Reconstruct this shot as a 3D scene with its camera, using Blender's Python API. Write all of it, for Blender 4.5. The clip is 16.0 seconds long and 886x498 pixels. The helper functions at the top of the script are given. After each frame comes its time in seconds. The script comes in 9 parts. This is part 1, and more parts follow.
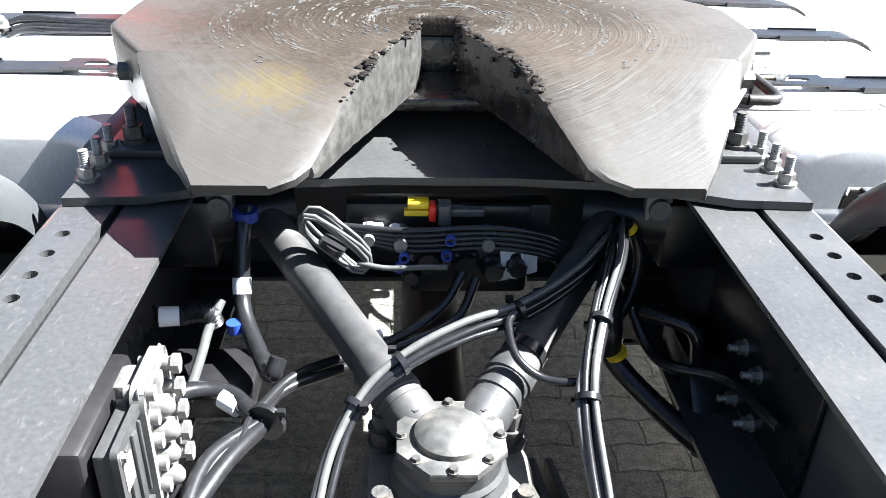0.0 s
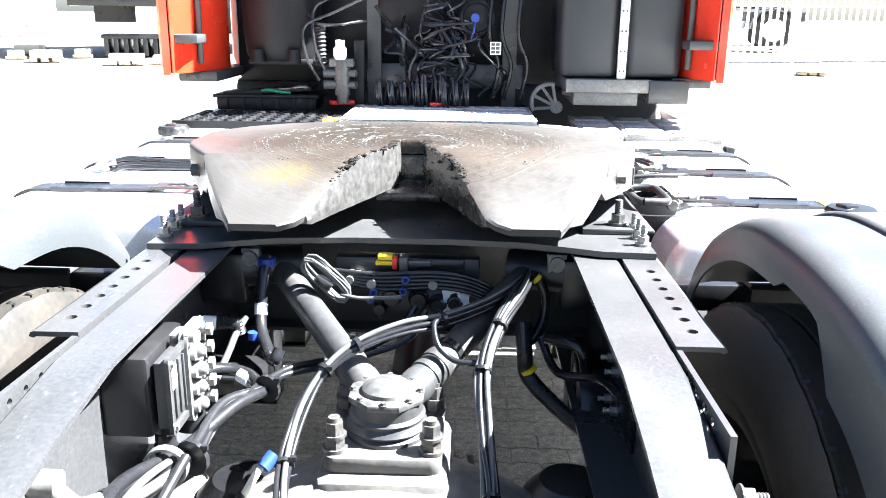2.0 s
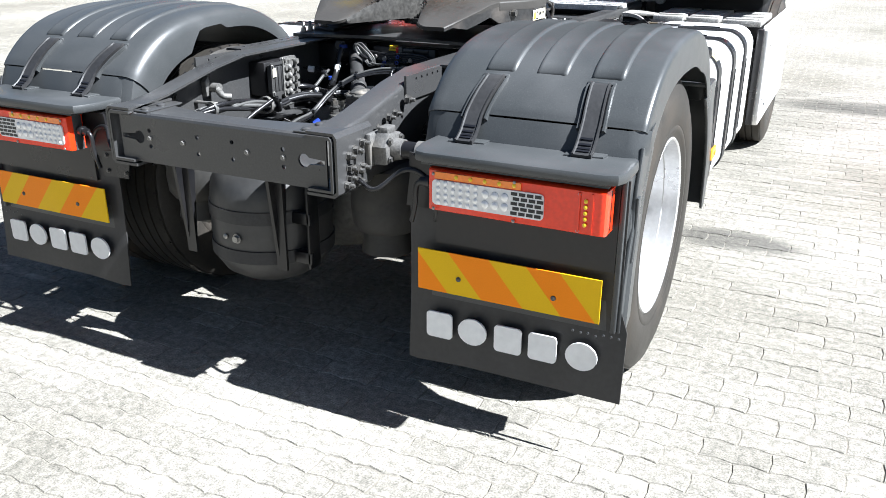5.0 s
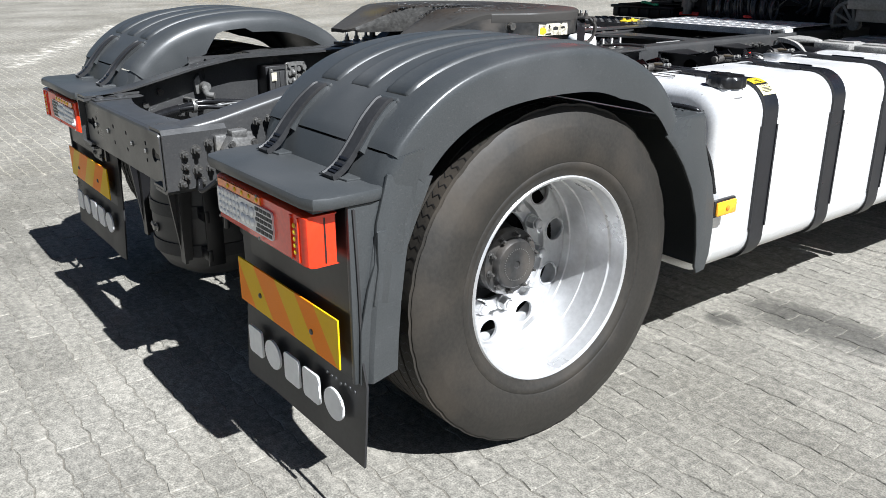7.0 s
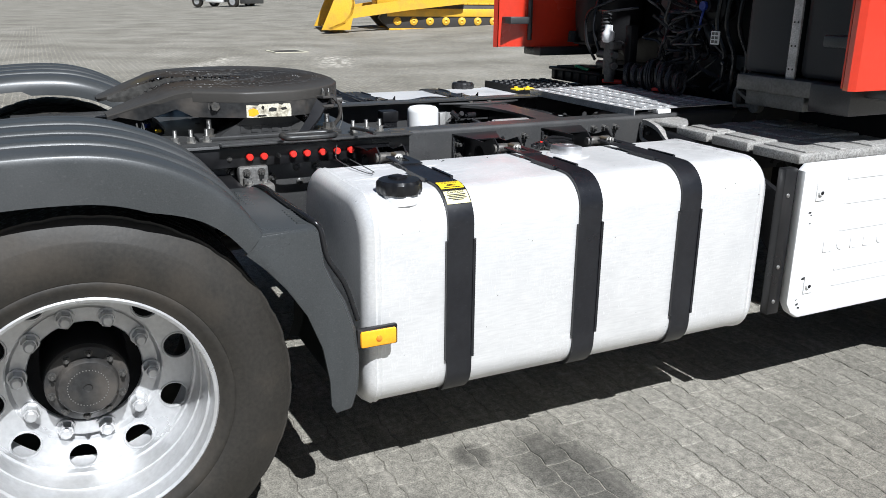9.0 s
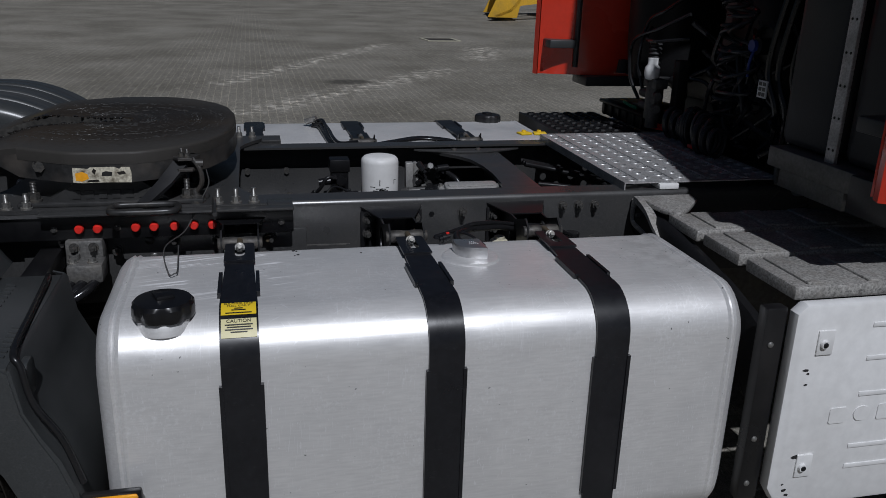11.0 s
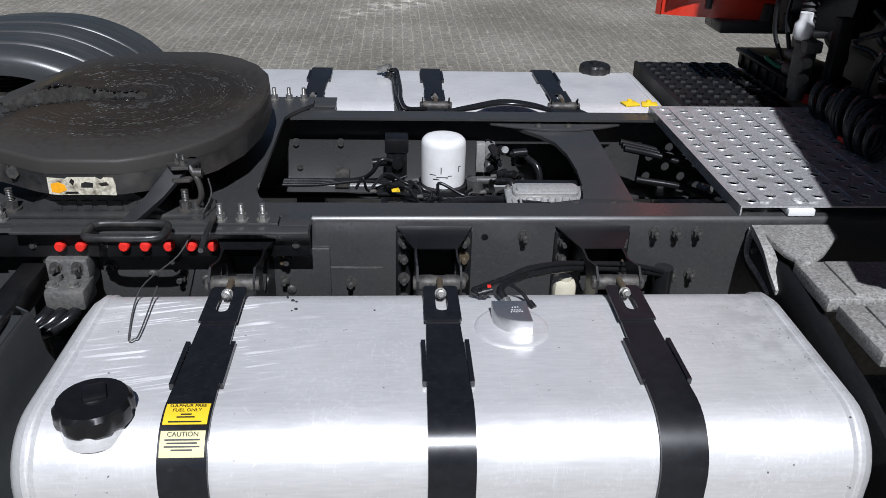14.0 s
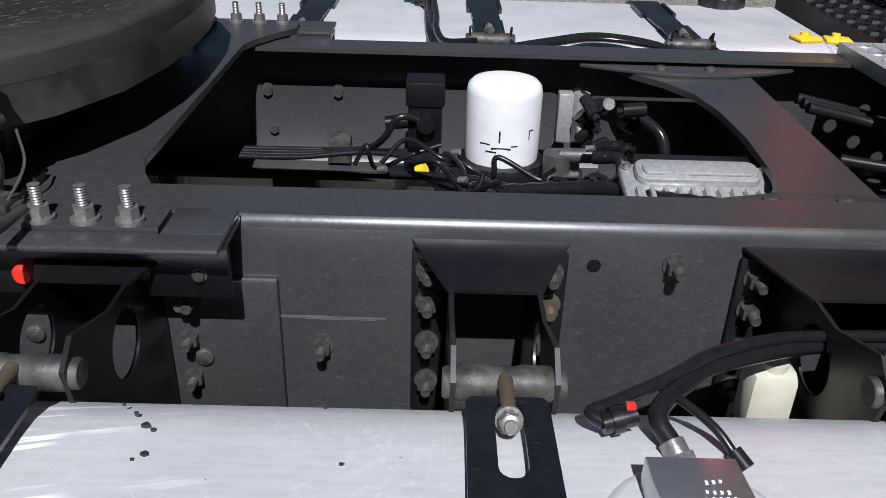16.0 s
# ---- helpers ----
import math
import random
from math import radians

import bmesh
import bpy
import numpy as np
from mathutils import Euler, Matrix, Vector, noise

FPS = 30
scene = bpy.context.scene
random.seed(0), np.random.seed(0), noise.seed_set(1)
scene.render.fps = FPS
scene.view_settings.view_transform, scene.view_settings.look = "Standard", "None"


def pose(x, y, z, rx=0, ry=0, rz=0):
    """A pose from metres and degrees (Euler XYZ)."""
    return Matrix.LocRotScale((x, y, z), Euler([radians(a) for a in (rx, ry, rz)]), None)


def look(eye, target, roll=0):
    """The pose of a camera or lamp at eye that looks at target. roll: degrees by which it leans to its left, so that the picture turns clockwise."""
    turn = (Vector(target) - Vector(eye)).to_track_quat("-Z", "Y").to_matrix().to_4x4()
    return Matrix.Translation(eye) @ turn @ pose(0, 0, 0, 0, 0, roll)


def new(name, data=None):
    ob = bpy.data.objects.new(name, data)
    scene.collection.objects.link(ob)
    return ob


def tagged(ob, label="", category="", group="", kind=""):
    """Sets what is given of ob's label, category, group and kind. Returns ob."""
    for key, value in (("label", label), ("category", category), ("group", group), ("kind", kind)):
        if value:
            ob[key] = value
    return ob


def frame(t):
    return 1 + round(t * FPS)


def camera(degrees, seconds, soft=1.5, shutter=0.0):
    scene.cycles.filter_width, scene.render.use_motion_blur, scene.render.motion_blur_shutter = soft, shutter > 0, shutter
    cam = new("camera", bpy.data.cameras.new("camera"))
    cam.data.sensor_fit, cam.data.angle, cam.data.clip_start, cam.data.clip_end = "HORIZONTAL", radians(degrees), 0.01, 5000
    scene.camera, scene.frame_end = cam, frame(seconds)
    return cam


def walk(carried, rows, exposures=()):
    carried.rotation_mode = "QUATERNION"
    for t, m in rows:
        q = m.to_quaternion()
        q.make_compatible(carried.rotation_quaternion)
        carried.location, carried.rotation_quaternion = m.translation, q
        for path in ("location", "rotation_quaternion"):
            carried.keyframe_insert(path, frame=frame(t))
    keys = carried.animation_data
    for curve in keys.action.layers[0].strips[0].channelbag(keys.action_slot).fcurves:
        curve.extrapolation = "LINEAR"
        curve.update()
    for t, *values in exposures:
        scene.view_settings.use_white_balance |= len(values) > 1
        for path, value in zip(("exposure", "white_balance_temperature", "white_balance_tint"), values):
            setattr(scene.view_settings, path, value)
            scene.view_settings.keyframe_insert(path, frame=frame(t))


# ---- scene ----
cam = camera(57.0, 16.0, soft=0.7)
PATH = [
    (0, (-0.056, -0.659, 1.504), (0.041, 1.094, 0.548), 1.7),
    (0.5, (-0.006, -0.519, 1.537), (0.075, 1.266, 0.639), 1.6),
    (1, (0.039, -0.618, 1.512), (0.069, 1.262, 0.832), 1.1),
    (1.5, (0.034, -0.91, 1.493), (0.03, 1.007, 0.922), 1.0),
    (2, (0.132, -1.211, 1.483), (0.074, 0.711, 0.931), 0.7),
    (2.5, (0.269, -1.558, 1.476), (0.031, 0.352, 0.932), 0.6),
    (3, (0.421, -1.971, 1.469), (-0.074, -0.114, 0.917), 0.5),
    (3.5, (0.701, -2.245, 1.415), (-0.053, -0.489, 0.827), 0.4),
    (4, (1.057, -2.516, 1.397), (0.228, -0.828, 0.715), 0.4),
    (4.5, (1.356, -2.736, 1.446), (0.546, -1.05, 0.737), 0.3),
    (5, (1.723, -2.692, 1.465), (0.9, -1.021, 0.737), 0.2),
    (7.5, (2.97, -1.149, 1.371), (1.356, -0.172, 0.709), -0.1),
    (8, (3.126, -0.746, 1.366), (1.461, 0.144, 0.707), 0.0),
    (8.5, (3.147, -0.31, 1.414), (1.447, 0.543, 0.797), 0.3),
    (9, (3.212, 0.027, 1.514), (1.495, 0.859, 0.916), 0.6),
    (11.5, (2.664, 1.233, 1.693), (0.804, 1.571, 1.039), 1.7),
    (12, (2.483, 1.307, 1.718), (0.612, 1.574, 1.064), 1.5),
    (12.5, (2.273, 1.396, 1.82), (0.402, 1.582, 1.139), 1.3),
    (13, (2.218, 1.404, 1.871), (0.405, 1.547, 1.04), 1.6),
    (13.5, (2.259, 1.399, 1.87), (0.473, 1.522, 0.978), 1.7),
    (14, (2.266, 1.405, 1.876), (0.489, 1.52, 0.965), 1.6),
    (14.5, (2.156, 1.421, 1.799), (0.385, 1.534, 0.876), 1.7),
    (15, (1.915, 1.431, 1.622), (0.153, 1.522, 0.681), 1.8),
    (15.5, (1.605, 1.402, 1.519), (-0.157, 1.445, 0.574), 1.8),
    (16, (1.308, 1.432, 1.456), (-0.455, 1.453, 0.512), 1.8),
]
EXPO = [(t, e, 5900 if t < 1 else 5800 if t < 3.5 else 5700 if t < 6 else 5780 if t < 10 else 5680, 9 if t < 10 else 12) for t, e in (
    (0, 3.35), (0.5, 3.68), (1.0, 4.05), (1.5, 4.1), (2.5, 3.7), (3.0, 3.2), (3.5, 3.35), (4.0, 3.95), (4.5, 3.25), (5.0, 2.0), (5.6, 1.35),
    (7.5, 0.92), (8.0, 0.5), (9, 0.7), (10, 0.1), (11.3, -1.3), (11.6, -1.35), (12, -1.35), (12.5, 0.0), (13, 0.35), (13.5, 0.14), (15, -0.15), (15.5, -0.45), (15.75, -0.05), (16, 0.28))]
walk(cam, [(t, look(eye, target, roll)) for t, eye, target, roll in PATH], EXPO)

# ---- world and sun ----
SUN = Vector((0.82, 0.05, 1.0)).normalized()
world = bpy.data.worlds.new("sky")
scene.world = world
world.use_nodes = True
wn = world.node_tree
sky = wn.nodes.new("ShaderNodeTexSky")
sky.sky_type, sky.sun_disc = "NISHITA", False
sky.sun_elevation, sky.sun_rotation = math.asin(SUN.z), math.atan2(SUN.x, SUN.y)
sky.air_density, sky.dust_density = 1.0, 1.5
wn.nodes["Background"].inputs["Strength"].default_value = 0.018
wn.links.new(sky.outputs[0], wn.nodes["Background"].inputs["Color"])
sun_data = bpy.data.lights.new("sun", "SUN")
sun_data.energy, sun_data.angle, sun_data.color = 4.8, radians(0.5), (1.0, 0.96, 0.9)
sun = new("sun", sun_data)
sun.matrix_basis = look(SUN * 40, (0, 0, 0))

# ---- materials ----
def mat(name, base, rough=0.5, metal=0.0, var=0.25, scale=30.0, stain=None, amount=0.0, big=2.5, bump=0.15, coat=0.0, rvar=0.12, stretch=None, specks=None):
    """A surface with fine grain, large stains, uneven gloss and a little relief."""
    m = bpy.data.materials.new(name)
    m.use_nodes = True
    t = m.node_tree
    n, ln = t.nodes, t.links
    b = n["Principled BSDF"]
    b.inputs["Metallic"].default_value = metal
    b.inputs["Coat Weight"].default_value = coat
    co = n.new("ShaderNodeTexCoord")
    vec = co.outputs["Object"]
    if stretch:
        mp = n.new("ShaderNodeMapping")
        mp.inputs["Scale"].default_value = stretch
        ln.new(vec, mp.inputs["Vector"])
        vec = mp.outputs[0]
    fine, large = n.new("ShaderNodeTexNoise"), n.new("ShaderNodeTexNoise")
    fine.inputs["Scale"].default_value, fine.inputs["Detail"].default_value = scale, 5
    large.inputs["Scale"].default_value, large.inputs["Detail"].default_value = big, 6
    ln.new(vec, fine.inputs["Vector"])
    ln.new(co.outputs["Object"], large.inputs["Vector"])
    ramp = n.new("ShaderNodeMapRange")
    ramp.inputs["From Min"].default_value, ramp.inputs["From Max"].default_value = 0.3, 0.7
    ramp.inputs["To Min"].default_value, ramp.inputs["To Max"].default_value = 1 - var, 1 + var
    ln.new(fine.outputs["Fac"], ramp.inputs["Value"])
    mul = n.new("ShaderNodeVectorMath")
    mul.operation = "SCALE"
    mul.inputs[0].default_value = base[:3]
    ln.new(ramp.outputs[0], mul.inputs["Scale"])
    colour = mul.outputs[0]
    if stain:
        lr = n.new("ShaderNodeMapRange")
        lr.inputs["From Min"].default_value, lr.inputs["From Max"].default_value = 0.48, 0.72
        lr.inputs["To Max"].default_value = amount
        ln.new(large.outputs["Fac"], lr.inputs["Value"])
        mix = n.new("ShaderNodeMix")
        mix.data_type = "RGBA"
        mix.inputs["B"].default_value = (*stain, 1)
        ln.new(lr.outputs[0], mix.inputs["Factor"])
        ln.new(colour, mix.inputs["A"])
        colour = mix.outputs["Result"]
    if specks:      # small scuffs and grit, pale on dark paint
        tint, share, size = specks
        mp = n.new("ShaderNodeMapping")
        mp.inputs["Scale"].default_value = (1, 0.35, 1)
        ln.new(co.outputs["Object"], mp.inputs["Vector"])
        grit = n.new("ShaderNodeTexNoise")
        grit.inputs["Scale"].default_value, grit.inputs["Detail"].default_value = size, 4
        ln.new(mp.outputs[0], grit.inputs["Vector"])
        gr = n.new("ShaderNodeMapRange")
        gr.inputs["From Min"].default_value, gr.inputs["From Max"].default_value = 0.62, 0.72
        gr.inputs["To Max"].default_value = share
        ln.new(grit.outputs["Fac"], gr.inputs["Value"])
        mx = n.new("ShaderNodeMix")
        mx.data_type = "RGBA"
        mx.inputs["B"].default_value = (*tint, 1)
        ln.new(gr.outputs[0], mx.inputs["Factor"])
        ln.new(colour, mx.inputs["A"])
        colour = mx.outputs["Result"]
    ln.new(colour, b.inputs["Base Color"])
    rr = n.new("ShaderNodeMapRange")
    rr.inputs["From Min"].default_value, rr.inputs["From Max"].default_value = 0.3, 0.7
    rr.inputs["To Min"].default_value, rr.inputs["To Max"].default_value = max(rough - rvar, 0.03), min(rough + rvar, 1)
    ln.new(large.outputs["Fac"], rr.inputs["Value"])
    ln.new(rr.outputs[0], b.inputs["Roughness"])
    if bump:
        bp = n.new("ShaderNodeBump")
        bp.inputs["Strength"].default_value, bp.inputs["Distance"].default_value = bump, 0.002
        ln.new(fine.outputs["Fac"], bp.inputs["Height"])
        ln.new(bp.outputs[0], b.inputs["Normal"])
    return m


M_CHASSIS = mat("chassis_paint", (0.044, 0.044, 0.044), 0.36, 0, 0.15, 160, (0.055, 0.051, 0.046), 0.3, 6, 0.06, coat=0.2, specks=((0.10, 0.096, 0.09), 0.35, 190))
M_CHASSIS.node_tree.nodes["Principled BSDF"].inputs["Coat Roughness"].default_value = 0.22
M_BLACK = mat("black_paint", (0.008, 0.008, 0.009), 0.34, 0, 0.2, 50, (0.035, 0.032, 0.03), 0.3, 4, 0.08)
M_PLASTIC = mat("guard_plastic", (0.045, 0.048, 0.049), 0.37, 0, 0.14, 260, (0.078, 0.079, 0.080), 0.45, 3.5, 0.07, specks=((0.12, 0.12, 0.12), 0.25, 230))
M_GEAR = mat("matt_black_plastic", (0.010, 0.010, 0.011), 0.45, 0, 0.25, 120, (0.022, 0.021, 0.02), 0.4, 5, 0.15)
M_GEAR.node_tree.nodes["Principled BSDF"].inputs["Specular IOR Level"].default_value = 0.22
M_RUBBER = mat("rubber", (0.020, 0.020, 0.021), 0.62, 0, 0.25, 90, (0.07, 0.065, 0.06), 0.3, 4, 0.2)
M_FLAP = mat("flap_rubber", (0.018, 0.018, 0.019), 0.5, 0, 0.2, 60, (0.09, 0.085, 0.08), 0.35, 3, 0.1)
M_TYRE = mat("tyre_rubber", (0.0205, 0.018, 0.0145), 0.62, 0, 0.25, 90, (0.060, 0.047, 0.033), 0.6, 4, 0.2)
M_STRAP = mat("strap_black", (0.010, 0.0105, 0.013), 0.34, 0, 0.2, 60, (0.026, 0.026, 0.028), 0.25, 5, 0.05, specks=((0.04, 0.04, 0.045), 0.3, 220))
M_TANK = mat("tank_aluminium", (0.80, 0.793, 0.78), 0.40, 0.42, 0.06, 160, (0.64, 0.635, 0.625), 0.35, 5, 0.06, stretch=(1, 0.12, 1))


def scuff_tank(m):
    """Fine scratches everywhere, dense bright scrapes by the rear strap, small dark specks."""
    n, ln = m.node_tree.nodes, m.node_tree.links
    b = n["Principled BSDF"]
    co = n.new("ShaderNodeTexCoord")
    colour = b.inputs["Base Color"].links[0].from_socket

    def lines(turn, stretch, lo, hi):
        mp = n.new("ShaderNodeMapping")
        spin = n.new("ShaderNodeMapping")
        spin.inputs["Rotation"].default_value, mp.inputs["Scale"].default_value = (0, 0, turn), stretch
        ln.new(co.outputs["Object"], spin.inputs["Vector"])
        ln.new(spin.outputs[0], mp.inputs["Vector"])
        nz = n.new("ShaderNodeTexNoise")
        nz.inputs["Scale"].default_value, nz.inputs["Detail"].default_value = 1.0, 3
        ln.new(mp.outputs[0], nz.inputs["Vector"])
        r = n.new("ShaderNodeMapRange")
        r.inputs["From Min"].default_value, r.inputs["From Max"].default_value = lo, hi
        ln.new(nz.outputs["Fac"], r.inputs["Value"])
        return r.outputs[0]

    def product(a, c):
        k = n.new("ShaderNodeMath")
        k.operation = "MULTIPLY"
        for i, v in enumerate((a, c)):
            if isinstance(v, float):
                k.inputs[i].default_value = v
            else:
                ln.new(v, k.inputs[i])
        return k.outputs[0]

    def over(colour, fac, tint):
        x = n.new("ShaderNodeMix")
        x.data_type = "RGBA"
        x.inputs["B"].default_value = (*tint, 1)
        ln.new(fac, x.inputs["Factor"])
        ln.new(colour, x.inputs["A"])
        return x.outputs["Result"]

    away = n.new("ShaderNodeVectorMath")
    away.operation = "DISTANCE"
    away.inputs[1].default_value = (0.86, 1.0, 0.98)
    ln.new(co.outputs["Object"], away.inputs[0])
    near = n.new("ShaderNodeMapRange")
    near.inputs["From Min"].default_value, near.inputs["From Max"].default_value = 0.27, 0.10
    ln.new(away.outputs["Value"], near.inputs["Value"])
    grime = lines(0.0, (7, 7, 7), 0.45, 0.7)
    colour = over(colour, product(grime, 0.14), (0.42, 0.42, 0.43))
    scratch = product(product(lines(-0.22, (130, 3.5, 60), 0.55, 0.58), near.outputs[0]), lines(0.0, (12, 7, 9), 0.44, 0.52))
    colour = over(colour, product(lines(0.9, (260, 26, 60), 0.65, 0.72), 0.5), (0.95, 0.95, 0.96))
    colour = over(colour, product(lines(-0.5, (260, 24, 60), 0.66, 0.72), 0.5), (0.95, 0.95, 0.96))
    # short cross scratches and a clouded, rubbed bloom towards the front
    colour = over(colour, product(product(lines(0.05, (20, 330, 20), 0.60, 0.68), lines(0.0, (5, 5, 5), 0.42, 0.62)), 0.4), (0.95, 0.95, 0.96))
    colour = over(colour, product(product(lines(0.4, (120, 120, 120), 0.52, 0.66), lines(0.0, (6, 4, 6), 0.46, 0.62)), 0.45), (0.92, 0.92, 0.92))
    colour = over(colour, product(scratch, 0.8), (0.98, 0.98, 0.99))
    dull = n.new("ShaderNodeMapRange")
    dull.inputs["To Min"].default_value, dull.inputs["To Max"].default_value = b.inputs["Metallic"].default_value, 0.0
    ln.new(scratch, dull.inputs["Value"])
    ln.new(dull.outputs[0], b.inputs["Metallic"])
    colour = over(colour, lines(0.3, (70, 70, 70), 0.745, 0.765), (0.14, 0.14, 0.14))
    front = n.new("ShaderNodeVectorMath")    # dirty smears on the front end
    front.operation = "DISTANCE"
    front.inputs[1].default_value = (0.86, 2.30, 0.96)
    ln.new(co.outputs["Object"], front.inputs[0])
    reach = n.new("ShaderNodeMapRange")
    reach.inputs["From Min"].default_value, reach.inputs["From Max"].default_value = 0.34, 0.12
    ln.new(front.outputs["Value"], reach.inputs["Value"])
    colour = over(colour, product(product(reach.outputs[0], lines(0.2, (30, 24, 24), 0.40, 0.62)), 0.45), (0.40, 0.39, 0.375))
    colour = over(colour, product(reach.outputs[0], lines(0.5, (110, 110, 110), 0.68, 0.72)), (0.16, 0.15, 0.14))
    ln.new(colour, b.inputs["Base Color"])


scuff_tank(M_TANK)
M_RIM = mat("rim_silver", (0.62, 0.62, 0.62), 0.38, 0.55, 0.08, 60, (0.35, 0.33, 0.30), 0.4, 8, 0.05)
M_ALU = mat("tread_aluminium", (0.54, 0.54, 0.54), 0.45, 0.5, 0.25, 140, (0.26, 0.25, 0.24), 0.7, 14, 0.2, specks=((0.20, 0.19, 0.18), 0.5, 160))
M_COVER = mat("bright_sheet_metal", (0.60, 0.60, 0.61), 0.32, 0.88, 0.05, 90, (0.40, 0.39, 0.37), 0.4, 18, 0.05)
M_CAST = mat("cast_aluminium", (0.15, 0.147, 0.141), 0.55, 0.4, 0.3, 120, (0.20, 0.185, 0.16), 0.7, 14, 0.5)
M_ECU = mat("bright_casting", (0.46, 0.455, 0.44), 0.42, 0.5, 0.15, 120, (0.28, 0.27, 0.25), 0.5, 20, 0.3)
M_STEP = mat("cast_step_metal", (0.36, 0.35, 0.33), 0.55, 0.3, 0.45, 150, (0.24, 0.225, 0.20), 0.7, 22, 0.9, specks=((0.09, 0.085, 0.08), 0.8, 130))
M_ZINC = mat("zinc_bolt", (0.30, 0.295, 0.28), 0.42, 0.7, 0.2, 200, (0.20, 0.17, 0.13), 0.5, 30, 0.2)
M_BOLT = mat("painted_bolt", (0.085, 0.083, 0.079), 0.40, 0.45, 0.35, 150, (0.17, 0.14, 0.10), 0.4, 40, 0.3)
M_BRASS = mat("brass", (0.15, 0.12, 0.08), 0.5, 0.5, 0.15, 100)
M_RED = mat("red_paint", (0.62, 0.035, 0.012), 0.3, 0, 0.05, 40, (0.5, 0.04, 0.015), 0.3, 2, 0.02, coat=0.5)
M_REDPLUG = mat("red_plug", (0.75, 0.03, 0.02), 0.4, 0, 0.1, 60)
M_LENS = mat("red_lens", (0.80, 0.040, 0.006), 0.2, 0, 0.08, 90, coat=0.3)
M_AMBERLENS = mat("amber_lens", (0.95, 0.42, 0.012), 0.2, 0, 0.08, 90, coat=0.5)
M_ORANGELENS = mat("orange_lens", (0.92, 0.24, 0.015), 0.2, 0, 0.08, 90, coat=0.5)
M_CLEAR = mat("clear_lens", (0.72, 0.72, 0.72), 0.15, 0.1, 0.08, 90, coat=0.6)
M_LED = mat("led_bowl", (0.85, 0.85, 0.85), 0.2, 0.3, 0.05, 90)
M_WHITE = mat("white_paint", (0.80, 0.80, 0.79), 0.4, 0, 0.05, 40, (0.55, 0.53, 0.5), 0.3, 4, 0.03)
M_CREAM = mat("cream_plastic", (0.55, 0.52, 0.40), 0.5, 0, 0.08, 40)
M_YELLOW = mat("yellow_plastic", (0.85, 0.58, 0.02), 0.4, 0, 0.08, 60)
M_REFY = mat("reflective_yellow", (0.80, 0.50, 0.002), 0.45, 0, 0.04, 300)
M_REFO = mat("reflective_orange", (0.94, 0.27, 0.002), 0.45, 0, 0.04, 300)
for m in (M_REFY, M_REFO):
    m.node_tree.nodes["Principled BSDF"].inputs["Specular IOR Level"].default_value = 0.15
M_BLUE = mat("blue_plastic", (0.015, 0.04, 0.24), 0.4, 0, 0.08, 60)
M_GREENWIRE = mat("green_plastic", (0.02, 0.25, 0.12), 0.45, 0, 0.1, 60)
M_CABLE = mat("cable_black", (0.012, 0.012, 0.013), 0.26, 0, 0.2, 80)
M_CABLEGREY = mat("cable_grey", (0.075, 0.075, 0.072), 0.35, 0, 0.15, 80)
M_VALVE = mat("valve_casting", (0.20, 0.196, 0.185), 0.5, 0.5, 0.2, 90, (0.15, 0.14, 0.12), 0.5, 14, 0.35)
M_VALVE2 = mat("dull_valve", (0.10, 0.098, 0.095), 0.5, 0.4, 0.25, 90, (0.06, 0.055, 0.05), 0.5, 14, 0.3)
M_SIDETANK = mat("tank_plastic", (0.013, 0.016, 0.020), 0.48, 0, 0.15, 160, (0.028, 0.030, 0.033), 0.4, 4, 0.06)
M_AXLE = mat("axle_casting", (0.10, 0.097, 0.09), 0.6, 0.15, 0.25, 50, (0.22, 0.19, 0.14), 0.6, 7, 0.4)
M_ROD = mat("rod_paint", (0.042, 0.042, 0.042), 0.5, 0.2, 0.2, 60, (0.22, 0.20, 0.18), 0.5, 8, 0.2)
M_CAPJOINT = mat("joint_cover", (0.075, 0.074, 0.07), 0.5, 0.3, 0.3, 60, (0.28, 0.25, 0.21), 0.85, 22, 0.35)
M_BELLOWS = mat("bellows_rubber", (0.022, 0.021, 0.019), 0.7, 0, 0.2, 60, (0.10, 0.09, 0.072), 0.5, 6, 0.2)
M_DRUM = mat("air_tank_paint", (0.034, 0.034, 0.034), 0.45, 0.05, 0.15, 50, (0.10, 0.094, 0.084), 0.4, 5, 0.08)
M_PAPER = mat("paper_label", (0.62, 0.58, 0.46), 0.5, 0, 0.25, 160, (0.07, 0.05, 0.025), 1.0, 42, 0.1)
M_INK = mat("black_ink", (0.02, 0.02, 0.02), 0.5)
M_LABELY = mat("yellow_label", (0.85, 0.60, 0.02), 0.45, 0, 0.03, 60)
M_LABELP = mat("pale_label", (0.72, 0.66, 0.36), 0.45, 0, 0.03, 60)
M_STEELROLL = mat("worn_steel", (0.070, 0.066, 0.062), 0.55, 0.5, 0.35, 90, (0.17, 0.155, 0.13), 0.6, 30, 0.5)
M_WOOD = mat("pallet_wood", (0.38, 0.29, 0.19), 0.8, 0, 0.3, 40)
M_DOZER = mat("machine_yellow", (0.72, 0.42, 0.03), 0.45, 0, 0.1, 20, (0.35, 0.22, 0.06), 0.5, 2, 0.05)
M_GLASSDARK = mat("dark_window", (0.02, 0.025, 0.03), 0.08, 0, 0.1, 5, coat=0.5, bump=0)
M_ORANGE = mat("orange_paint", (0.80, 0.16, 0.01), 0.35, 0, 0.05, 30, coat=0.4)
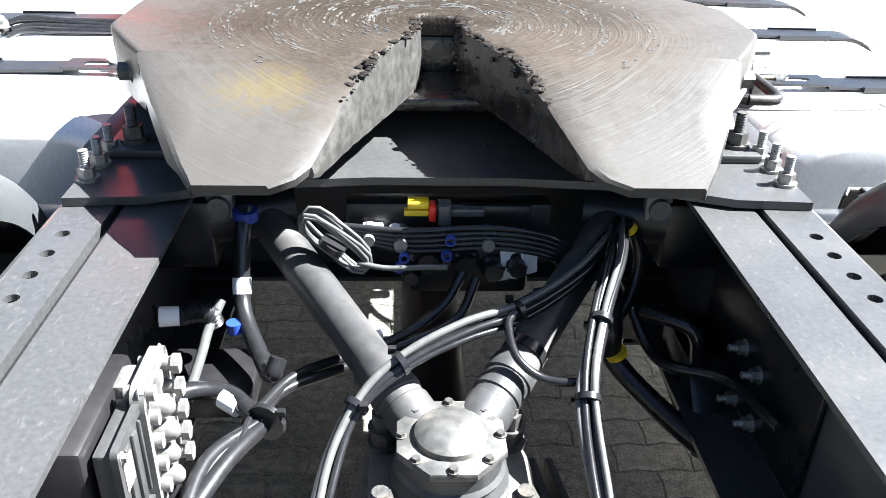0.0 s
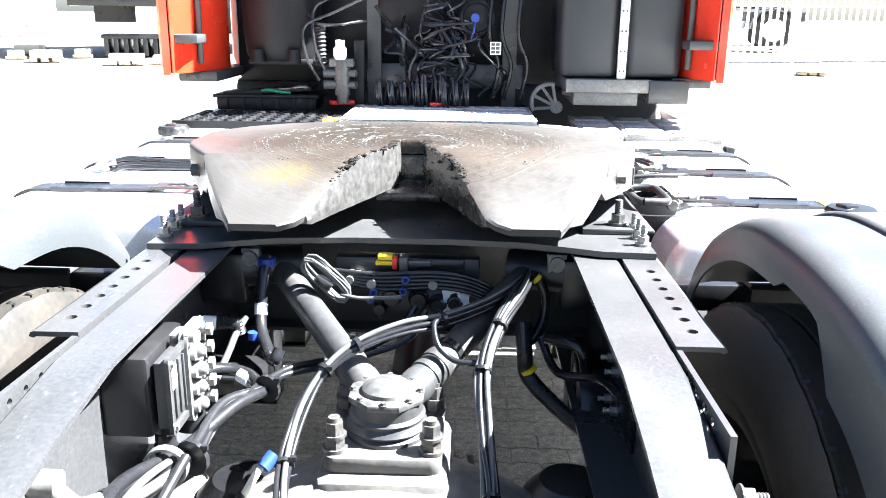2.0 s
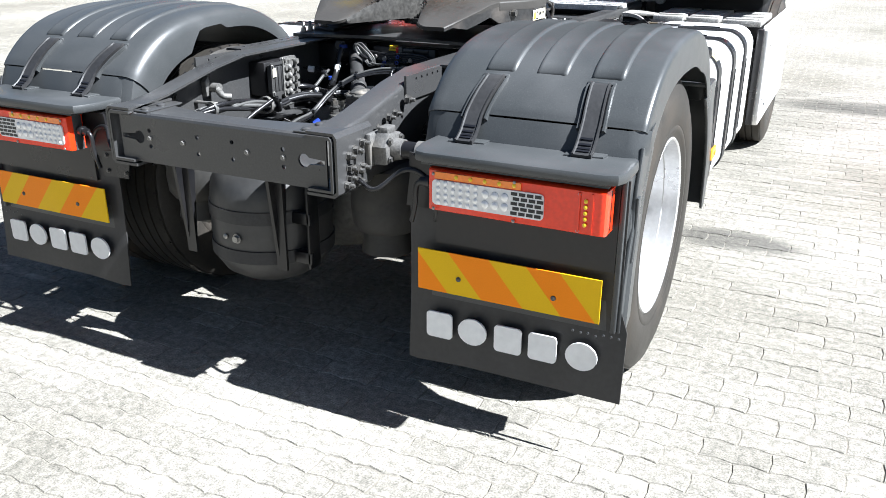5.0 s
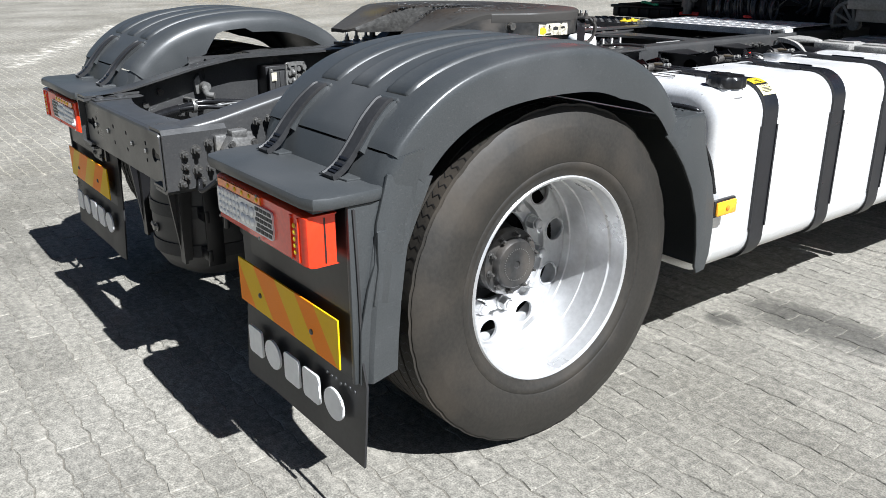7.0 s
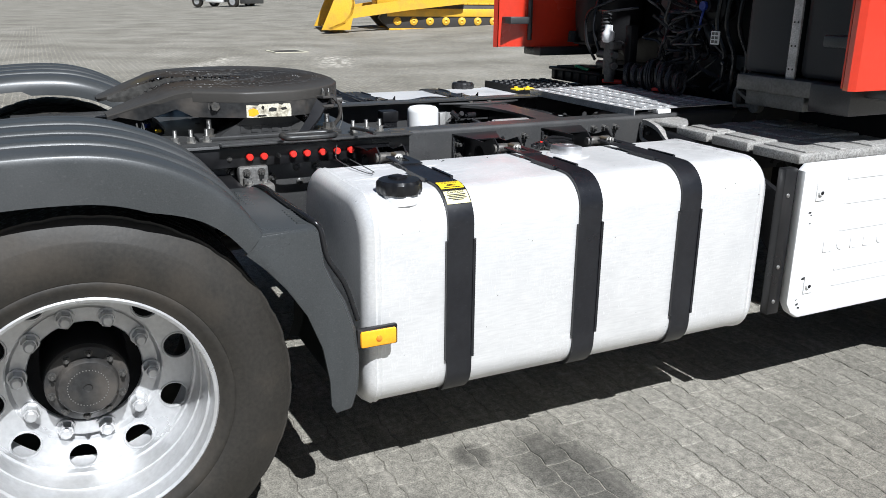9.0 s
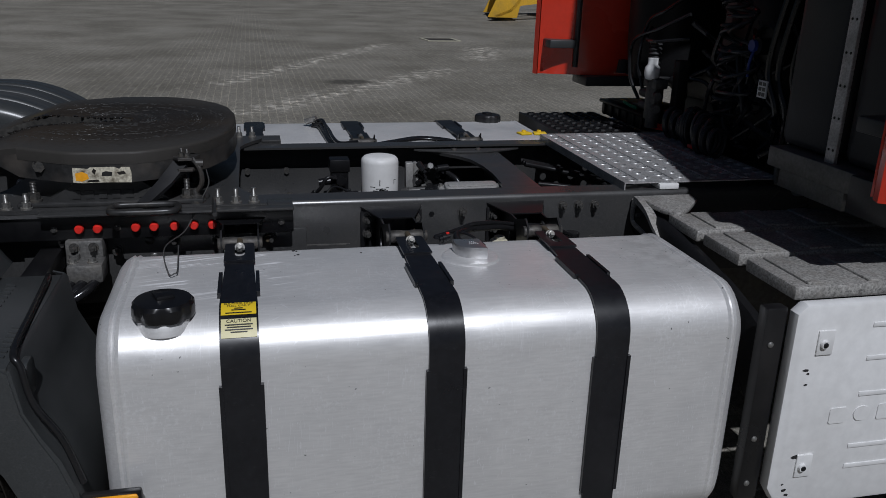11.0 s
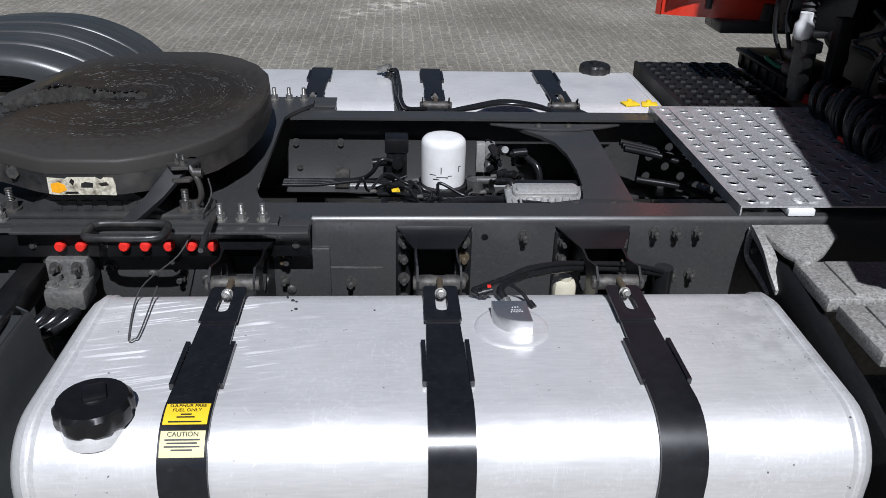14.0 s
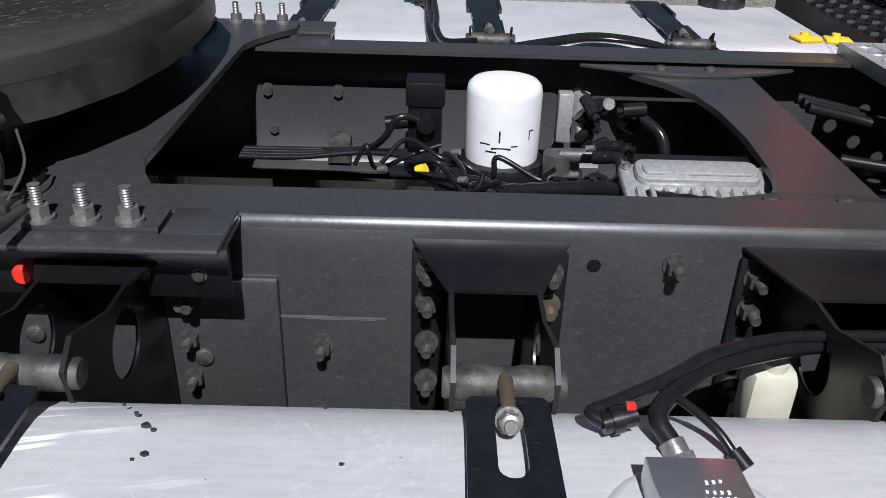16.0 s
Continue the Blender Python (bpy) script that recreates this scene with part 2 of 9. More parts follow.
M_IRON = mat("iron_cover", (0.07, 0.065, 0.06), 0.6, 0.4, 0.3, 60)


def greasy_plate(name, rust, dark):
    """Worn coupling plate: brown grease and steel with circular scoring round the king pin."""
    m = mat(name, dark, 0.54, 0.0, 0.4, 150, rust, 0.9, 3.2, 0.3, rvar=0.2)
    n, ln = m.node_tree.nodes, m.node_tree.links
    b = n["Principled BSDF"]
    b.inputs["Specular IOR Level"].default_value = 0.28
    co = n.new("ShaderNodeTexCoord")
    mp = n.new("ShaderNodeMapping")
    mp.inputs["Location"].default_value = (0.0, -0.66, -1.206)
    ln.new(co.outputs["Object"], mp.inputs["Vector"])
    # scoring that runs round the pin: noise drawn out along the circles
    xyz, polar = n.new("ShaderNodeSeparateXYZ"), n.new("ShaderNodeCombineXYZ")
    ln.new(mp.outputs[0], xyz.inputs[0])
    turn, size, wide = n.new("ShaderNodeMath"), n.new("ShaderNodeVectorMath"), n.new("ShaderNodeMath")
    turn.operation, size.operation, wide.operation = "ARCTAN2", "LENGTH", "MULTIPLY"
    ln.new(xyz.outputs["X"], turn.inputs[0])
    ln.new(xyz.outputs["Y"], turn.inputs[1])
    ln.new(mp.outputs[0], size.inputs[0])
    ln.new(size.outputs["Value"], wide.inputs[0])
    wide.inputs[1].default_value = 85
    ln.new(wide.outputs[0], polar.inputs["X"])
    ln.new(turn.outputs[0], polar.inputs["Y"])
    ring = n.new("ShaderNodeTexNoise")
    ring.inputs["Scale"].default_value, ring.inputs["Detail"].default_value = 1.6, 6
    ring.inputs["Roughness"].default_value = 0.65
    ln.new(polar.outputs[0], ring.inputs["Vector"])
    clump = n.new("ShaderNodeTexNoise")
    clump.inputs["Scale"].default_value, clump.inputs["Detail"].default_value = 55, 8
    ln.new(co.outputs["Object"], clump.inputs["Vector"])
    add = n.new("ShaderNodeMath")
    add.operation = "MULTIPLY"
    ln.new(ring.outputs["Fac"], add.inputs[0])
    ln.new(clump.outputs["Fac"], add.inputs[1])
    # brown grease in the middle, bare grey steel towards the rim
    away = n.new("ShaderNodeVectorMath")
    away.operation = "LENGTH"
    ln.new(mp.outputs[0], away.inputs[0])
    far = n.new("ShaderNodeMath")
    far.operation = "MULTIPLY_ADD"
    far.inputs[1].default_value = 0.22
    ln.new(clump.outputs["Fac"], far.inputs[0])
    ln.new(away.outputs["Value"], far.inputs[2])
    band = n.new("ShaderNodeMapRange")
    band.inputs["From Min"].default_value, band.inputs["From Max"].default_value = 0.40, 0.56
    ln.new(far.outputs[0], band.inputs["Value"])
    rim = n.new("ShaderNodeMix")
    rim.data_type = "RGBA"
    rim.inputs["B"].default_value = (0.044, 0.041, 0.037, 1)
    old = b.inputs["Base Color"].links[0].from_socket
    ln.new(band.outputs[0], rim.inputs["Factor"])
    ln.new(old, rim.inputs["A"])
    score = n.new("ShaderNodeMapRange")
    score.inputs["From Min"].default_value, score.inputs["From Max"].default_value = 0.56, 0.68
    score.inputs["To Max"].default_value = 0.5
    ln.new(ring.outputs["Fac"], score.inputs["Value"])
    faint, low = n.new("ShaderNodeMath"), n.new("ShaderNodeMath")
    faint.operation = low.operation = "MULTIPLY"
    ebb = n.new("ShaderNodeMapRange")
    ebb.inputs["From Min"].default_value, ebb.inputs["From Max"].default_value = 0.38, 0.52
    ebb.inputs["To Min"].default_value, ebb.inputs["To Max"].default_value = 1.0, 0.22
    ln.new(far.outputs[0], ebb.inputs["Value"])
    ln.new(score.outputs[0], faint.inputs[0])
    ln.new(ebb.outputs[0], faint.inputs[1])
    ln.new(add.outputs[0], low.inputs[0])
    ln.new(ebb.outputs[0], low.inputs[1])
    worn = n.new("ShaderNodeMix")
    worn.data_type = "RGBA"
    worn.inputs["B"].default_value = (0.080, 0.078, 0.076, 1)
    ln.new(faint.outputs[0], worn.inputs["Factor"])
    ln.new(rim.outputs["Result"], worn.inputs["A"])
    # a yellow-brown rust patch on one ramp
    spot, edge = n.new("ShaderNodeVectorMath"), n.new("ShaderNodeMath")
    spot.operation, edge.operation = "DISTANCE", "MULTIPLY_ADD"
    spot.inputs[1].default_value = (-0.23, 0.37 * 1.6, 1.18)
    long = n.new("ShaderNodeMapping")
    long.inputs["Scale"].default_value = (1, 1.6, 1)
    ln.new(co.outputs["Object"], long.inputs["Vector"])
    ln.new(long.outputs[0], spot.inputs[0])
    edge.inputs[1].default_value = 0.16
    ln.new(clump.outputs["Fac"], edge.inputs[0])
    ln.new(spot.outputs["Value"], edge.inputs[2])
    inside = n.new("ShaderNodeMapRange")
    inside.inputs["From Min"].default_value, inside.inputs["From Max"].default_value = 0.165, 0.10
    inside.inputs["To Max"].default_value = 0.42
    ln.new(edge.outputs[0], inside.inputs["Value"])
    patch = n.new("ShaderNodeMix")
    patch.data_type = "RGBA"
    patch.inputs["B"].default_value = (0.085, 0.066, 0.022, 1)
    ln.new(inside.outputs[0], patch.inputs["Factor"])
    ln.new(worn.outputs["Result"], patch.inputs["A"])
    ln.new(patch.outputs["Result"], b.inputs["Base Color"])
    bp = n.new("ShaderNodeBump")
    bp.inputs["Strength"].default_value, bp.inputs["Distance"].default_value = 0.9, 0.006
    ln.new(low.outputs[0], bp.inputs["Height"])
    ln.new(bp.outputs[0], b.inputs["Normal"])
    return m


M_FIFTH = greasy_plate("greased_plate", (0.036, 0.026, 0.017), (0.022, 0.0175, 0.013))
M_RAMP = mat("grease_glint_grey", (0.070, 0.069, 0.066), 0.40, 0.25, 0.2, 90, (0.115, 0.11, 0.10), 0.5, 9, 0.12)
M_SKIRT = mat("skirt_paint", (0.03, 0.03, 0.03), 0.4, 0.2, 0.3, 60, (0.14, 0.12, 0.1), 0.5, 9, 0.3)
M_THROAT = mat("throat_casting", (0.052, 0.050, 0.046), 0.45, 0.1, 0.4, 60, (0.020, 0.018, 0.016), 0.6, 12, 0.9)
M_GREASE_SHADE = mat("old_grease_and_shade", (0.017, 0.015, 0.013), 0.25, 0, 0.5, 60, (0.038, 0.033, 0.028), 0.5, 22, 0.9)


def paving(name, pattern):
    m = bpy.data.materials.new(name)
    m.use_nodes = True
    n, ln = m.node_tree.nodes, m.node_tree.links
    b = n["Principled BSDF"]
    b.inputs["Roughness"].default_value = 0.85
    co = n.new("ShaderNodeNewGeometry")
    fine, mid, large = (n.new("ShaderNodeTexNoise") for _ in range(3))
    for node, s, d in ((fine, 170, 6), (mid, 38, 6), (large, 0.55, 7)):
        node.inputs["Scale"].default_value, node.inputs["Detail"].default_value = s, d
        ln.new(co.outputs["Position"], node.inputs["Vector"])
    smap = n.new("ShaderNodeMapping")
    smap.inputs["Scale"].default_value = (2.0, 9.0, 1.0)
    ln.new(co.outputs["Position"], smap.inputs["Vector"])
    streak = n.new("ShaderNodeTexNoise")
    streak.inputs["Scale"].default_value, streak.inputs["Detail"].default_value = 1.6, 5
    ln.new(smap.outputs[0], streak.inputs["Vector"])
    ramp = n.new("ShaderNodeValToRGB")
    ramp.color_ramp.elements[0].position, ramp.color_ramp.elements[0].color = 0.34, (0.143, 0.133, 0.109, 1)
    ramp.color_ramp.elements[1].position, ramp.color_ramp.elements[1].color = 0.66, (0.242, 0.228, 0.196, 1)
    ln.new(large.outputs["Fac"], ramp.inputs["Fac"])
    colour = ramp.outputs[0]

    def scaled(value, lo, hi, colour, a=0.3, z=0.7):
        r = n.new("ShaderNodeMapRange")
        r.inputs["From Min"].default_value, r.inputs["From Max"].default_value = a, z
        r.inputs["To Min"].default_value, r.inputs["To Max"].default_value = lo, hi
        ln.new(value, r.inputs["Value"])
        v = n.new("ShaderNodeVectorMath")
        v.operation = "SCALE"
        ln.new(colour, v.inputs[0])
        ln.new(r.outputs[0], v.inputs["Scale"])
        return v.outputs[0]

    colour = scaled(fine.outputs["Fac"], 0.55, 1.45, colour)
    # pale swept sand lying in streaks
    sand = n.new("ShaderNodeMapRange")
    sand.inputs["From Min"].default_value, sand.inputs["From Max"].default_value = 0.56, 0.74
    sand.inputs["To Max"].default_value = 0.55
    ln.new(streak.outputs["Fac"], sand.inputs["Value"])
    pale = n.new("ShaderNodeMix")
    pale.data_type = "RGBA"
    pale.inputs["B"].default_value = (0.36, 0.335, 0.285, 1)
    ln.new(sand.outputs[0], pale.inputs["Factor"])
    ln.new(colour, pale.inputs["A"])
    colour = pale.outputs["Result"]
    # trails of pale sand swept across the yard
    for start, along, length, wide in (((-9.6, 0.4), (-0.893, 0.45), 9.0, 0.16), ((-6.9, 0.6), (-0.79, 0.613), 7.0, 0.22), ((-13.4, 5.6), (-0.96, 0.28), 4.0, 0.30)):
        def across(direction, offset):
            away = n.new("ShaderNodeVectorMath")
            away.operation = "SUBTRACT"
            away.inputs[1].default_value = (*start, 0)
            ln.new(co.outputs["Position"], away.inputs[0])
            dot = n.new("ShaderNodeVectorMath")
            dot.operation = "DOT_PRODUCT"
            dot.inputs[1].default_value = (*direction, 0)
            ln.new(away.outputs[0], dot.inputs[0])
            shift = n.new("ShaderNodeMath")
            shift.operation = "SUBTRACT"
            shift.inputs[1].default_value = offset
            ln.new(dot.outputs["Value"], shift.inputs[0])
            size = n.new("ShaderNodeMath")
            size.operation = "ABSOLUTE"
            ln.new(shift.outputs[0], size.inputs[0])
            return size.outputs[0]

        def band(value, a, z):
            r = n.new("ShaderNodeMapRange")
            r.inputs["From Min"].default_value, r.inputs["From Max"].default_value = a, z
            ln.new(value, r.inputs["Value"])
            return r.outputs[0]

        gap = n.new("ShaderNodeTexNoise")
        gap.inputs["Scale"].default_value, gap.inputs["Detail"].default_value = 5.5, 6
        ln.new(co.outputs["Position"], gap.inputs["Vector"])
        fac = None
        for value in (band(across((-along[1], along[0]), 0.0), wide * 2, 0.0), band(across(along, length / 2), length / 2, length / 2 - 0.8), band(gap.outputs["Fac"], 0.47, 0.60)):
            if fac is None:
                fac = value
                continue
            times = n.new("ShaderNodeMath")
            times.operation = "MULTIPLY"
            ln.new(fac, times.inputs[0])
            ln.new(value, times.inputs[1])
            fac = times.outputs[0]
        pale = n.new("ShaderNodeMix")
        pale.data_type = "RGBA"
        pale.inputs["B"].default_value = (0.52, 0.49, 0.43, 1)
        ln.new(fac, pale.inputs["Factor"])
        ln.new(colour, pale.inputs["A"])
        colour = pale.outputs["Result"]
    colour = scaled(mid.outputs["Fac"], 0.68, 1.32, colour)
    height = fine.outputs["Fac"]
    if pattern:
        brick = n.new("ShaderNodeTexBrick")
        brick.inputs["Scale"].default_value = 1.0
        brick.inputs["Brick Width"].default_value, brick.inputs["Row Height"].default_value = 0.2, 0.1
        brick.inputs["Mortar Size"].default_value, brick.inputs["Mortar Smooth"].default_value = 0.006, 0.4
        brick.inputs["Color1"].default_value = (1, 1, 1, 1)
        brick.inputs["Color2"].default_value = (0.90, 0.89, 0.87, 1)
        brick.inputs["Mortar"].default_value = (1.5, 1.47, 1.40, 1)
        # wavy rows: a little noise and a zigzag shift the joints
        wob = n.new("ShaderNodeTexNoise")
        wob.inputs["Scale"].default_value, wob.inputs["Detail"].default_value = 9, 4
        ln.new(co.outputs["Position"], wob.inputs["Vector"])
        shift = n.new("ShaderNodeVectorMath")
        shift.operation = "MULTIPLY_ADD"
        shift.inputs[1].default_value = (0.05, 0.05, 0)
        ln.new(wob.outputs["Color"], shift.inputs[0])
        ln.new(co.outputs["Position"], shift.inputs[2])
        ln.new(shift.outputs[0], brick.inputs["Vector"])
        mix = n.new("ShaderNodeMix")
        mix.data_type, mix.blend_type = "RGBA", "MULTIPLY"
        mix.inputs["Factor"].default_value = 1
        ln.new(colour, mix.inputs["A"])
        ln.new(brick.outputs["Color"], mix.inputs["B"])
        colour = mix.outputs["Result"]
    else:
        info = n.new("ShaderNodeObjectInfo")
        colour = scaled(co.outputs["Random Per Island"], 0.86, 1.12, colour, 0, 1)
        colour = scaled(info.outputs["Random"], 0.90, 1.08, colour, 0, 1)
    # oil that has soaked in, streaked along the rows
    for place, stretch, size in (((1.33, 1.44), (0.62, 1.5), 0.26), ((1.04, 1.19), (1.0, 1.2), 0.09), ((-10.3, 2.6), (1.0, 0.8), 0.35), ((2.4, 5.4), (0.35, 1.3), 0.5)):
        away = n.new("ShaderNodeVectorMath")
        away.operation = "SUBTRACT"
        away.inputs[1].default_value = (*place, 0)
        ln.new(co.outputs["Position"], away.inputs[0])
        wide = n.new("ShaderNodeVectorMath")
        wide.operation = "MULTIPLY"
        wide.inputs[1].default_value = (*stretch, 0)
        ln.new(away.outputs[0], wide.inputs[0])
        length = n.new("ShaderNodeVectorMath")
        length.operation = "LENGTH"
        ln.new(wide.outputs[0], length.inputs[0])
        ragged = n.new("ShaderNodeMath")
        ragged.operation = "MULTIPLY_ADD"
        ragged.inputs[1].default_value = -0.9 * size
        ln.new(streak.outputs["Fac"], ragged.inputs[0])
        ln.new(length.outputs["Value"], ragged.inputs[2])
        colour = scaled(ragged.outputs[0], 0.42, 1.0, colour, 0.12 * size, 0.62 * size)
    ln.new(colour, b.inputs["Base Color"])
    bp = n.new("ShaderNodeBump")
    bp.inputs["Strength"].default_value, bp.inputs["Distance"].default_value = 0.6, 0.003
    ln.new(height, bp.inputs["Height"])
    ln.new(bp.outputs[0], b.inputs["Normal"])
    return m


M_GROUND = paving("paving_far", True)
M_PAVER = paving("paving_block", False)
M_JOINT = mat("joint_sand", (0.20, 0.185, 0.155), 0.95, 0, 0.4, 120, (0.10, 0.09, 0.072), 0.8, 2.2, 0.4)


# ---- mesh helpers ----
def box(bm, a, b, bev=0.0):
    x0, y0, z0 = (min(p, q) for p, q in zip(a, b))
    x1, y1, z1 = (max(p, q) for p, q in zip(a, b))
    v = [bm.verts.new((x, y, z)) for x in (x0, x1) for y in (y0, y1) for z in (z0, z1)]
    fs = [bm.faces.new([v[i] for i in q]) for q in ((0, 1, 3, 2), (4, 6, 7, 5), (0, 4, 5, 1), (2, 3, 7, 6), (0, 2, 6, 4), (1, 5, 7, 3))]
    if bev:
        bmesh.ops.bevel(bm, geom=list({e for f in fs for e in f.edges}), offset=bev, segments=2, profile=0.5, affect="EDGES")


def obox(bm, centre, size, turn, bev=0.0):
    """A box turned by a matrix about its centre."""
    t = bmesh.new()
    box(t, [-s / 2 for s in size], [s / 2 for s in size], bev)
    t.transform(Matrix.Translation(centre) @ turn.to_4x4())
    me = bpy.data.meshes.new("t")
    t.to_mesh(me)
    t.free()
    bm.from_mesh(me)
    bpy.data.meshes.remove(me)


def frame_for(d):
    d = Vector(d).normalized()
    u = d.orthogonal().normalized()
    return u, d.cross(u)


def cyl(bm, p0, p1, r0, r1=None, n=16):
    p0, p1 = Vector(p0), Vector(p1)
    r1 = r0 if r1 is None else r1
    u, w = frame_for(p1 - p0)
    ring = []
    for p, r in ((p0, r0), (p1, r1)):
        ring.append([bm.verts.new(p + r * (math.cos(a) * u + math.sin(a) * w)) for a in (2 * math.pi * i / n for i in range(n))])
    for i in range(n):
        bm.faces.new((ring[0][i], ring[0][(i + 1) % n], ring[1][(i + 1) % n], ring[1][i]))
    bm.faces.new(ring[0][::-1])
    bm.faces.new(ring[1])


def smooth_line(pts, steps=6):
    p = [Vector(q) for q in pts]
    p = [2 * p[0] - p[1]] + p + [2 * p[-1] - p[-2]]
    out = []
    for i in range(1, len(p) - 2):
        for k in range(steps):
            t = k / steps
            out.append(0.5 * ((2 * p[i]) + (p[i + 1] - p[i - 1]) * t + (2 * p[i - 1] - 5 * p[i] + 4 * p[i + 1] - p[i + 2]) * t * t
                              + (3 * p[i] - p[i - 1] - 3 * p[i + 1] + p[i + 2]) * t ** 3))
    return out + [p[-2]]


def tube(bm, pts, r, n=12, steps=6, ribs=0.0):
    line = smooth_line(pts, steps) if steps > 1 else [Vector(p) for p in pts]
    u, w = frame_for(line[1] - line[0])
    rings = []
    for i, p in enumerate(line):
        d = (line[min(i + 1, len(line) - 1)] - line[max(i - 1, 0)]).normalized()
        u = (u - d * u.dot(d)).normalized()
        w = d.cross(u)
        rr = r * (1 + ribs * (i % 2))
        rings.append([bm.verts.new(p + rr * (math.cos(a) * u + math.sin(a) * w)) for a in (2 * math.pi * k / n for k in range(n))])
    for a, b in zip(rings, rings[1:]):
        for i in range(n):
            bm.faces.new((a[i], a[(i + 1) % n], b[(i + 1) % n], b[i]))
    bm.faces.new(rings[0][::-1])
    bm.faces.new(rings[-1])


AXES = {"x": lambda a, u, v: (a, u, v), "y": lambda a, u, v: (u, a, v), "z": lambda a, u, v: (u, v, a)}


def lathe(bm, prof, centre, axis="x", n=32, close=False, cap=True):
    """Turns (radius, along) points about an axis through centre."""
    c = Vector(centre)
    rings = []
    for r, h in prof:
        rings.append([bm.verts.new(c + Vector(AXES[axis](h, r * math.cos(a), r * math.sin(a)))) for a in (2 * math.pi * i / n for i in range(n))])
    pairs = list(zip(rings, rings[1:])) + ([(rings[-1], rings[0])] if close else [])
    for a, b in pairs:
        for i in range(n):
            bm.faces.new((a[i], a[(i + 1) % n], b[(i + 1) % n], b[i]))
    if cap and not close:
        if prof[0][0] > 0.0005:
            bm.faces.new(rings[0])
        if prof[-1][0] > 0.0005:
            bm.faces.new(rings[-1])
    bmesh.ops.remove_doubles(bm, verts=[v for r in rings for v in r], dist=1e-5)
    bmesh.ops.recalc_face_normals(bm, faces=bm.faces[:])


def prism(bm, poly, axis, a0, a1, bev=0.0):
    """A flat outline drawn out along an axis: x takes (y, z), y takes (x, z), z takes (x, y)."""
    lo = [bm.verts.new(AXES[axis](a0, u, v)) for u, v in poly]
    hi = [bm.verts.new(AXES[axis](a1, u, v)) for u, v in poly]
    k = len(poly)
    fs = [bm.faces.new(lo), bm.faces.new(hi[::-1])]
    for i in range(k):
        fs.append(bm.faces.new((lo[i], hi[i], hi[(i + 1) % k], lo[(i + 1) % k])))
    bmesh.ops.recalc_face_normals(bm, faces=fs)
    if bev:
        bmesh.ops.bevel(bm, geom=list({e for f in fs[:2] for e in f.edges}), offset=bev, segments=2, profile=0.5, affect="EDGES")


def circle(u, v, r, n=12, squash=1.0):
    return [(u + r * math.cos(2 * math.pi * i / n), v + squash * r * math.sin(2 * math.pi * i / n)) for i in range(n)]


def rounded(u0, u1, v0, v1, r, n=4):
    out = []
    for cu, cv, a in ((u1 - r, v1 - r, 0), (u0 + r, v1 - r, 90), (u0 + r, v0 + r, 180), (u1 - r, v0 + r, 270)):
        out += [(cu + r * math.cos(radians(a + 90 * i / n)), cv + r * math.sin(radians(a + 90 * i / n))) for i in range(n + 1)]
    return out


def plate(bm, outer, holes, axis, a0, a1):
    """A sheet with openings that go through it."""
    t = bmesh.new()
    edges = []
    for loop in [outer] + list(holes):
        vs = [t.verts.new(AXES[axis](a0, u, v)) for u, v in loop]
        edges += [t.edges.new((vs[i], vs[(i + 1) % len(vs)])) for i in range(len(vs))]
    bmesh.ops.triangle_fill(t, edges=edges, use_beauty=True)
    ext = bmesh.ops.extrude_face_region(t, geom=t.faces[:])
    d = Vector(AXES[axis](a1 - a0, 0, 0))
    bmesh.ops.translate(t, vec=d, verts=[g for g in ext["geom"] if isinstance(g, bmesh.types.BMVert)])
    bmesh.ops.recalc_face_normals(t, faces=t.faces[:])
    me = bpy.data.meshes.new("t")
    t.to_mesh(me)
    t.free()
    bm.from_mesh(me)
    bpy.data.meshes.remove(me)


def sweep(bm, loops, caps=True):
    """Joins closed loops of equally many points into a skin."""
    rings = [[bm.verts.new(p) for p in loop] for loop in loops]
    k = len(rings[0])
    fs = []
    for a, b in zip(rings, rings[1:]):
        fs += [bm.faces.new((a[i], a[(i + 1) % k], b[(i + 1) % k], b[i])) for i in range(k)]
    if caps:
        fs += [bm.faces.new(rings[0][::-1]), bm.faces.new(rings[-1])]
    bmesh.ops.recalc_face_normals(bm, faces=fs)


def sheet(bm, rows, thick):
    """A curved sheet from a grid of points, with thickness."""
    g = [[bm.verts.new(p) for p in r] for r in rows]
    fs = [bm.faces.new((g[i][j], g[i][j + 1], g[i + 1][j + 1], g[i + 1][j])) for i in range(len(g) - 1) for j in range(len(g[0]) - 1)]
    bmesh.ops.recalc_face_normals(bm, faces=fs)
    bmesh.ops.solidify(bm, geom=fs, thickness=thick)


def mesh_of(bm, name, material, sharp=38):
    me = bpy.data.meshes.new(name)
    bm.to_mesh(me)
    bm.free()
    me.materials.append(material)
    me.shade_smooth()
    me.set_sharp_from_angle(angle=radians(sharp))
    return me


def part(name, bm, material, parent, label="", sharp=38):
    ob = new(name, mesh_of(bm, name, material, sharp))
    ob.parent = parent
    return tagged(ob, label)


def root(name, label, category, group="", at=(0, 0, 0), turn=0.0):
    ob = new(name)
    ob.empty_display_size = 0.2
    ob.matrix_basis = pose(*at, 0, 0, turn)
    return tagged(ob, label, category, group)


FASTENERS = {}


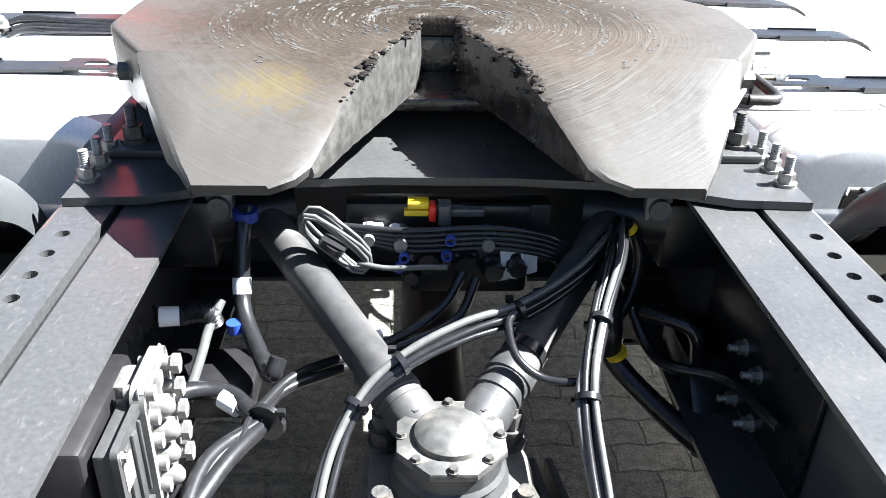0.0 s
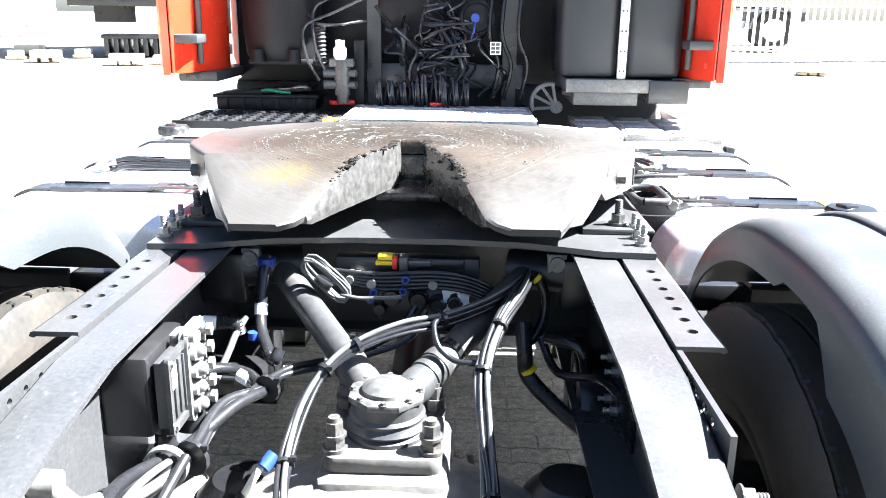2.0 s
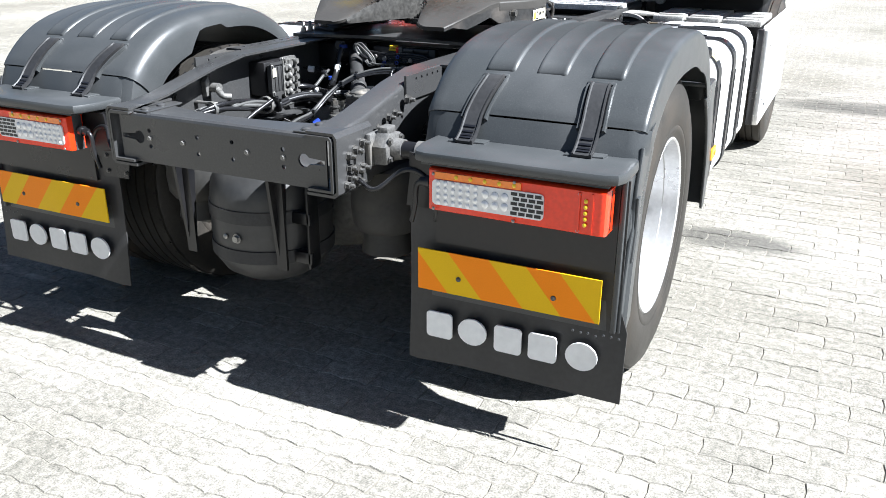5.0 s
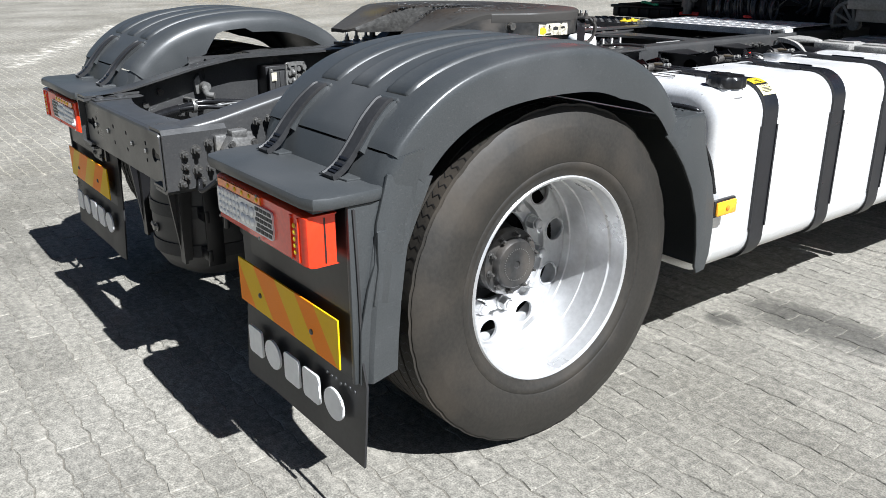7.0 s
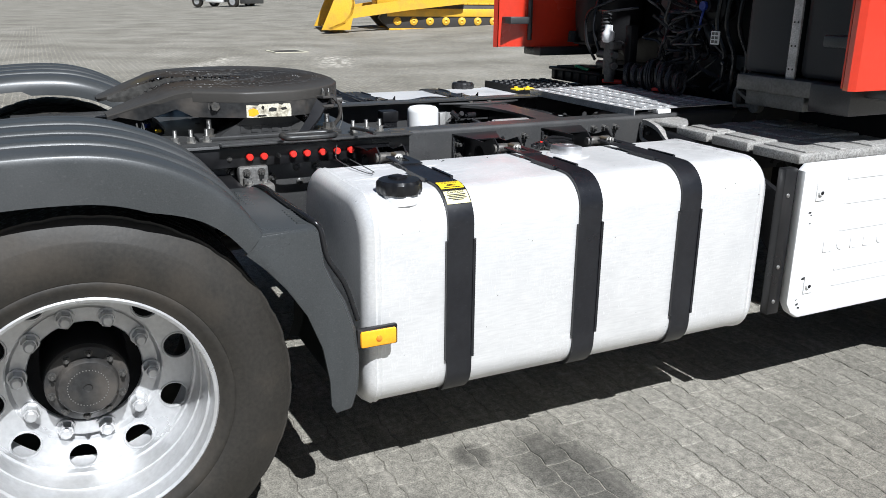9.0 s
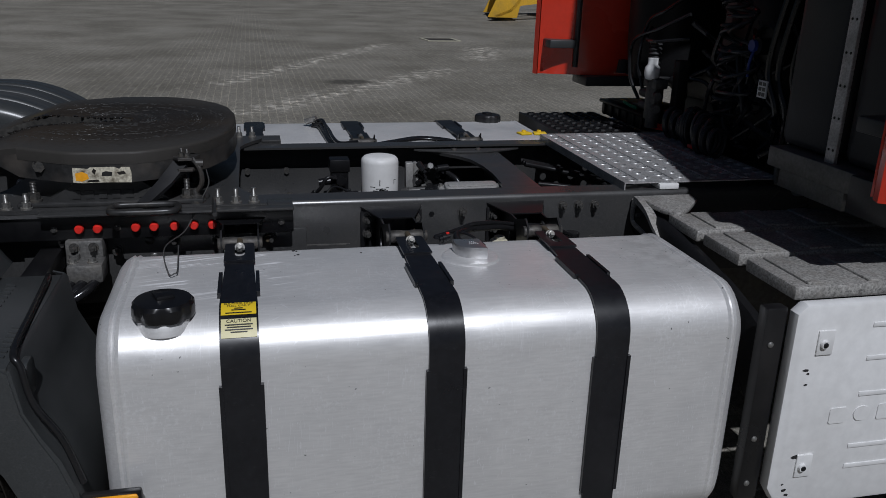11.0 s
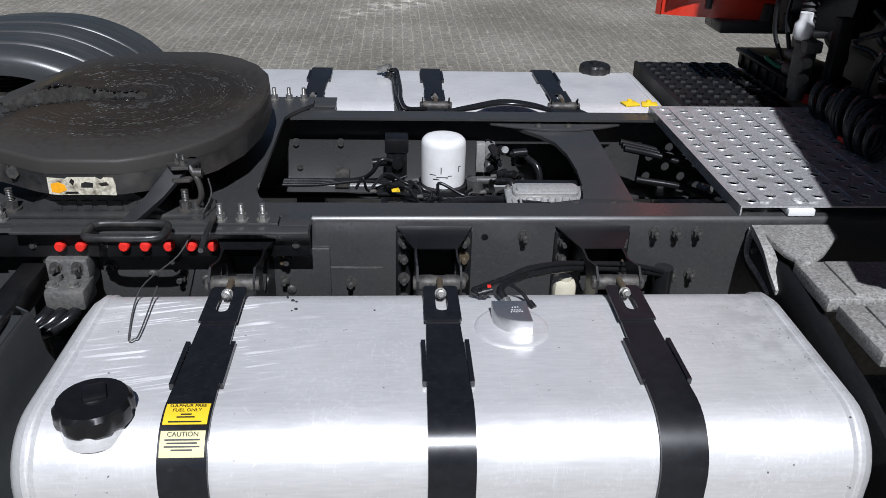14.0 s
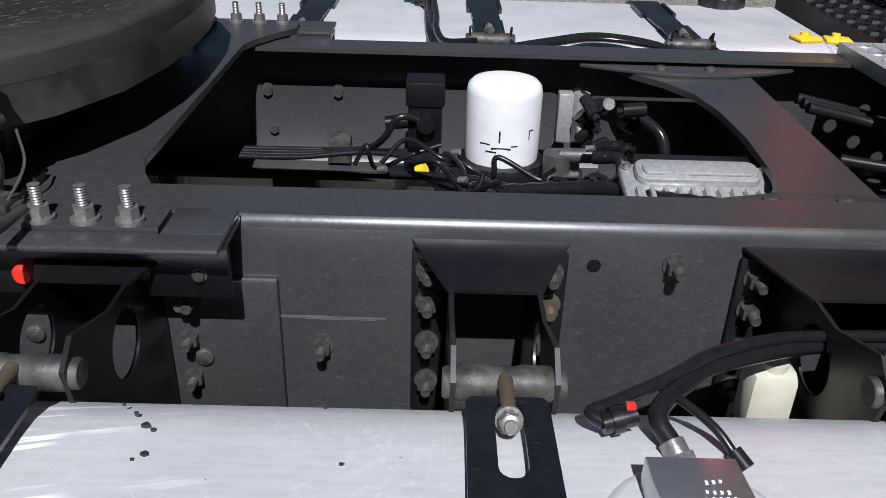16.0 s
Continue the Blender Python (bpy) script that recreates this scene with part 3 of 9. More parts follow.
def fastener(kind, size, material):
    key = (kind, size, material.name)
    if key not in FASTENERS:
        bm = bmesh.new()
        if kind == "bolt":      # washer, hexagon and the threaded end, along z
            cyl(bm, (0, 0, 0), (0, 0, size * 0.2), size * 1.25, n=14)
            cyl(bm, (0, 0, size * 0.2), (0, 0, size * 1.25), size, n=6)
            lathe(bm, [(size * (0.56 if i % 2 else 0.48), size * (1.25 + 0.16 * i)) for i in range(9)] + [(0, size * 2.53)], (0, 0, 0), "z", 10)
        elif kind == "head":
            cyl(bm, (0, 0, 0), (0, 0, size * 0.25), size * 1.3, n=14)
            cyl(bm, (0, 0, size * 0.25), (0, 0, size * 1.0), size, size * 0.92, n=6)
        elif kind == "dome":
            lathe(bm, [(size, 0), (size * 0.95, size * 0.3), (size * 0.6, size * 0.55), (0, size * 0.65)], (0, 0, 0), "z", 12)
        elif kind == "stud":    # flanged nut with a long ribbed thread
            cyl(bm, (0, 0, 0), (0, 0, size * 0.5), size * 1.7, n=16)
            cyl(bm, (0, 0, size * 0.5), (0, 0, size * 2.0), size * 1.25, n=6)
            lathe(bm, [(size * (0.72 if i % 2 else 0.62), size * (2.0 + 0.17 * i)) for i in range(16)], (0, 0, 0), "z", 12)
        FASTENERS[key] = mesh_of(bm, kind, material)
    return FASTENERS[key]


def fasten(parent, kind, place, way, size=0.011, material=None, name=""):
    ob = new(name or {"bolt": "bolt", "head": "bolt", "dome": "rivet", "stud": "stud"}[kind], fastener(kind, size, material or M_BOLT))
    ob.parent = parent
    u, w = frame_for(way)
    d = Vector(way).normalized()
    ob.matrix_basis = Matrix.Translation(place) @ Matrix((u, w, d)).transposed().to_4x4()
    return ob

# ---- ground ----
bm = bmesh.new()
R = 400
prism(bm, [(-R, -0.3), (R, -0.3), (R, 0.988), (30, 0.988), (10, -0.012), (-R, -0.012)], "x", -R, R)
ground = tagged(new("ground", mesh_of(bm, "ground", M_GROUND)), "grey concrete block paving of a large vehicle yard", "paving", kind="structure")



def lie(x, y):
    """A place on the yard, which climbs gently beyond the truck's nose."""
    return (x, y, 0.05 * min(max(y - 10, 0), 20))


# ---- the tractor unit: chassis ----
truck = root("tractor_truck", "red tractor truck with dark grey chassis parked on block paving", "truck")

RAIL_TOP = [(-0.80, 0.915), (-0.62, 0.942), (-0.36, 1.0), (-0.2, 1.024), (0.0, 1.025), (1.2, 1.025), (2.2, 1.025), (4.6, 1.025)]
rails = {}
for s in (-1, 1):
    bm = bmesh.new()
    loops = []
    for y, top in RAIL_TOP:
        bot = 0.748 if y < -0.5 else 0.735
        loops.append([(s * x, y, z) for x, z in ((0.435, bot), (0.435, top - 0.016), (0.4325, top - 0.006), (0.425, top), (0.345, top), (0.345, top - 0.008),
                                                 (0.427, top - 0.010), (0.427, bot + 0.008), (0.345, bot + 0.008), (0.345, bot))])
    sweep(bm, loops)
    rails[s] = part("chassis_rail", bm, M_CHASSIS, truck, "dark grey painted steel frame rail")

# bolts along the outside of the rails by the tanks
for s in (-1, 1):
    for y, z in ((2.06, 0.985), (2.115, 0.985), (2.17, 0.985), (2.12, 0.865), (2.17, 0.865), (1.727, 0.975), (1.29, 0.845)):
        fasten(rails[s], "bolt", (s * 0.435, y, z), (s, 0, 0), 0.0125, M_BOLT)

bm = bmesh.new()   # long bare scratch in the rail's paint
for k, (y0, y1, z, h) in enumerate(((1.157, 1.20, 0.8892, 0.0012), (1.165, 1.372, 0.8845, 0.0024), (1.20, 1.30, 0.8870, 0.0010), (1.27, 1.36, 0.8825, 0.0012))):
    box(bm, (0.4348, y0, z), (0.4355, y1, z + h))
part("paint_scratch", bm, M_VALVE, rails[1], "bare scratch in the paint")
bm = bmesh.new()
lathe(bm, [(0.0088, 0.4352), (0.0088, 0.4360), (0, 0.4360)], (0, 1.628, 0.971), "x", 16)
part("spare_hole", bm, M_BLACK, rails[1])
# rear cross member
bm = bmesh.new()
holes = []
for x, z in ((-0.28, 0.857), (-0.28, 0.805), (-0.08, 0.857), (-0.08, 0.803), (0.058, 0.857), (0.058, 0.803), (0.25, 0.857), (0.25, 0.803)):
    holes.append(circle(x, z, 0.0075, 10))
for s in (-1, 1):
    c = s * 0.325
    arc = [(c + s * 0.021 * -math.cos(radians(a)), 0.832 + 0.021 * math.sin(radians(a))) for a in range(-150, 151, 25)]
    slot = [(s * 0.398, 0.832 + 0.0065), (s * 0.398, 0.832 - 0.0065)]
    holes.append(arc + slot)
outer = [(-0.405, 0.757), (0.405, 0.757), (0.405, 0.900), (-0.405, 0.900)]
plate(bm, outer, holes, "y", -0.782, -0.774)
edge = [(-0.405, -0.62), (-0.335, -0.62), (-0.30, -0.645)] + [(x, -0.690 + 0.045 * (x / 0.30) ** 2) for x in np.linspace(-0.26, 0.26, 11)] + [(0.30, -0.645), (0.335, -0.62), (0.405, -0.62)]
flange = [(-0.405, -0.770), (0.405, -0.770)] + edge[::-1]
prism(bm, flange, "z", 0.9045, 0.9125)
sweep(bm, [[(x, -0.782, 0.900), (x, -0.7795, 0.9075), (x, -0.770, 0.9125), (x, -0.770, 0.9045), (x, -0.774, 0.900)] for x in (-0.405, 0.405)])
box(bm, (-0.405, -0.782, 0.749), (0.405, -0.69, 0.757))
rear_member = part("rear_crossmember", bm, M_CHASSIS, truck, "dark grey pressed steel end beam with keyhole slots")
for x in (-0.28, -0.14, 0.115, 0.25):
    fasten(rear_member, "head", (x, -0.782, 0.832), (0, -1, 0), 0.0075, M_VALVE)
for s in (-1, 1):
    for y in (-0.75, -0.68):
        fasten(rear_member, "dome", (s * 0.317, y, 0.9165), (0, 0, 1), 0.016, M_CHASSIS)
    bm = bmesh.new()
    prism(bm, [(s * 0.288, -0.775), (s * 0.352, -0.775), (s * 0.352, -0.60), (s * 0.300, -0.60), (s * 0.288, -0.62)], "z", 0.9127, 0.9167, 0.0015)
    part("splice_plate", bm, M_CHASSIS, truck)
    bm = bmesh.new()   # folded end bracket that wraps the rail
    prism(bm, [(s * 0.34, 0.742), (s * 0.43, 0.742), (s * 0.442, 0.752), (s * 0.442, 0.905), (s * 0.435, 0.918), (s * 0.345, 0.918), (s * 0.345, 0.926),
               (s * 0.438, 0.926), (s * 0.450, 0.912), (s * 0.450, 0.745), (s * 0.436, 0.733), (s * 0.34, 0.733)], "y", -0.795, -0.60)
    part("end_bracket", bm, M_CHASSIS, truck)

# bolt field, casting and cross pipe outside the rear ends
for s in (-1, 1):
    for k, (y, z) in enumerate(((-0.38, 0.955), (-0.46, 0.925), (-0.50, 0.92), (-0.56, 0.895), (-0.60, 0.88), (-0.66, 0.875), (-0.70, 0.86), (-0.735, 0.85),
                                (-0.735, 0.815), (-0.70, 0.80), (-0.735, 0.785), (-0.66, 0.80), (-0.60, 0.80), (-0.75, 0.765), (-0.69, 0.765))):
        fasten(rails[s], "bolt", (s * 0.45, y, z), (s, 0, 0), 0.0115 if k % 3 else 0.0130, M_BOLT)
    bm = bmesh.new()
    box(bm, (s * 0.450, -0.70, 0.785), (s * 0.475, -0.56, 0.905), 0.008)
    prism(bm, [(-0.68, 0.795), (-0.575, 0.795), (-0.56, 0.84), (-0.575, 0.895), (-0.66, 0.905), (-0.69, 0.86)], "x", s * 0.47, s * 0.535, 0.012)
    cyl(bm, (s * 0.52, -0.625, 0.845), (s * 0.575, -0.625, 0.845), 0.042, 0.036, 18)
    box(bm, (s * 0.48, -0.66, 0.90), (s * 0.525, -0.60, 0.925), 0.006)
    cast = part("guard_casting", bm, M_CAST, truck, "bright cast aluminium mudguard bracket")
    for y, z in ((-0.665, 0.88), (-0.665, 0.815), (-0.585, 0.88), (-0.585, 0.815)):
        fasten(cast, "head", (s * 0.536, y, z), (s, 0, 0), 0.010, M_BOLT)
    cast.matrix_basis = Matrix.Translation((s * 0.45, -0.580, 0.845)) @ Matrix.Diagonal((0.82, 0.86, 0.86, 1)) @ Matrix.Translation((-s * 0.45, 0.625, -0.845))
    bm = bmesh.new()
    cyl(bm, (s * 0.53, -0.625, 0.845), (s * 1.16, -0.625, 0.845), 0.027, n=18)
    pipe = part("cross_pipe", bm, M_BLACK, truck)
    pipe.matrix_basis = Matrix.Translation((0, 0.045, 0))
    bm = bmesh.new()
    lathe(bm, [(0.028, 0), (0.032, 0), (0.032, 0.018), (0.028, 0.018)], (s * 0.60, -0.625, 0.845), "x", 18, True)
    box(bm, (s * 0.60, -0.64, 0.81), (s * 0.625, -0.61, 0.822), 0.003)
    part("hose_clip", bm, M_ZINC, pipe)
    bm = bmesh.new()
    tube(bm, [(s * 0.46, -0.70, 0.77), (s * 0.53, -0.72, 0.755), (s * 0.60, -0.67, 0.81), (s * 0.67, -0.66, 0.79), (s * 0.70, -0.66, 0.70), (s * 0.67, -0.62, 0.62)], 0.0075)
    part("lamp_cable", bm, M_CABLE, truck)
bm = bmesh.new()   # small lug plate under the beam's end
prism(bm, [(-0.56, 0.66), (-0.45, 0.66), (-0.43, 0.74), (-0.47, 0.76), (-0.55, 0.75), (-0.57, 0.71)], "y", -0.74, -0.73)
lug = part("lug_plate", bm, M_BLACK, truck)
for x, z in ((-0.54, 0.68), (-0.455, 0.68), (-0.54, 0.735)):
    fasten(lug, "head", (x, -0.74, z), (0, -1, 0), 0.007, M_BOLT)

# cross members between the rails
bm = bmesh.new()
back = [(-0.345, 1.80), (-0.30, 1.83), (-0.25, 1.875), (-0.18, 1.912), (-0.08, 1.930), (0.05, 1.935), (0.20, 1.925), (0.28, 1.905), (0.345, 1.875)]
prism(bm, [(0.345, 2.045), (-0.345, 2.06)] + back, "z", 0.990, 1.002)
box(bm, (-0.42, 2.038, 0.74), (0.42, 2.046, 0.990))
member = part("crossmember", bm, M_CHASSIS, truck, "dark grey arched cross member")
for s in (-1, 1):
    bm = bmesh.new()
    prism(bm, [(s * 0.345, 1.72), (s * 0.345, 2.16), (s * 0.315, 2.10), (s * 0.285, 2.00), (s * 0.285, 1.90), (s * 0.315, 1.79)], "z", 1.0025, 1.0105, 0.002)
    gusset = part("gusset", bm, M_CHASSIS, member)
    for y in (1.88, 1.98):
        fasten(gusset, "dome", (s * 0.318, y, 1.0105), (0, 0, 1), 0.013, M_BOLT)
for yy in (0.66, 2.75):
    bm = bmesh.new()
    prism(bm, [(yy - 0.06, 0.98), (yy + 0.06, 0.98), (yy + 0.06, 0.972), (yy + 0.004, 0.972), (yy + 0.004, 0.76), (yy + 0.06, 0.76), (yy + 0.06, 0.752),
               (yy - 0.06, 0.752), (yy - 0.06, 0.76), (yy - 0.004, 0.76), (yy - 0.004, 0.972), (yy - 0.06, 0.972)], "x", -0.426, 0.426)
    part("crossmember", bm, M_CHASSIS, truck)

# drilled angles on the rails and the coupling's mounting plate
for s in (-1, 1):
    bm = bmesh.new()
    y0, y1 = -0.11, 1.2
    holes = [circle(s * 0.475, y, 0.009, 10) for y in np.arange(-0.05, 0.30, 0.05)] + [circle(s * 0.475, 1.165, 0.008, 10)]
    outer = [(s * 0.4365, y0), (s * 0.503, y0), (s * 0.503, y1), (s * 0.4365, y1)]
    plate(bm, outer, holes, "z", 1.020, 1.028)
    prism(bm, [(s * 0.503, 1.028), (s * 0.509, 1.026), (s * 0.511, 1.020), (s * 0.507, 1.018), (s * 0.503, 1.018)], "y", y0, y1)
    angle = part("mounting_angle", bm, M_CHASSIS, truck, "dark grey drilled steel angle bolted along the rail")
    bm = bmesh.new()      # inner leg, drilled, that runs on behind the flat
    plate(bm, [(-0.368, 0.945), (0.44, 0.945), (0.44, 1.0195), (y0, 1.0195), (y0 - 0.004, 1.024), (-0.368, 1.026)], [circle(y, 1.009, 0.006, 10) for y in (-0.30, -0.261, -0.222, -0.183, -0.144)], "x", s * 0.4365, s * 0.4445)
    part("inner_leg", bm, M_CHASSIS, angle)
    # upright leg, coloured black to carry the shade under the overhang
    bm = bmesh.new()
    box(bm, (s * 0.494, 0.36, 0.952), (s * 0.502, y1, 1.0195), 0.002)
    part("angle_leg", bm, M_BLACK, angle, "upright leg of the angle, black for the shade of its overhang")
    for y in (0.616, 0.664, 0.764, 0.813, 0.868, 0.921, 0.971):
        bm = bmesh.new()
        lathe(bm, [(0.0125, 0), (0.0125, 0.014 * s), (0.0095, 0.018 * s), (0, 0.018 * s)], (s * 0.502, y, 0.985), "x", 14)
        part("red_plug", bm, M_REDPLUG, angle, "round red plastic hole plug")
    for y in (0.55, 0.715, 1.04, 1.10, 1.165, 0.4):
        fasten(angle, "head", (s * 0.502, y, 0.983), (s, 0, 0), 0.007, M_BOLT)
    bm = bmesh.new()      # edge strip that overhangs the angle beside the coupling
    box(bm, (s * 0.5045, 0.52, 1.0285), (s * 0.541, 1.2, 1.0365), 0.002)
    box(bm, (s * 0.4365, 1.127, 1.0285), (s * 0.5045, 1.2, 1.0365), 0.002)
    part("edge_strip", bm, M_CHASSIS, angle)
    # bolted side plates below the angle
    bm = bmesh.new()
    box(bm, (s * 0.4365, 0.45, 0.745), (s * 0.448, 1.24, 0.944), 0.002)
    flitch = part("side_plate", bm, M_CHASSIS, truck)
    for i, (y, z) in enumerate(((0.56, 0.93), (0.60, 0.88), (0.70, 0.90), (0.79, 0.925), (0.86, 0.925), (0.80, 0.875), (0.87, 0.87), (0.93, 0.86), (1.135, 0.92), (1.14, 0.83), (0.52, 0.86))):
        fasten(flitch, "bolt" if i % 2 == 0 else "dome", (s * 0.448, y, z), (s, 0, 0), 0.013, M_BOLT)

bm = bmesh.new()
half = [(0.502, 0.325), (0.502, 1.125), (0.45, 1.125), (0.40, 1.09), (0.345, 1.06)] + [(x, 1.045 - 0.0 * x) for x in (0.30,)]
rear = [(-0.40, 0.332), (-0.33, 0.358), (-0.25, 0.385), (-0.10, 0.40), (0.10, 0.40), (0.25, 0.385), (0.33, 0.358), (0.40, 0.332)]
outer = [(-0.502, 0.325)] + rear + half + [(-x, y) for x, y in half[::-1]][:-1]
prism(bm, outer, "z", 1.029, 1.041)
mplate = part("mounting_plate", bm, M_CHASSIS, truck, "dark grey steel mounting plate for the coupling")
for s in (-1, 1):
    for y in (0.385, 0.435, 0.485, 0.99, 1.04, 1.09):
        fasten(mplate, "stud", (s * 0.487, y, 1.041), (0, 0, 1), 0.0095, M_ZINC)

# ---- fifth wheel ----
fifth = new("fifth_wheel")
fifth.empty_display_size = 0.1
fifth.parent = truck
tagged(fifth, "greasy worn fifth wheel coupling on the frame")
TOP = 1.200
RAMP = [(0.46, TOP, 0.088, 0.420), (0.41, 1.192, 0.106, 0.402), (0.36, 1.173, 0.124, 0.380), (0.30, 1.153, 0.143, 0.352), (0.235, 1.129, 0.165, 0.320), (0.215, 1.122, 0.182, 0.308), (0.200, 1.117, 0.210, 0.300)]
side = [(0.420, 0.46), (0.456, 0.52), (0.492, 0.585), (0.505, 0.62), (0.505, 0.778), (0.484, 0.828), (0.436, 0.896), (0.352, 0.966), (0.248, 1.012), (0.12, 1.035)]
slot = [(0.088, 0.46), (0.040, 0.60), (0.038, 0.68), (0.028, 0.708), (-0.028, 0.708), (-0.038, 0.68), (-0.040, 0.60), (-0.088, 0.46)]
top = side + [(0, 1.040)] + [(-x, y) for x, y in side[::-1]] + slot[::-1]
bm = bmesh.new()
prism(bm, top, "z", TOP - 0.035, TOP)
bmesh.ops.bevel(bm, geom=[e for e in bm.edges if all(v.co.z > TOP - 0.005 for v in e.verts) and not all(abs(v.co.y - 0.46) < 0.001 for v in e.verts)], offset=0.009, segments=3, profile=0.5, affect="EDGES")
part("top_plate", bm, M_FIFTH, fifth, "brown greased steel plate with circular scoring")
for s in (-1, 1):
    bm = bmesh.new()
    loops = []
    rnd = random.Random(50 + s)
    for y, z, xi, xo in RAMP:
        xs = [xi + (xo - xi) * f for f in (0, 0.04, 0.2, 0.4, 0.6, 0.8, 0.97, 1.0)]
        dip = [0.004, 0, 0, 0, 0, 0, 0, 0.004]
        loops.append([(s * x, y, z - d) for x, d in zip(xs, dip)] + [(s * x, y + 0.004, z - (0.032 if y > 0.3 else 0.014)) for x in xs[::-1]])
    sweep(bm, loops)
    part("ramp", bm, M_FIFTH, fifth, "worn grey steel ramp with rust stains", 30)
    bm = bmesh.new()   # rough cast wall of the throat below the slot's edge
    loops = []
    path = smooth_line([(0.030, 0.708, TOP - 0.004), (0.039, 0.60, TOP - 0.004), (0.0875, 0.46, TOP - 0.004), (0.1235, 0.36, 1.171), (0.1645, 0.235, 1.125)], 7)
    for i, p in enumerate(path):
        j = [0.0022 * (rnd.random() - 0.3) for _ in range(5)]
        low = 1.105 if p.z > 1.13 else p.z - 0.014
        zs = [p.z, p.z * 0.7 + low * 0.3, p.z * 0.35 + low * 0.65, low]
        loops.append([(s * (p.x - j[k] - (0.0, 0.002, 0.003, 0.001)[k]), p.y, z) for k, z in enumerate(zs)] + [(s * (p.x + 0.016), p.y, low), (s * (p.x + 0.016), p.y, p.z)])
    sweep(bm, loops)
    # right wall darker than the left: thick grease, plus shade put into its colour
    part("throat_wall", bm, M_THROAT if s < 0 else M_GREASE_SHADE, fifth, "rough greasy wall of the coupling throat", 25)
    bm = bmesh.new()   # clotted grease along the slot's edge and down its wall
    edge = [(0.034, 0.68, TOP), (0.037, 0.60, TOP), (0.0875, 0.46, TOP), (0.106, 0.41, 1.192), (0.130, 0.345, 1.170)]
    line = smooth_line(edge, 12)
    for i in range(230 if s > 0 else 90):
        p = line[min(int(rnd.random() ** 1.2 * len(line)), len(line) - 1)]
        down = 0.0 if s < 0 or rnd.random() < 0.6 else 0.075 * rnd.random()
        r = 0.0014 + 0.0050 * rnd.random() ** 2.5
        out = rnd.uniform(-0.002, 0.012) if down == 0 else -0.001
        bmesh.ops.create_icosphere(bm, subdivisions=1, radius=r, matrix=Matrix.Translation((s * (p.x + out), p.y + rnd.uniform(-0.01, 0.01), p.z - down)) @ Matrix.Rotation(rnd.uniform(0, 3), 4, "Z") @ Matrix.Diagonal((rnd.uniform(0.7, 1.7), rnd.uniform(0.7, 2.0), rnd.uniform(0.45, 0.9), 1)))
    tagged(part("grease", bm, M_GREASE_SHADE, fifth, "clots of old dark grease"), kind="stuff")
bm = bmesh.new()   # grease thrown up in arcs and along the top of the ramps, pale grey to stand for glints
rnd = random.Random(17)
for i in range(760):
    ring = (0.115, 0.20, 0.265, 0.335)[i % 4]
    a, r = rnd.uniform(-0.75, 3.9), rnd.gauss(ring, 0.045 if ring == 0.20 else 0.009)
    x, y = r * math.cos(a), 0.66 + r * math.sin(a)
    z = float(np.interp(y, [p[0] for p in RAMP[::-1]], [p[1] for p in RAMP[::-1]]))
    xi = float(np.interp(y, [p[0] for p in RAMP[::-1]] + [0.60], [p[2] for p in RAMP[::-1]] + [0.038]))
    if (abs(x) < xi + 0.006 and y < 0.70) or math.hypot(x, y - 0.62) > 0.43:
        continue
    w = rnd.uniform(0.0012, 0.0036)
    bmesh.ops.create_icosphere(bm, subdivisions=1, radius=w, matrix=Matrix.Translation((x, y, z)) @ Matrix.Rotation(a + math.pi / 2, 4, "Z") @ Matrix.Diagonal((rnd.uniform(1.2, 4.0), 0.8, 0.5, 1)))
tagged(part("grease_speck", bm, M_RAMP, fifth, "thrown specks of grease, pale to stand for glints"), kind="stuff")
# skirt that hangs below the plate's rim and the ramps' outer edges
rim = [(xo, y, z - 0.006) for y, z, xi, xo in RAMP[::-1][:-1]] + [(x, y, TOP - 0.007) for x, y in side] + [(0, 1.040, TOP - 0.007)]
rim += [(-x, y, z) for x, y, z in rim[-2::-1]]
bm = bmesh.new()
loops = []
for x, y, z in rim:
    lo = z - (0.010 if y < 0.25 else 0.045 if y < 0.42 else 0.078)
    k = 1 - 0.015 / math.hypot(x, y - 0.68)
    loops.append([(x * 0.998, y, z), (x * 0.998, y, lo), (x * k, y * k + 0.68 * (1 - k), lo), (x * k, y * k + 0.68 * (1 - k), z)])
sweep(bm, loops)
part("skirt", bm, M_SKIRT, fifth, "dark painted coupling rim")
bm = bmesh.new()   # locking jaw under the slot, and the web behind the throat
box(bm, (-0.13, 0.709, 1.062), (0.13, 0.79, 1.164), 0.008)
box(bm, (-0.075, 0.56, 1.082), (0.075, 0.709, 1.104), 0.006)
box(bm, (-0.36, 0.84, 1.06), (0.36, 0.90, 1.165), 0.006)
part("lock", bm, M_GREASE_SHADE, fifth, "grease-covered locking jaw")
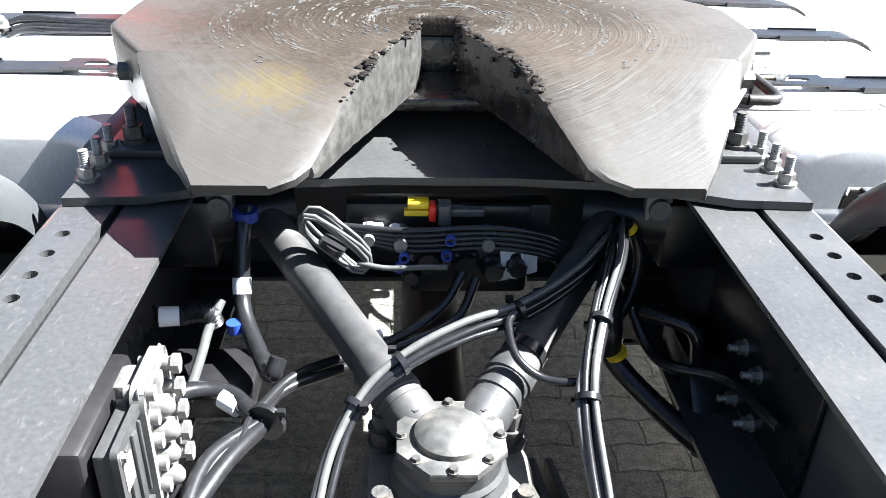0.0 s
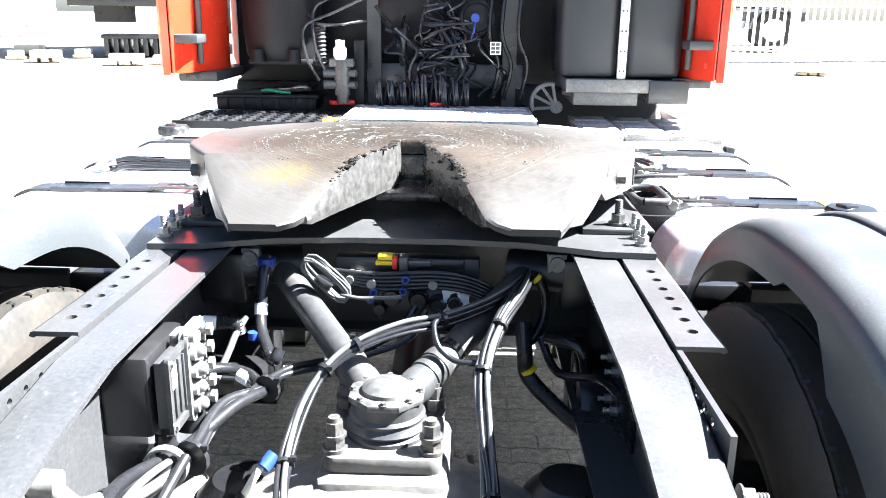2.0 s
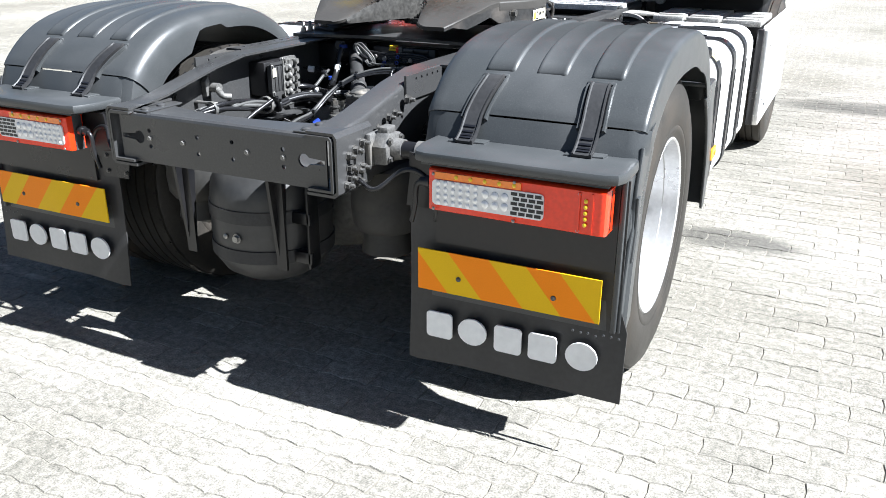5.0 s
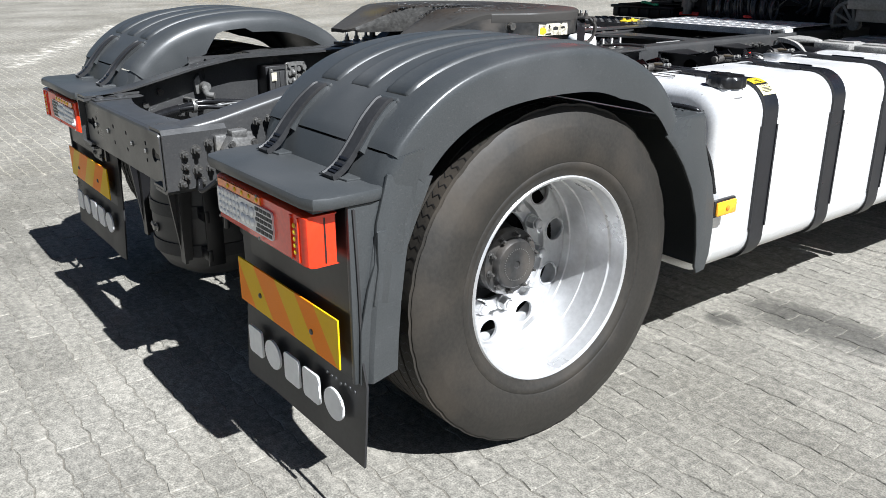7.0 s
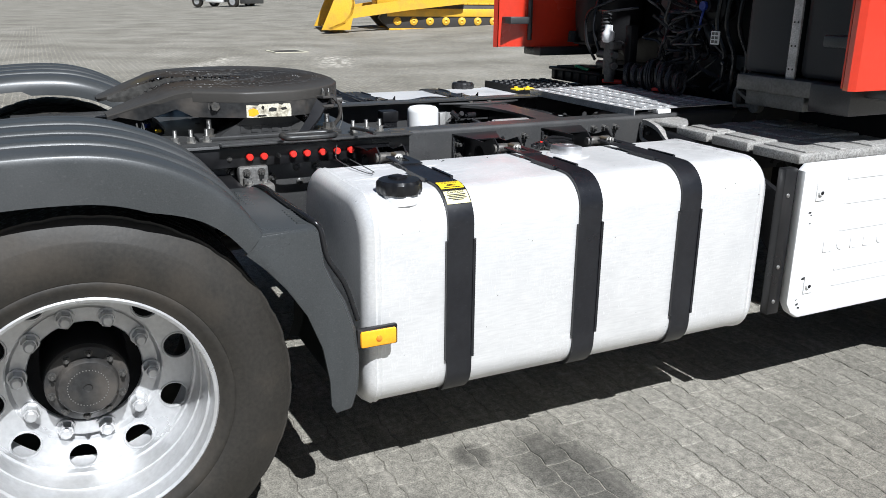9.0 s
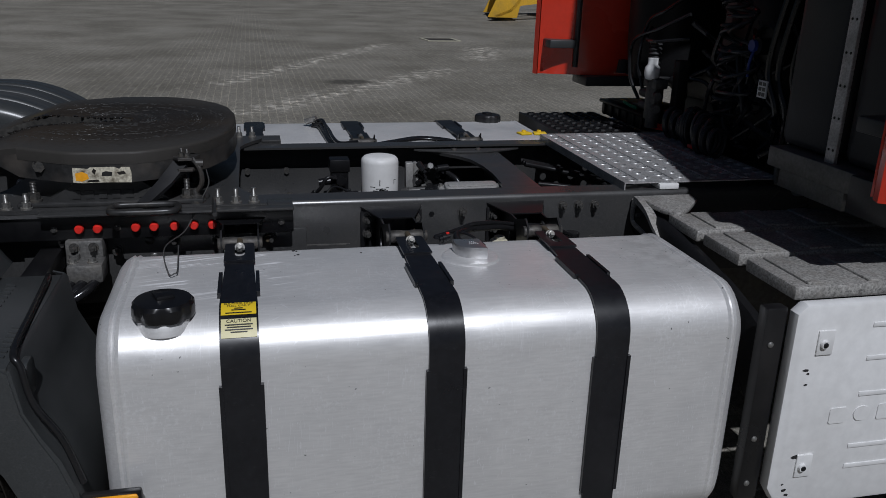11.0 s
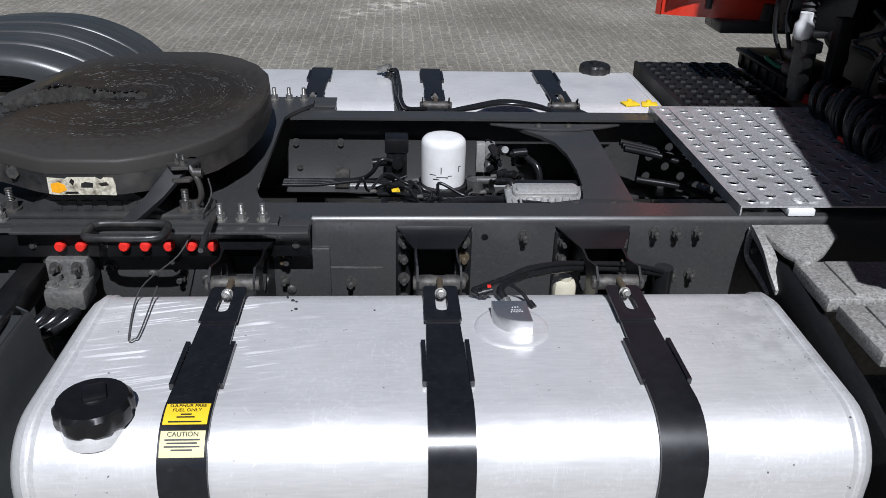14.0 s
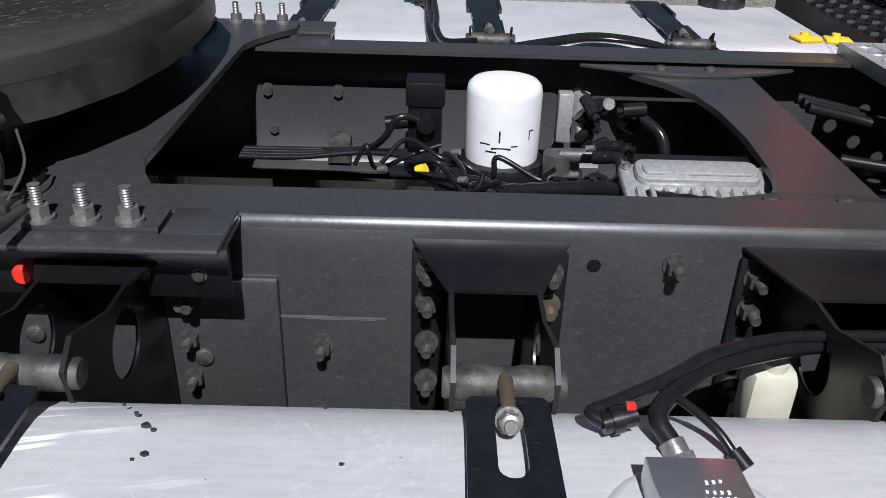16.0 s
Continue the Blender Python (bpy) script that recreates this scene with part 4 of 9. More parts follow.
for s in (-1, 1):
    bm = bmesh.new()
    box(bm, (s * 0.375, 0.46, 1.0415), (s * 0.482, 0.95, 1.054), 0.003)
    loops = [[(s * x, y, z) for y, z in ((0.53, 1.054), (0.86, 1.054), (0.78, 1.112), (0.62, 1.112))] for x in (0.40, 0.47)]
    sweep(bm, loops)
    for i in range(6):
        box(bm, (s * 0.47, 0.60 + 0.035 * i, 1.062), (s * 0.4725, 0.622 + 0.035 * i, 1.085))
    ped = part("pedestal", bm, M_DRUM, fifth, "grey cast bearing pedestal")
    for y in (0.50, 0.905):
        fasten(ped, "stud", (s * 0.455, y, 1.054), (0, 0, 1), 0.012, M_BOLT)
    bm = bmesh.new()
    cyl(bm, (s * 0.425, 0.524, 1.152), (s * 0.468, 0.524, 1.152), 0.015, n=6)
    cyl(bm, (s * 0.42, 0.524, 1.152), (s * 0.448, 0.524, 1.152), 0.021, n=16)
    part("pivot_bolt", bm, M_BOLT, fifth)
bm = bmesh.new()   # torn type label with what is left of its print
outline = [(0.615, 1.1165), (0.640, 1.1145), (0.70, 1.1155), (0.765, 1.114), (0.766, 1.140), (0.7625, 1.1565), (0.741, 1.1575), (0.735, 1.152), (0.722, 1.158), (0.66, 1.1575), (0.655, 1.1535), (0.616, 1.157)]
prism(bm, outline, "x", 0.5045, 0.5065)
sticker = part("sticker", bm, M_PAPER, fifth, "torn dirty paper type label")
for poly, material, name in (([(0.622, 1.122), (0.638, 1.119), (0.656, 1.127), (0.653, 1.139), (0.640, 1.146), (0.622, 1.142)], M_AMBERLENS, "orange_mark"),
                             ([(0.689, 1.133), (0.715, 1.133), (0.717, 1.144), (0.700, 1.147), (0.690, 1.143)], M_INK, "print_patch"),
                             ([(0.664, 1.146), (0.671, 1.138), (0.676, 1.149), (0.670, 1.155)], M_GREASE_SHADE, "torn_patch"), ([(0.728, 1.143), (0.747, 1.147), (0.752, 1.139), (0.735, 1.136)], M_GREASE_SHADE, "torn_patch"), ([(0.650, 1.117), (0.682, 1.118), (0.680, 1.123), (0.655, 1.123)], M_GREASE_SHADE, "torn_patch")):
    bm = bmesh.new()
    prism(bm, poly, "x", 0.506, 0.5071)
    part(name, bm, material, sticker)
bm = bmesh.new()   # release handle: a long loop on a lever
loop = [(0.555, 0.715), (0.60, 0.715), (0.615, 0.735), (0.617, 0.80), (0.615, 0.862), (0.60, 0.885), (0.555, 0.885), (0.541, 0.862), (0.539, 0.80), (0.541, 0.735), (0.555, 0.715)]
tube(bm, [(x, y, 1.058) for x, y in loop], 0.0098, 10, 5)
part("release_loop", bm, M_SKIRT, fifth, "black steel pull handle")
bm = bmesh.new()
sweep(bm, [[(0.545, 0.778, 1.053), (0.545, 0.812, 1.053), (0.545, 0.812, 1.067), (0.545, 0.778, 1.067)], [(0.50, 0.826, 1.098), (0.50, 0.868, 1.098), (0.50, 0.868, 1.108), (0.50, 0.826, 1.108)],
           [(0.452, 0.872, 1.150), (0.452, 0.918, 1.150), (0.452, 0.918, 1.160), (0.452, 0.872, 1.160)]])
lever = part("release_lever", bm, M_BLACK, fifth, "flat black release lever")
bm = bmesh.new()   # forked end casting over the pivot
for z in (1.132, 1.163):
    prism(bm, [(0.405, 0.885), (0.448, 0.868), (0.478, 0.888), (0.474, 0.925), (0.430, 0.945), (0.408, 0.93)], "z", z, z + 0.009, 0.002)
box(bm, (0.405, 0.895, 1.120), (0.425, 0.935, 1.172), 0.004)
part("fork", bm, M_SKIRT, lever)
for x, y in ((0.448, 0.896), (0.460, 0.912)):
    fasten(lever, "bolt", (x, y, 1.172), (0, 0, 1), 0.009, M_BOLT)
bm = bmesh.new()
tube(bm, [(0.462, 0.925, 1.168), (0.478, 0.945, 1.14), (0.472, 0.948, 1.10), (0.455, 0.93, 1.066)], 0.007, 8)
cyl(bm, (0.470, 0.935, 1.155), (0.470, 0.955, 1.155), 0.012, n=10)
part("pivot_rod", bm, M_SKIRT, lever)
bm = bmesh.new()
lathe(bm, [(0.028, 1.041), (0.028, 1.047), (0.018, 1.049), (0.018, 1.058), (0.010, 1.06), (0.010, 1.078), (0, 1.079)], (0.455, 0.928, 0), "z", 18)
part("pivot_foot", bm, M_BOLT, lever)
bm = bmesh.new()
tube(bm, [(0.44, 0.96, 1.13), (0.45, 0.965, 1.09), (0.47, 0.94, 1.045), (0.50, 0.93, 1.03), (0.56, 0.90, 0.985), (0.72, 0.86, 0.99), (0.90, 0.885, 0.986), (0.915, 0.90, 0.99), (0.89, 0.905, 0.99), (0.72, 0.895, 0.995)], 0.0017, 5)
part("pull_wire", bm, M_CABLEGREY, fifth, "loose thin steel wire")
bm = bmesh.new()   # the other side's lever with its ring, seen over the far guard
tube(bm, [(0.50, 0.98, 1.06), (0.62, 0.985, 1.07), (0.70, 0.99, 1.07)], 0.006)
part("rod", bm, M_SKIRT, fifth)

# ---- wheels ----
HUB = (0.035, 0.510)


def tyre_profile(x0, x1):
    """Radius and place across the tread, a closed loop."""
    w = x1 - x0
    sh = [(0.303, 0.16), (0.3085, 0.05), (0.328, 0.024), (0.334, 0.013), (0.345, 0.012), (0.349, 0.018), (0.353, 0.010), (0.40, 0.0), (0.446, 0.010), (0.450, 0.016), (0.485, 0.05), (0.5, 0.085)]
    tread = []
    for a, b in ((0.10, 0.25), (0.28, 0.40), (0.43, 0.57), (0.60, 0.72), (0.75, 0.90)):
        tread += [(0.492, a - 0.004), (0.507, a), (0.507, b), (0.492, b + 0.004)]
    return [(r, x0 + w * u) for r, u in sh + tread + [(r, 1 - u) for r, u in sh[::-1]]]


def build_wheel(s):
    wheel = new("rear_wheel")
    wheel.empty_display_size = 0.1
    wheel.parent = truck
    tagged(wheel, "silver steel twin rear wheel with worn dusty tyres")
    for x0, x1 in ((0.925, 1.235), (0.585, 0.893)):
        bm = bmesh.new()
        lathe(bm, tyre_profile(s * x0, s * x1), (0, *HUB), "x", 120, True)
        for v in bm.verts:      # small notches along the shoulders
            dy, dz = v.co.y - HUB[0], v.co.z - HUB[1]
            r = math.hypot(dy, dz)
            u = (abs(v.co.x) - x0) / (x1 - x0)
            if r > 0.494 and (u < 0.13 or u > 0.87) and round(math.atan2(dz, dy) / (2 * math.pi) * 120) % 4 == 0:
                v.co.y, v.co.z = HUB[0] + dy * 0.994, HUB[1] + dz * 0.994
        tyre = part("tyre", bm, M_TYRE, wheel, "dusty worn black truck tyre", 50)
        if x1 < 1:      # small notches round the inner shoulder
            bm = bmesh.new()
            for k in range(56):
                for ua, ub, ra, rb in ((0.090, 0.128, 0.5035, 0.5082),):
                    quad = []
                    for u, r, e in ((ua, ra, -0.003), (ub, rb, -0.005), (ub, rb, 0.005), (ua, ra, 0.003)):
                        a = 2 * math.pi * k / 56 + e / 0.5
                        quad.append(bm.verts.new((s * (x0 + (x1 - x0) * u - 0.001), HUB[0] + (r + 0.0008) * math.cos(a), HUB[1] + (r + 0.0008) * math.sin(a))))
                    bm.faces.new(quad if s < 0 else quad[::-1])
            tagged(part("tread_cut", bm, M_BLACK, tyre, "notches along the tyre's shoulder"), kind="stuff")
        if x1 > 1:      # zigzag cuts across the outer tread ribs
            bm = bmesh.new()
            for k in range(110):
                for (ua, da), (ub, db) in (((0.755, 0.0), (0.80, 0.013)), ((0.80, 0.013), (0.845, 0.002)), ((0.845, 0.002), (0.895, 0.010)), ((0.61, 0.0), (0.665, 0.012)), ((0.665, 0.012), (0.71, 0.003))):
                    quad = []
                    for u, d, e in ((ua, da, -0.0016), (ub, db, -0.0016), (ub, db, 0.0016), (ua, da, 0.0016)):
                        a = 2 * math.pi * k / 110 + (d + e) / 0.507
                        r = 0.508 if u < 0.9 else 0.5075 if u < 0.91 else 0.4895
                        quad.append(bm.verts.new((s * (x0 + (x1 - x0) * u), HUB[0] + r * math.cos(a), HUB[1] + r * math.sin(a))))
                    bm.faces.new(quad if s < 0 else quad[::-1])
            tagged(part("tread_cut", bm, M_BLACK, tyre, "zigzag cuts across the tread"), kind="stuff")
    # rim barrel
    bm = bmesh.new()
    lathe(bm, [(0.27, s * 0.925), (0.299, s * 0.925), (0.300, s * 1.205), (0.307, s * 1.212), (0.309, s * 1.219), (0.3045, s * 1.2235), (0.2995, s * 1.221), (0.2965, s * 1.2185), (0.2955, s * 1.166), (0.2895, s * 1.163), (0.2885, s * 1.078),
               (0.2848, s * 1.0765), (0.2845, s * 1.002), (0.2795, s * 1.0), (0.2795, s * 0.978), (0.284, s * 0.976), (0.284, s * 0.945)], (0, *HUB), "x", 84, True)
    part("rim", bm, M_RIM, wheel, "silver painted steel rim")
    bm = bmesh.new()
    hand = [circle(0.2455 * math.cos(a), 0.2455 * math.sin(a), 0.0362, 20) for a in (2 * math.pi * k / 10 + radians(10) for k in range(10))]
    plate(bm, circle(0, 0, 0.2835, 80), hand + [circle(0, 0, 0.2015, 60)], "x", s * 0.958, s * 0.968)
    for v in bm.verts:
        v.co.y += HUB[0]
        v.co.z += HUB[1]
    disc = part("disc", bm, M_RIM, wheel, "silver wheel disc with round hand holes")
    bm = bmesh.new()      # recessed bolting face round the hub opening
    lathe(bm, [(0.202, s * 0.958), (0.202, s * 0.968), (0.197, s * 0.966), (0.192, s * 0.954), (0.188, s * 0.950), (0.150, s * 0.950), (0.147, s * 0.947), (0.147, s * 0.935), (0.188, s * 0.935)], (0, *HUB), "x", 60, True)
    part("bolting_face", bm, M_RIM, disc)
    for a, b in ((0.2455, 0.0362),):      # rolled edges of the hand holes
        for k in range(10):
            t = 2 * math.pi * k / 10 + radians(10)
            bm = bmesh.new()
            lathe(bm, [(b - 0.0005, s * 0.967), (b + 0.001, s * 0.9705), (b + 0.004, s * 0.9705), (b + 0.006, s * 0.968)], (0, HUB[0] + a * math.cos(t), HUB[1] + a * math.sin(t)), "x", 20, cap=False)
            part("hole_edge", bm, M_RIM, disc)
    for k in range(10):
        a = 2 * math.pi * k / 10 - 0.105
        bm = bmesh.new()
        y, z = HUB[0] + 0.169 * math.cos(a), HUB[1] + 0.169 * math.sin(a)
        cyl(bm, (s * 0.949, y, z), (s * 0.958, y, z), 0.0255, n=18)
        cyl(bm, (s * 0.958, y, z), (s * 0.986, y, z), 0.0215, 0.0205, n=6)
        lathe(bm, [(0.0160, s * 0.984), (0.0155, s * 0.995), (0.011, s * 1.000), (0, s * 1.001)], (0, y, z), "x", 12)
        part("wheel_nut", bm, M_RIM, wheel)
    bm = bmesh.new()
    lathe(bm, [(0.106, s * 1.004), (0.106, s * 1.02), (0.104, s * 1.028), (0.098, s * 1.031), (0.079, s * 1.033), (0.077, s * 1.050), (0.072, s * 1.056),
               (0.012, s * 1.058), (0.010, s * 1.054), (0, s * 1.054)], (0, *HUB), "x", 40)
    hub = part("hub", bm, M_SKIRT, wheel, "dark grey cast hub end")
    # barrel blacker than the hub end: the opening's shade put into its colour
    bm = bmesh.new()
    lathe(bm, [(0.116, s * 0.80), (0.114, s * 0.93), (0.106, s * 0.95), (0.104, s * 1.006)], (0, *HUB), "x", 40)
    part("hub_barrel", bm, M_GEAR, hub)
    bm = bmesh.new()
    for k in range(40):
        a = 2 * math.pi * k / 40
        box(bm, (s * 1.0565, HUB[0] + 0.050 * math.cos(a) - 0.0013, HUB[1] + 0.050 * math.sin(a) - 0.0013), (s * 1.0583, HUB[0] + 0.050 * math.cos(a) + 0.0013, HUB[1] + 0.050 * math.sin(a) + 0.0013))
    tagged(part("stamped_ring", bm, M_VALVE, hub), kind="stuff")
    for k in range(10):
        a = 2 * math.pi * (k + 0.3) / 10
        fasten(wheel, "bolt", (s * 1.031, HUB[0] + 0.0905 * math.cos(a), HUB[1] + 0.0905 * math.sin(a)), (s, 0, 0), 0.0085, M_BOLT)
    # drum coloured matt black for the shade behind the hand holes
    bm = bmesh.new()
    cyl(bm, (s * 0.55, *HUB), (s * 0.82, *HUB), 0.22, n=40)
    part("brake_drum", bm, M_GEAR, wheel)


for s in (-1, 1):
    build_wheel(s)

# ---- mudguards, lamps and flaps ----
ARCH = [(-0.546, 0.971), (-0.525, 1.0), (-0.46, 1.06), (-0.375, 1.112), (-0.27, 1.148), (-0.14, 1.168), (0.0, 1.174), (0.13, 1.166), (0.245, 1.134), (0.35, 1.08), (0.42, 1.018), (0.475, 0.942)]


def arch_at(y):
    return float(np.interp(y, [p[0] for p in ARCH], [p[1] for p in ARCH]))


def build_guard(s):
    g = new("mudguard")
    g.empty_display_size = 0.1
    g.parent = truck
    tagged(g, "black plastic mudguard with raised ribs over the rear wheel")
    xin, xout = 0.572 if s < 0 else 0.600, 1.268
    # arched top with rounded shoulders on both sides; the inner band is cut away over the tyre's crown
    fine = smooth_line([(0, y, z) for y, z in ARCH], 4)
    cy, cz = HUB[0], 0.42
    rows = []
    for p in fine:
        d = Vector((0, p.y - cy, p.z - cz)).normalized()
        cut = min(1, max(0, (p.y + 0.30) / 0.10)) if p.y < -0.05 else 0.75
        deep = 0.118 - 0.052 * min(1, max(0, (p.y - 0.25) / 0.22))
        lip = 0.135 - 0.075 * cut + (0.03 if 0.0 < p.y < 0.03 else 0)
        row = [(s * (xin - 0.004), *(p - lip * d)[1:]), (s * (xin - 0.003), *(p - 0.055 * d)[1:]), (s * (xin + 0.002), *(p - 0.032 * d)[1:]), (s * (xin + 0.012), *(p - 0.015 * d)[1:]), (s * (xin + 0.032), *(p - 0.004 * d)[1:]),
               (s * (xin + 0.06), *p[1:]), (s * (xin + 0.3), *(p + 0.003 * d)[1:])]
        row += [(s * (xout - 0.055), *(p + 0.001 * d)[1:]), (s * (xout - 0.016), *(p - 0.002 * d)[1:]), (s * (xout - 0.006), *(p - 0.005 * d)[1:]), (s * (xout - 0.001), *(p - 0.011 * d)[1:]), (s * (xout + 0.001), *(p - 0.025 * d)[1:]),
                (s * (xout + 0.003), *(p - 0.55 * deep * d)[1:]), (s * xout, *(p - deep * d)[1:])]
        rows.append(row)
    bm = bmesh.new()
    sheet(bm, rows, 0.004)
    part("arch", bm, M_PLASTIC, g)
    # three raised pads with bevelled borders along the arch
    for xc in ((0.800, 0.958, 1.122) if s > 0 else (0.737, 0.908, 1.076)):
        bm = bmesh.new()
        loops = []
        pts = [p for p in fine if -0.430 < p.y < 0.44]
        first, last = Vector((0, -0.436, arch_at(-0.436))), Vector((0, 0.44, arch_at(0.44)))
        pts = [first, first.lerp(pts[0], 0.35)] + pts[1:] + [last]
        for i, p in enumerate(pts):
            d = Vector((0, p.y - cy, p.z - cz)).normalized()
            end = i in (0, len(pts) - 1)
            w, h = (0.044, 0.001) if end else (0.046, 0.0125)
            loops.append([(s * (xc + dx), *(p + (k * h - 0.002) * d)[1:]) for dx, k in ((-w - 0.004, 0), (-w, 0.55), (-w + 0.006, 1), (-w + 0.012, 0.86), (w - 0.012, 0.86), (w - 0.006, 1), (w, 0.55), (w + 0.004, 0))])
        sweep(bm, loops)
        part("rib", bm, M_PLASTIC, g, "", 60)
    # inner closing panel below the arch's rear seam
    bm = bmesh.new()
    rows = []
    for y, z in ((-0.546, 0.966), (-0.563, 0.92), (-0.578, 0.87), (-0.594, 0.80)):
        rows.append([(s * (xin + 0.001), y + 0.15, z + 0.02), (s * (xin + 0.003), y + 0.05, z + 0.006), (s * (xin + 0.014), y + 0.018, z + 0.002), (s * (xin + 0.04), y + 0.004, z), (s * (xin + 0.10), y + 0.002, z)])
    sheet(bm, rows, 0.004)
    part("inner_section", bm, M_PLASTIC, g)
    # front lower piece
    front = [(0.613, 0.936), (0.621, 0.926), (0.634, 0.835), (0.66, 0.775), (0.69, 0.72), (0.715, 0.64), (0.724, 0.55), (0.719, 0.46), (0.70, 0.405)]
    rows = []
    for y, z in front:
        rows.append([(s * 0.70, y - 0.03, z), (s * 0.72, y, z), (s * 1.0, y, z), (s * 1.235, y, z), (s * 1.258, y - 0.004, z), (s * 1.265, y - 0.014, z)])
    bm = bmesh.new()
    sheet(bm, rows, 0.004)
    part("front_section", bm, M_PLASTIC, g)
    bm = bmesh.new()      # flat deck between the arch's end and the front wall
    box(bm, (s * 0.74, 0.462, 0.924), (s * 1.262, 0.612, 0.938), 0.003)
    deck_piece = part("front_deck", bm, M_PLASTIC, g)
    for x0, x1, y in ((0.80, 0.95, 0.50), (1.06, 1.20, 0.575)):
        for i in range(7):
            bm = bmesh.new()
            x = x0 + (x1 - x0) * i / 6
            sweep(bm, [[(s * x, y, z), (s * (x + 0.008), y, z), (s * (x + 0.016), y + 0.022, z), (s * (x + 0.008), y + 0.022, z)] for z in (0.937, 0.9415)])
            part("grip", bm, M_PLASTIC, deck_piece)
    bm = bmesh.new()      # front cheek below the deck
    prism(bm, [(0.446, 0.930), (0.600, 0.937), (0.612, 0.925), (0.626, 0.835), (0.652, 0.772), (0.680, 0.715), (0.703, 0.64), (0.711, 0.55), (0.706, 0.46), (0.688, 0.405), (0.648, 0.400), (0.634, 0.425),
               (0.632, 0.50), (0.615, 0.60), (0.577, 0.70), (0.525, 0.782), (0.475, 0.842), (0.428, 0.886)], "x", s * 1.256, s * 1.267, 0.003)
    part("front_cheek", bm, M_PLASTIC, g)
    bm = bmesh.new()      # raised pad pressed into the wall
    prism(bm, [(s * u, v) for u, v in rounded(1.16, 1.225, 0.845, 0.922, 0.02)], "y", 0.620, 0.637, 0.003)
    part("wall_pad", bm, M_PLASTIC, g)
    bm = bmesh.new()
    tube(bm, [(s * 0.72, 0.575, 0.93), (s * 0.80, 0.590, 0.947), (s * 1.0, 0.600, 0.946), (s * 1.20, 0.612, 0.945), (s * 1.232, 0.630, 0.922), (s * 1.238, 0.645, 0.845), (s * 1.244, 0.69, 0.765), (s * 1.25, 0.722, 0.66)], 0.0075, 10)
    part("marker_cable", bm, M_CABLE, g)
    bm = bmesh.new()      # bracket that carries the guard's front
    box(bm, (s * 0.46, 0.50, 0.86), (s * 0.76, 0.56, 0.922), 0.006)
    part("guard_stay", bm, M_BLACK, g)
    # rear lower piece with its cheek
    rear = [(-0.550, 0.967), (-0.571, 0.925), (-0.588, 0.88), (-0.606, 0.80), (-0.625, 0.70), (-0.64, 0.60), (-0.65, 0.50), (-0.655, 0.42)]
    rows = []
    for i, (y, z) in enumerate(rear):
        w = 0.035 if i in (2, 3) else 0.0
        rows.append([(s * (xin + 0.05), y + 0.012, z), (s * (xin + 0.09), y, z), (s * 0.80, y, z), (s * 1.22, y, z), (s * 1.26, y + 0.012, z), (s * (1.277 - 0.5 * w), y + 0.03 + w * 0.4, z), (s * 1.270, y + 0.105, z + 0.012)])
    bm = bmesh.new()
    sheet(bm, rows, 0.004)
    part("rear_section", bm, M_PLASTIC, g)
    bm = bmesh.new()
    prism(bm, [(-0.563, 0.928), (-0.595, 0.82), (-0.605, 0.72), (-0.625, 0.66), (-0.648, 0.56), (-0.655, 0.42), (-0.60, 0.425), (-0.572, 0.455), (-0.556, 0.60), (-0.518, 0.73), (-0.472, 0.83), (-0.435, 0.905)],
          "x", s * 1.258, s * 1.268, 0.003)
    prism(bm, [(-0.60, 0.80), (-0.575, 0.80), (-0.56, 0.72), (-0.575, 0.62), (-0.615, 0.62), (-0.60, 0.71)], "x", s * 1.266, s * 1.276, 0.004)
    part("cheek", bm, M_PLASTIC, g)
    bm = bmesh.new()    # web that closes the side between the shelf and the cheek
    prism(bm, [(-0.664, 0.868), (-0.560, 0.868), (-0.545, 0.935), (-0.56, 0.80), (-0.60, 0.66), (-0.640, 0.42), (-0.664, 0.42)], "x", s * 1.2415, s * 1.2565, 0.003)
    part("side_web", bm, M_PLASTIC, g)
    # lamp shelf
    bm = bmesh.new()
    e = 0.016 * s    # the shelf and lamp sit a little off the middle
    outline = [(x + e, y) for x, y in ((0.637, -0.545), (1.238, -0.545), (1.250, -0.60), (1.250, -0.712), (1.236, -0.748), (1.20, -0.762), (0.70, -0.766), (0.666, -0.756), (0.650, -0.724), (0.637, -0.66))]
    prism(bm, [(s * x, y) for x, y in outline], "z", 0.868, 0.900, 0.010)
    prism(bm, [(s * x, y) for x, y in ((0.68, -0.56), (1.225, -0.56), (1.225, -0.735), (0.69, -0.735))], "z", 0.856, 0.870)
    part("lamp_shelf", bm, M_PLASTIC, g, "black plastic shelf above the tail lamp")
    # rubber latches
    for x0, x1 in (((0.795, 0.772), (1.112, 1.118)) if s > 0 else ((0.714, 0.768), (1.055, 1.085))):
        pts = [(x0, -0.458, arch_at(-0.458) + 0.006), (x0, -0.475, arch_at(-0.475) + 0.014), ((x0 + x1) / 2, -0.515, arch_at(-0.515) + 0.015), (x1, -0.555, 0.975), (x1, -0.595, 0.928), (x1, -0.622, 0.909), (x1, -0.634, 0.905)]
        line = smooth_line(pts, 4)
        normals = []
        for i, p in enumerate(line):
            q = line[min(i + 1, len(line) - 1)] - line[max(i - 1, 0)]
            nrm = Vector((0, -q.z, q.y)).normalized()
            normals.append(nrm if nrm.z > 0 else -nrm)
        bm = bmesh.new()
        loops = []
        w = 0.027
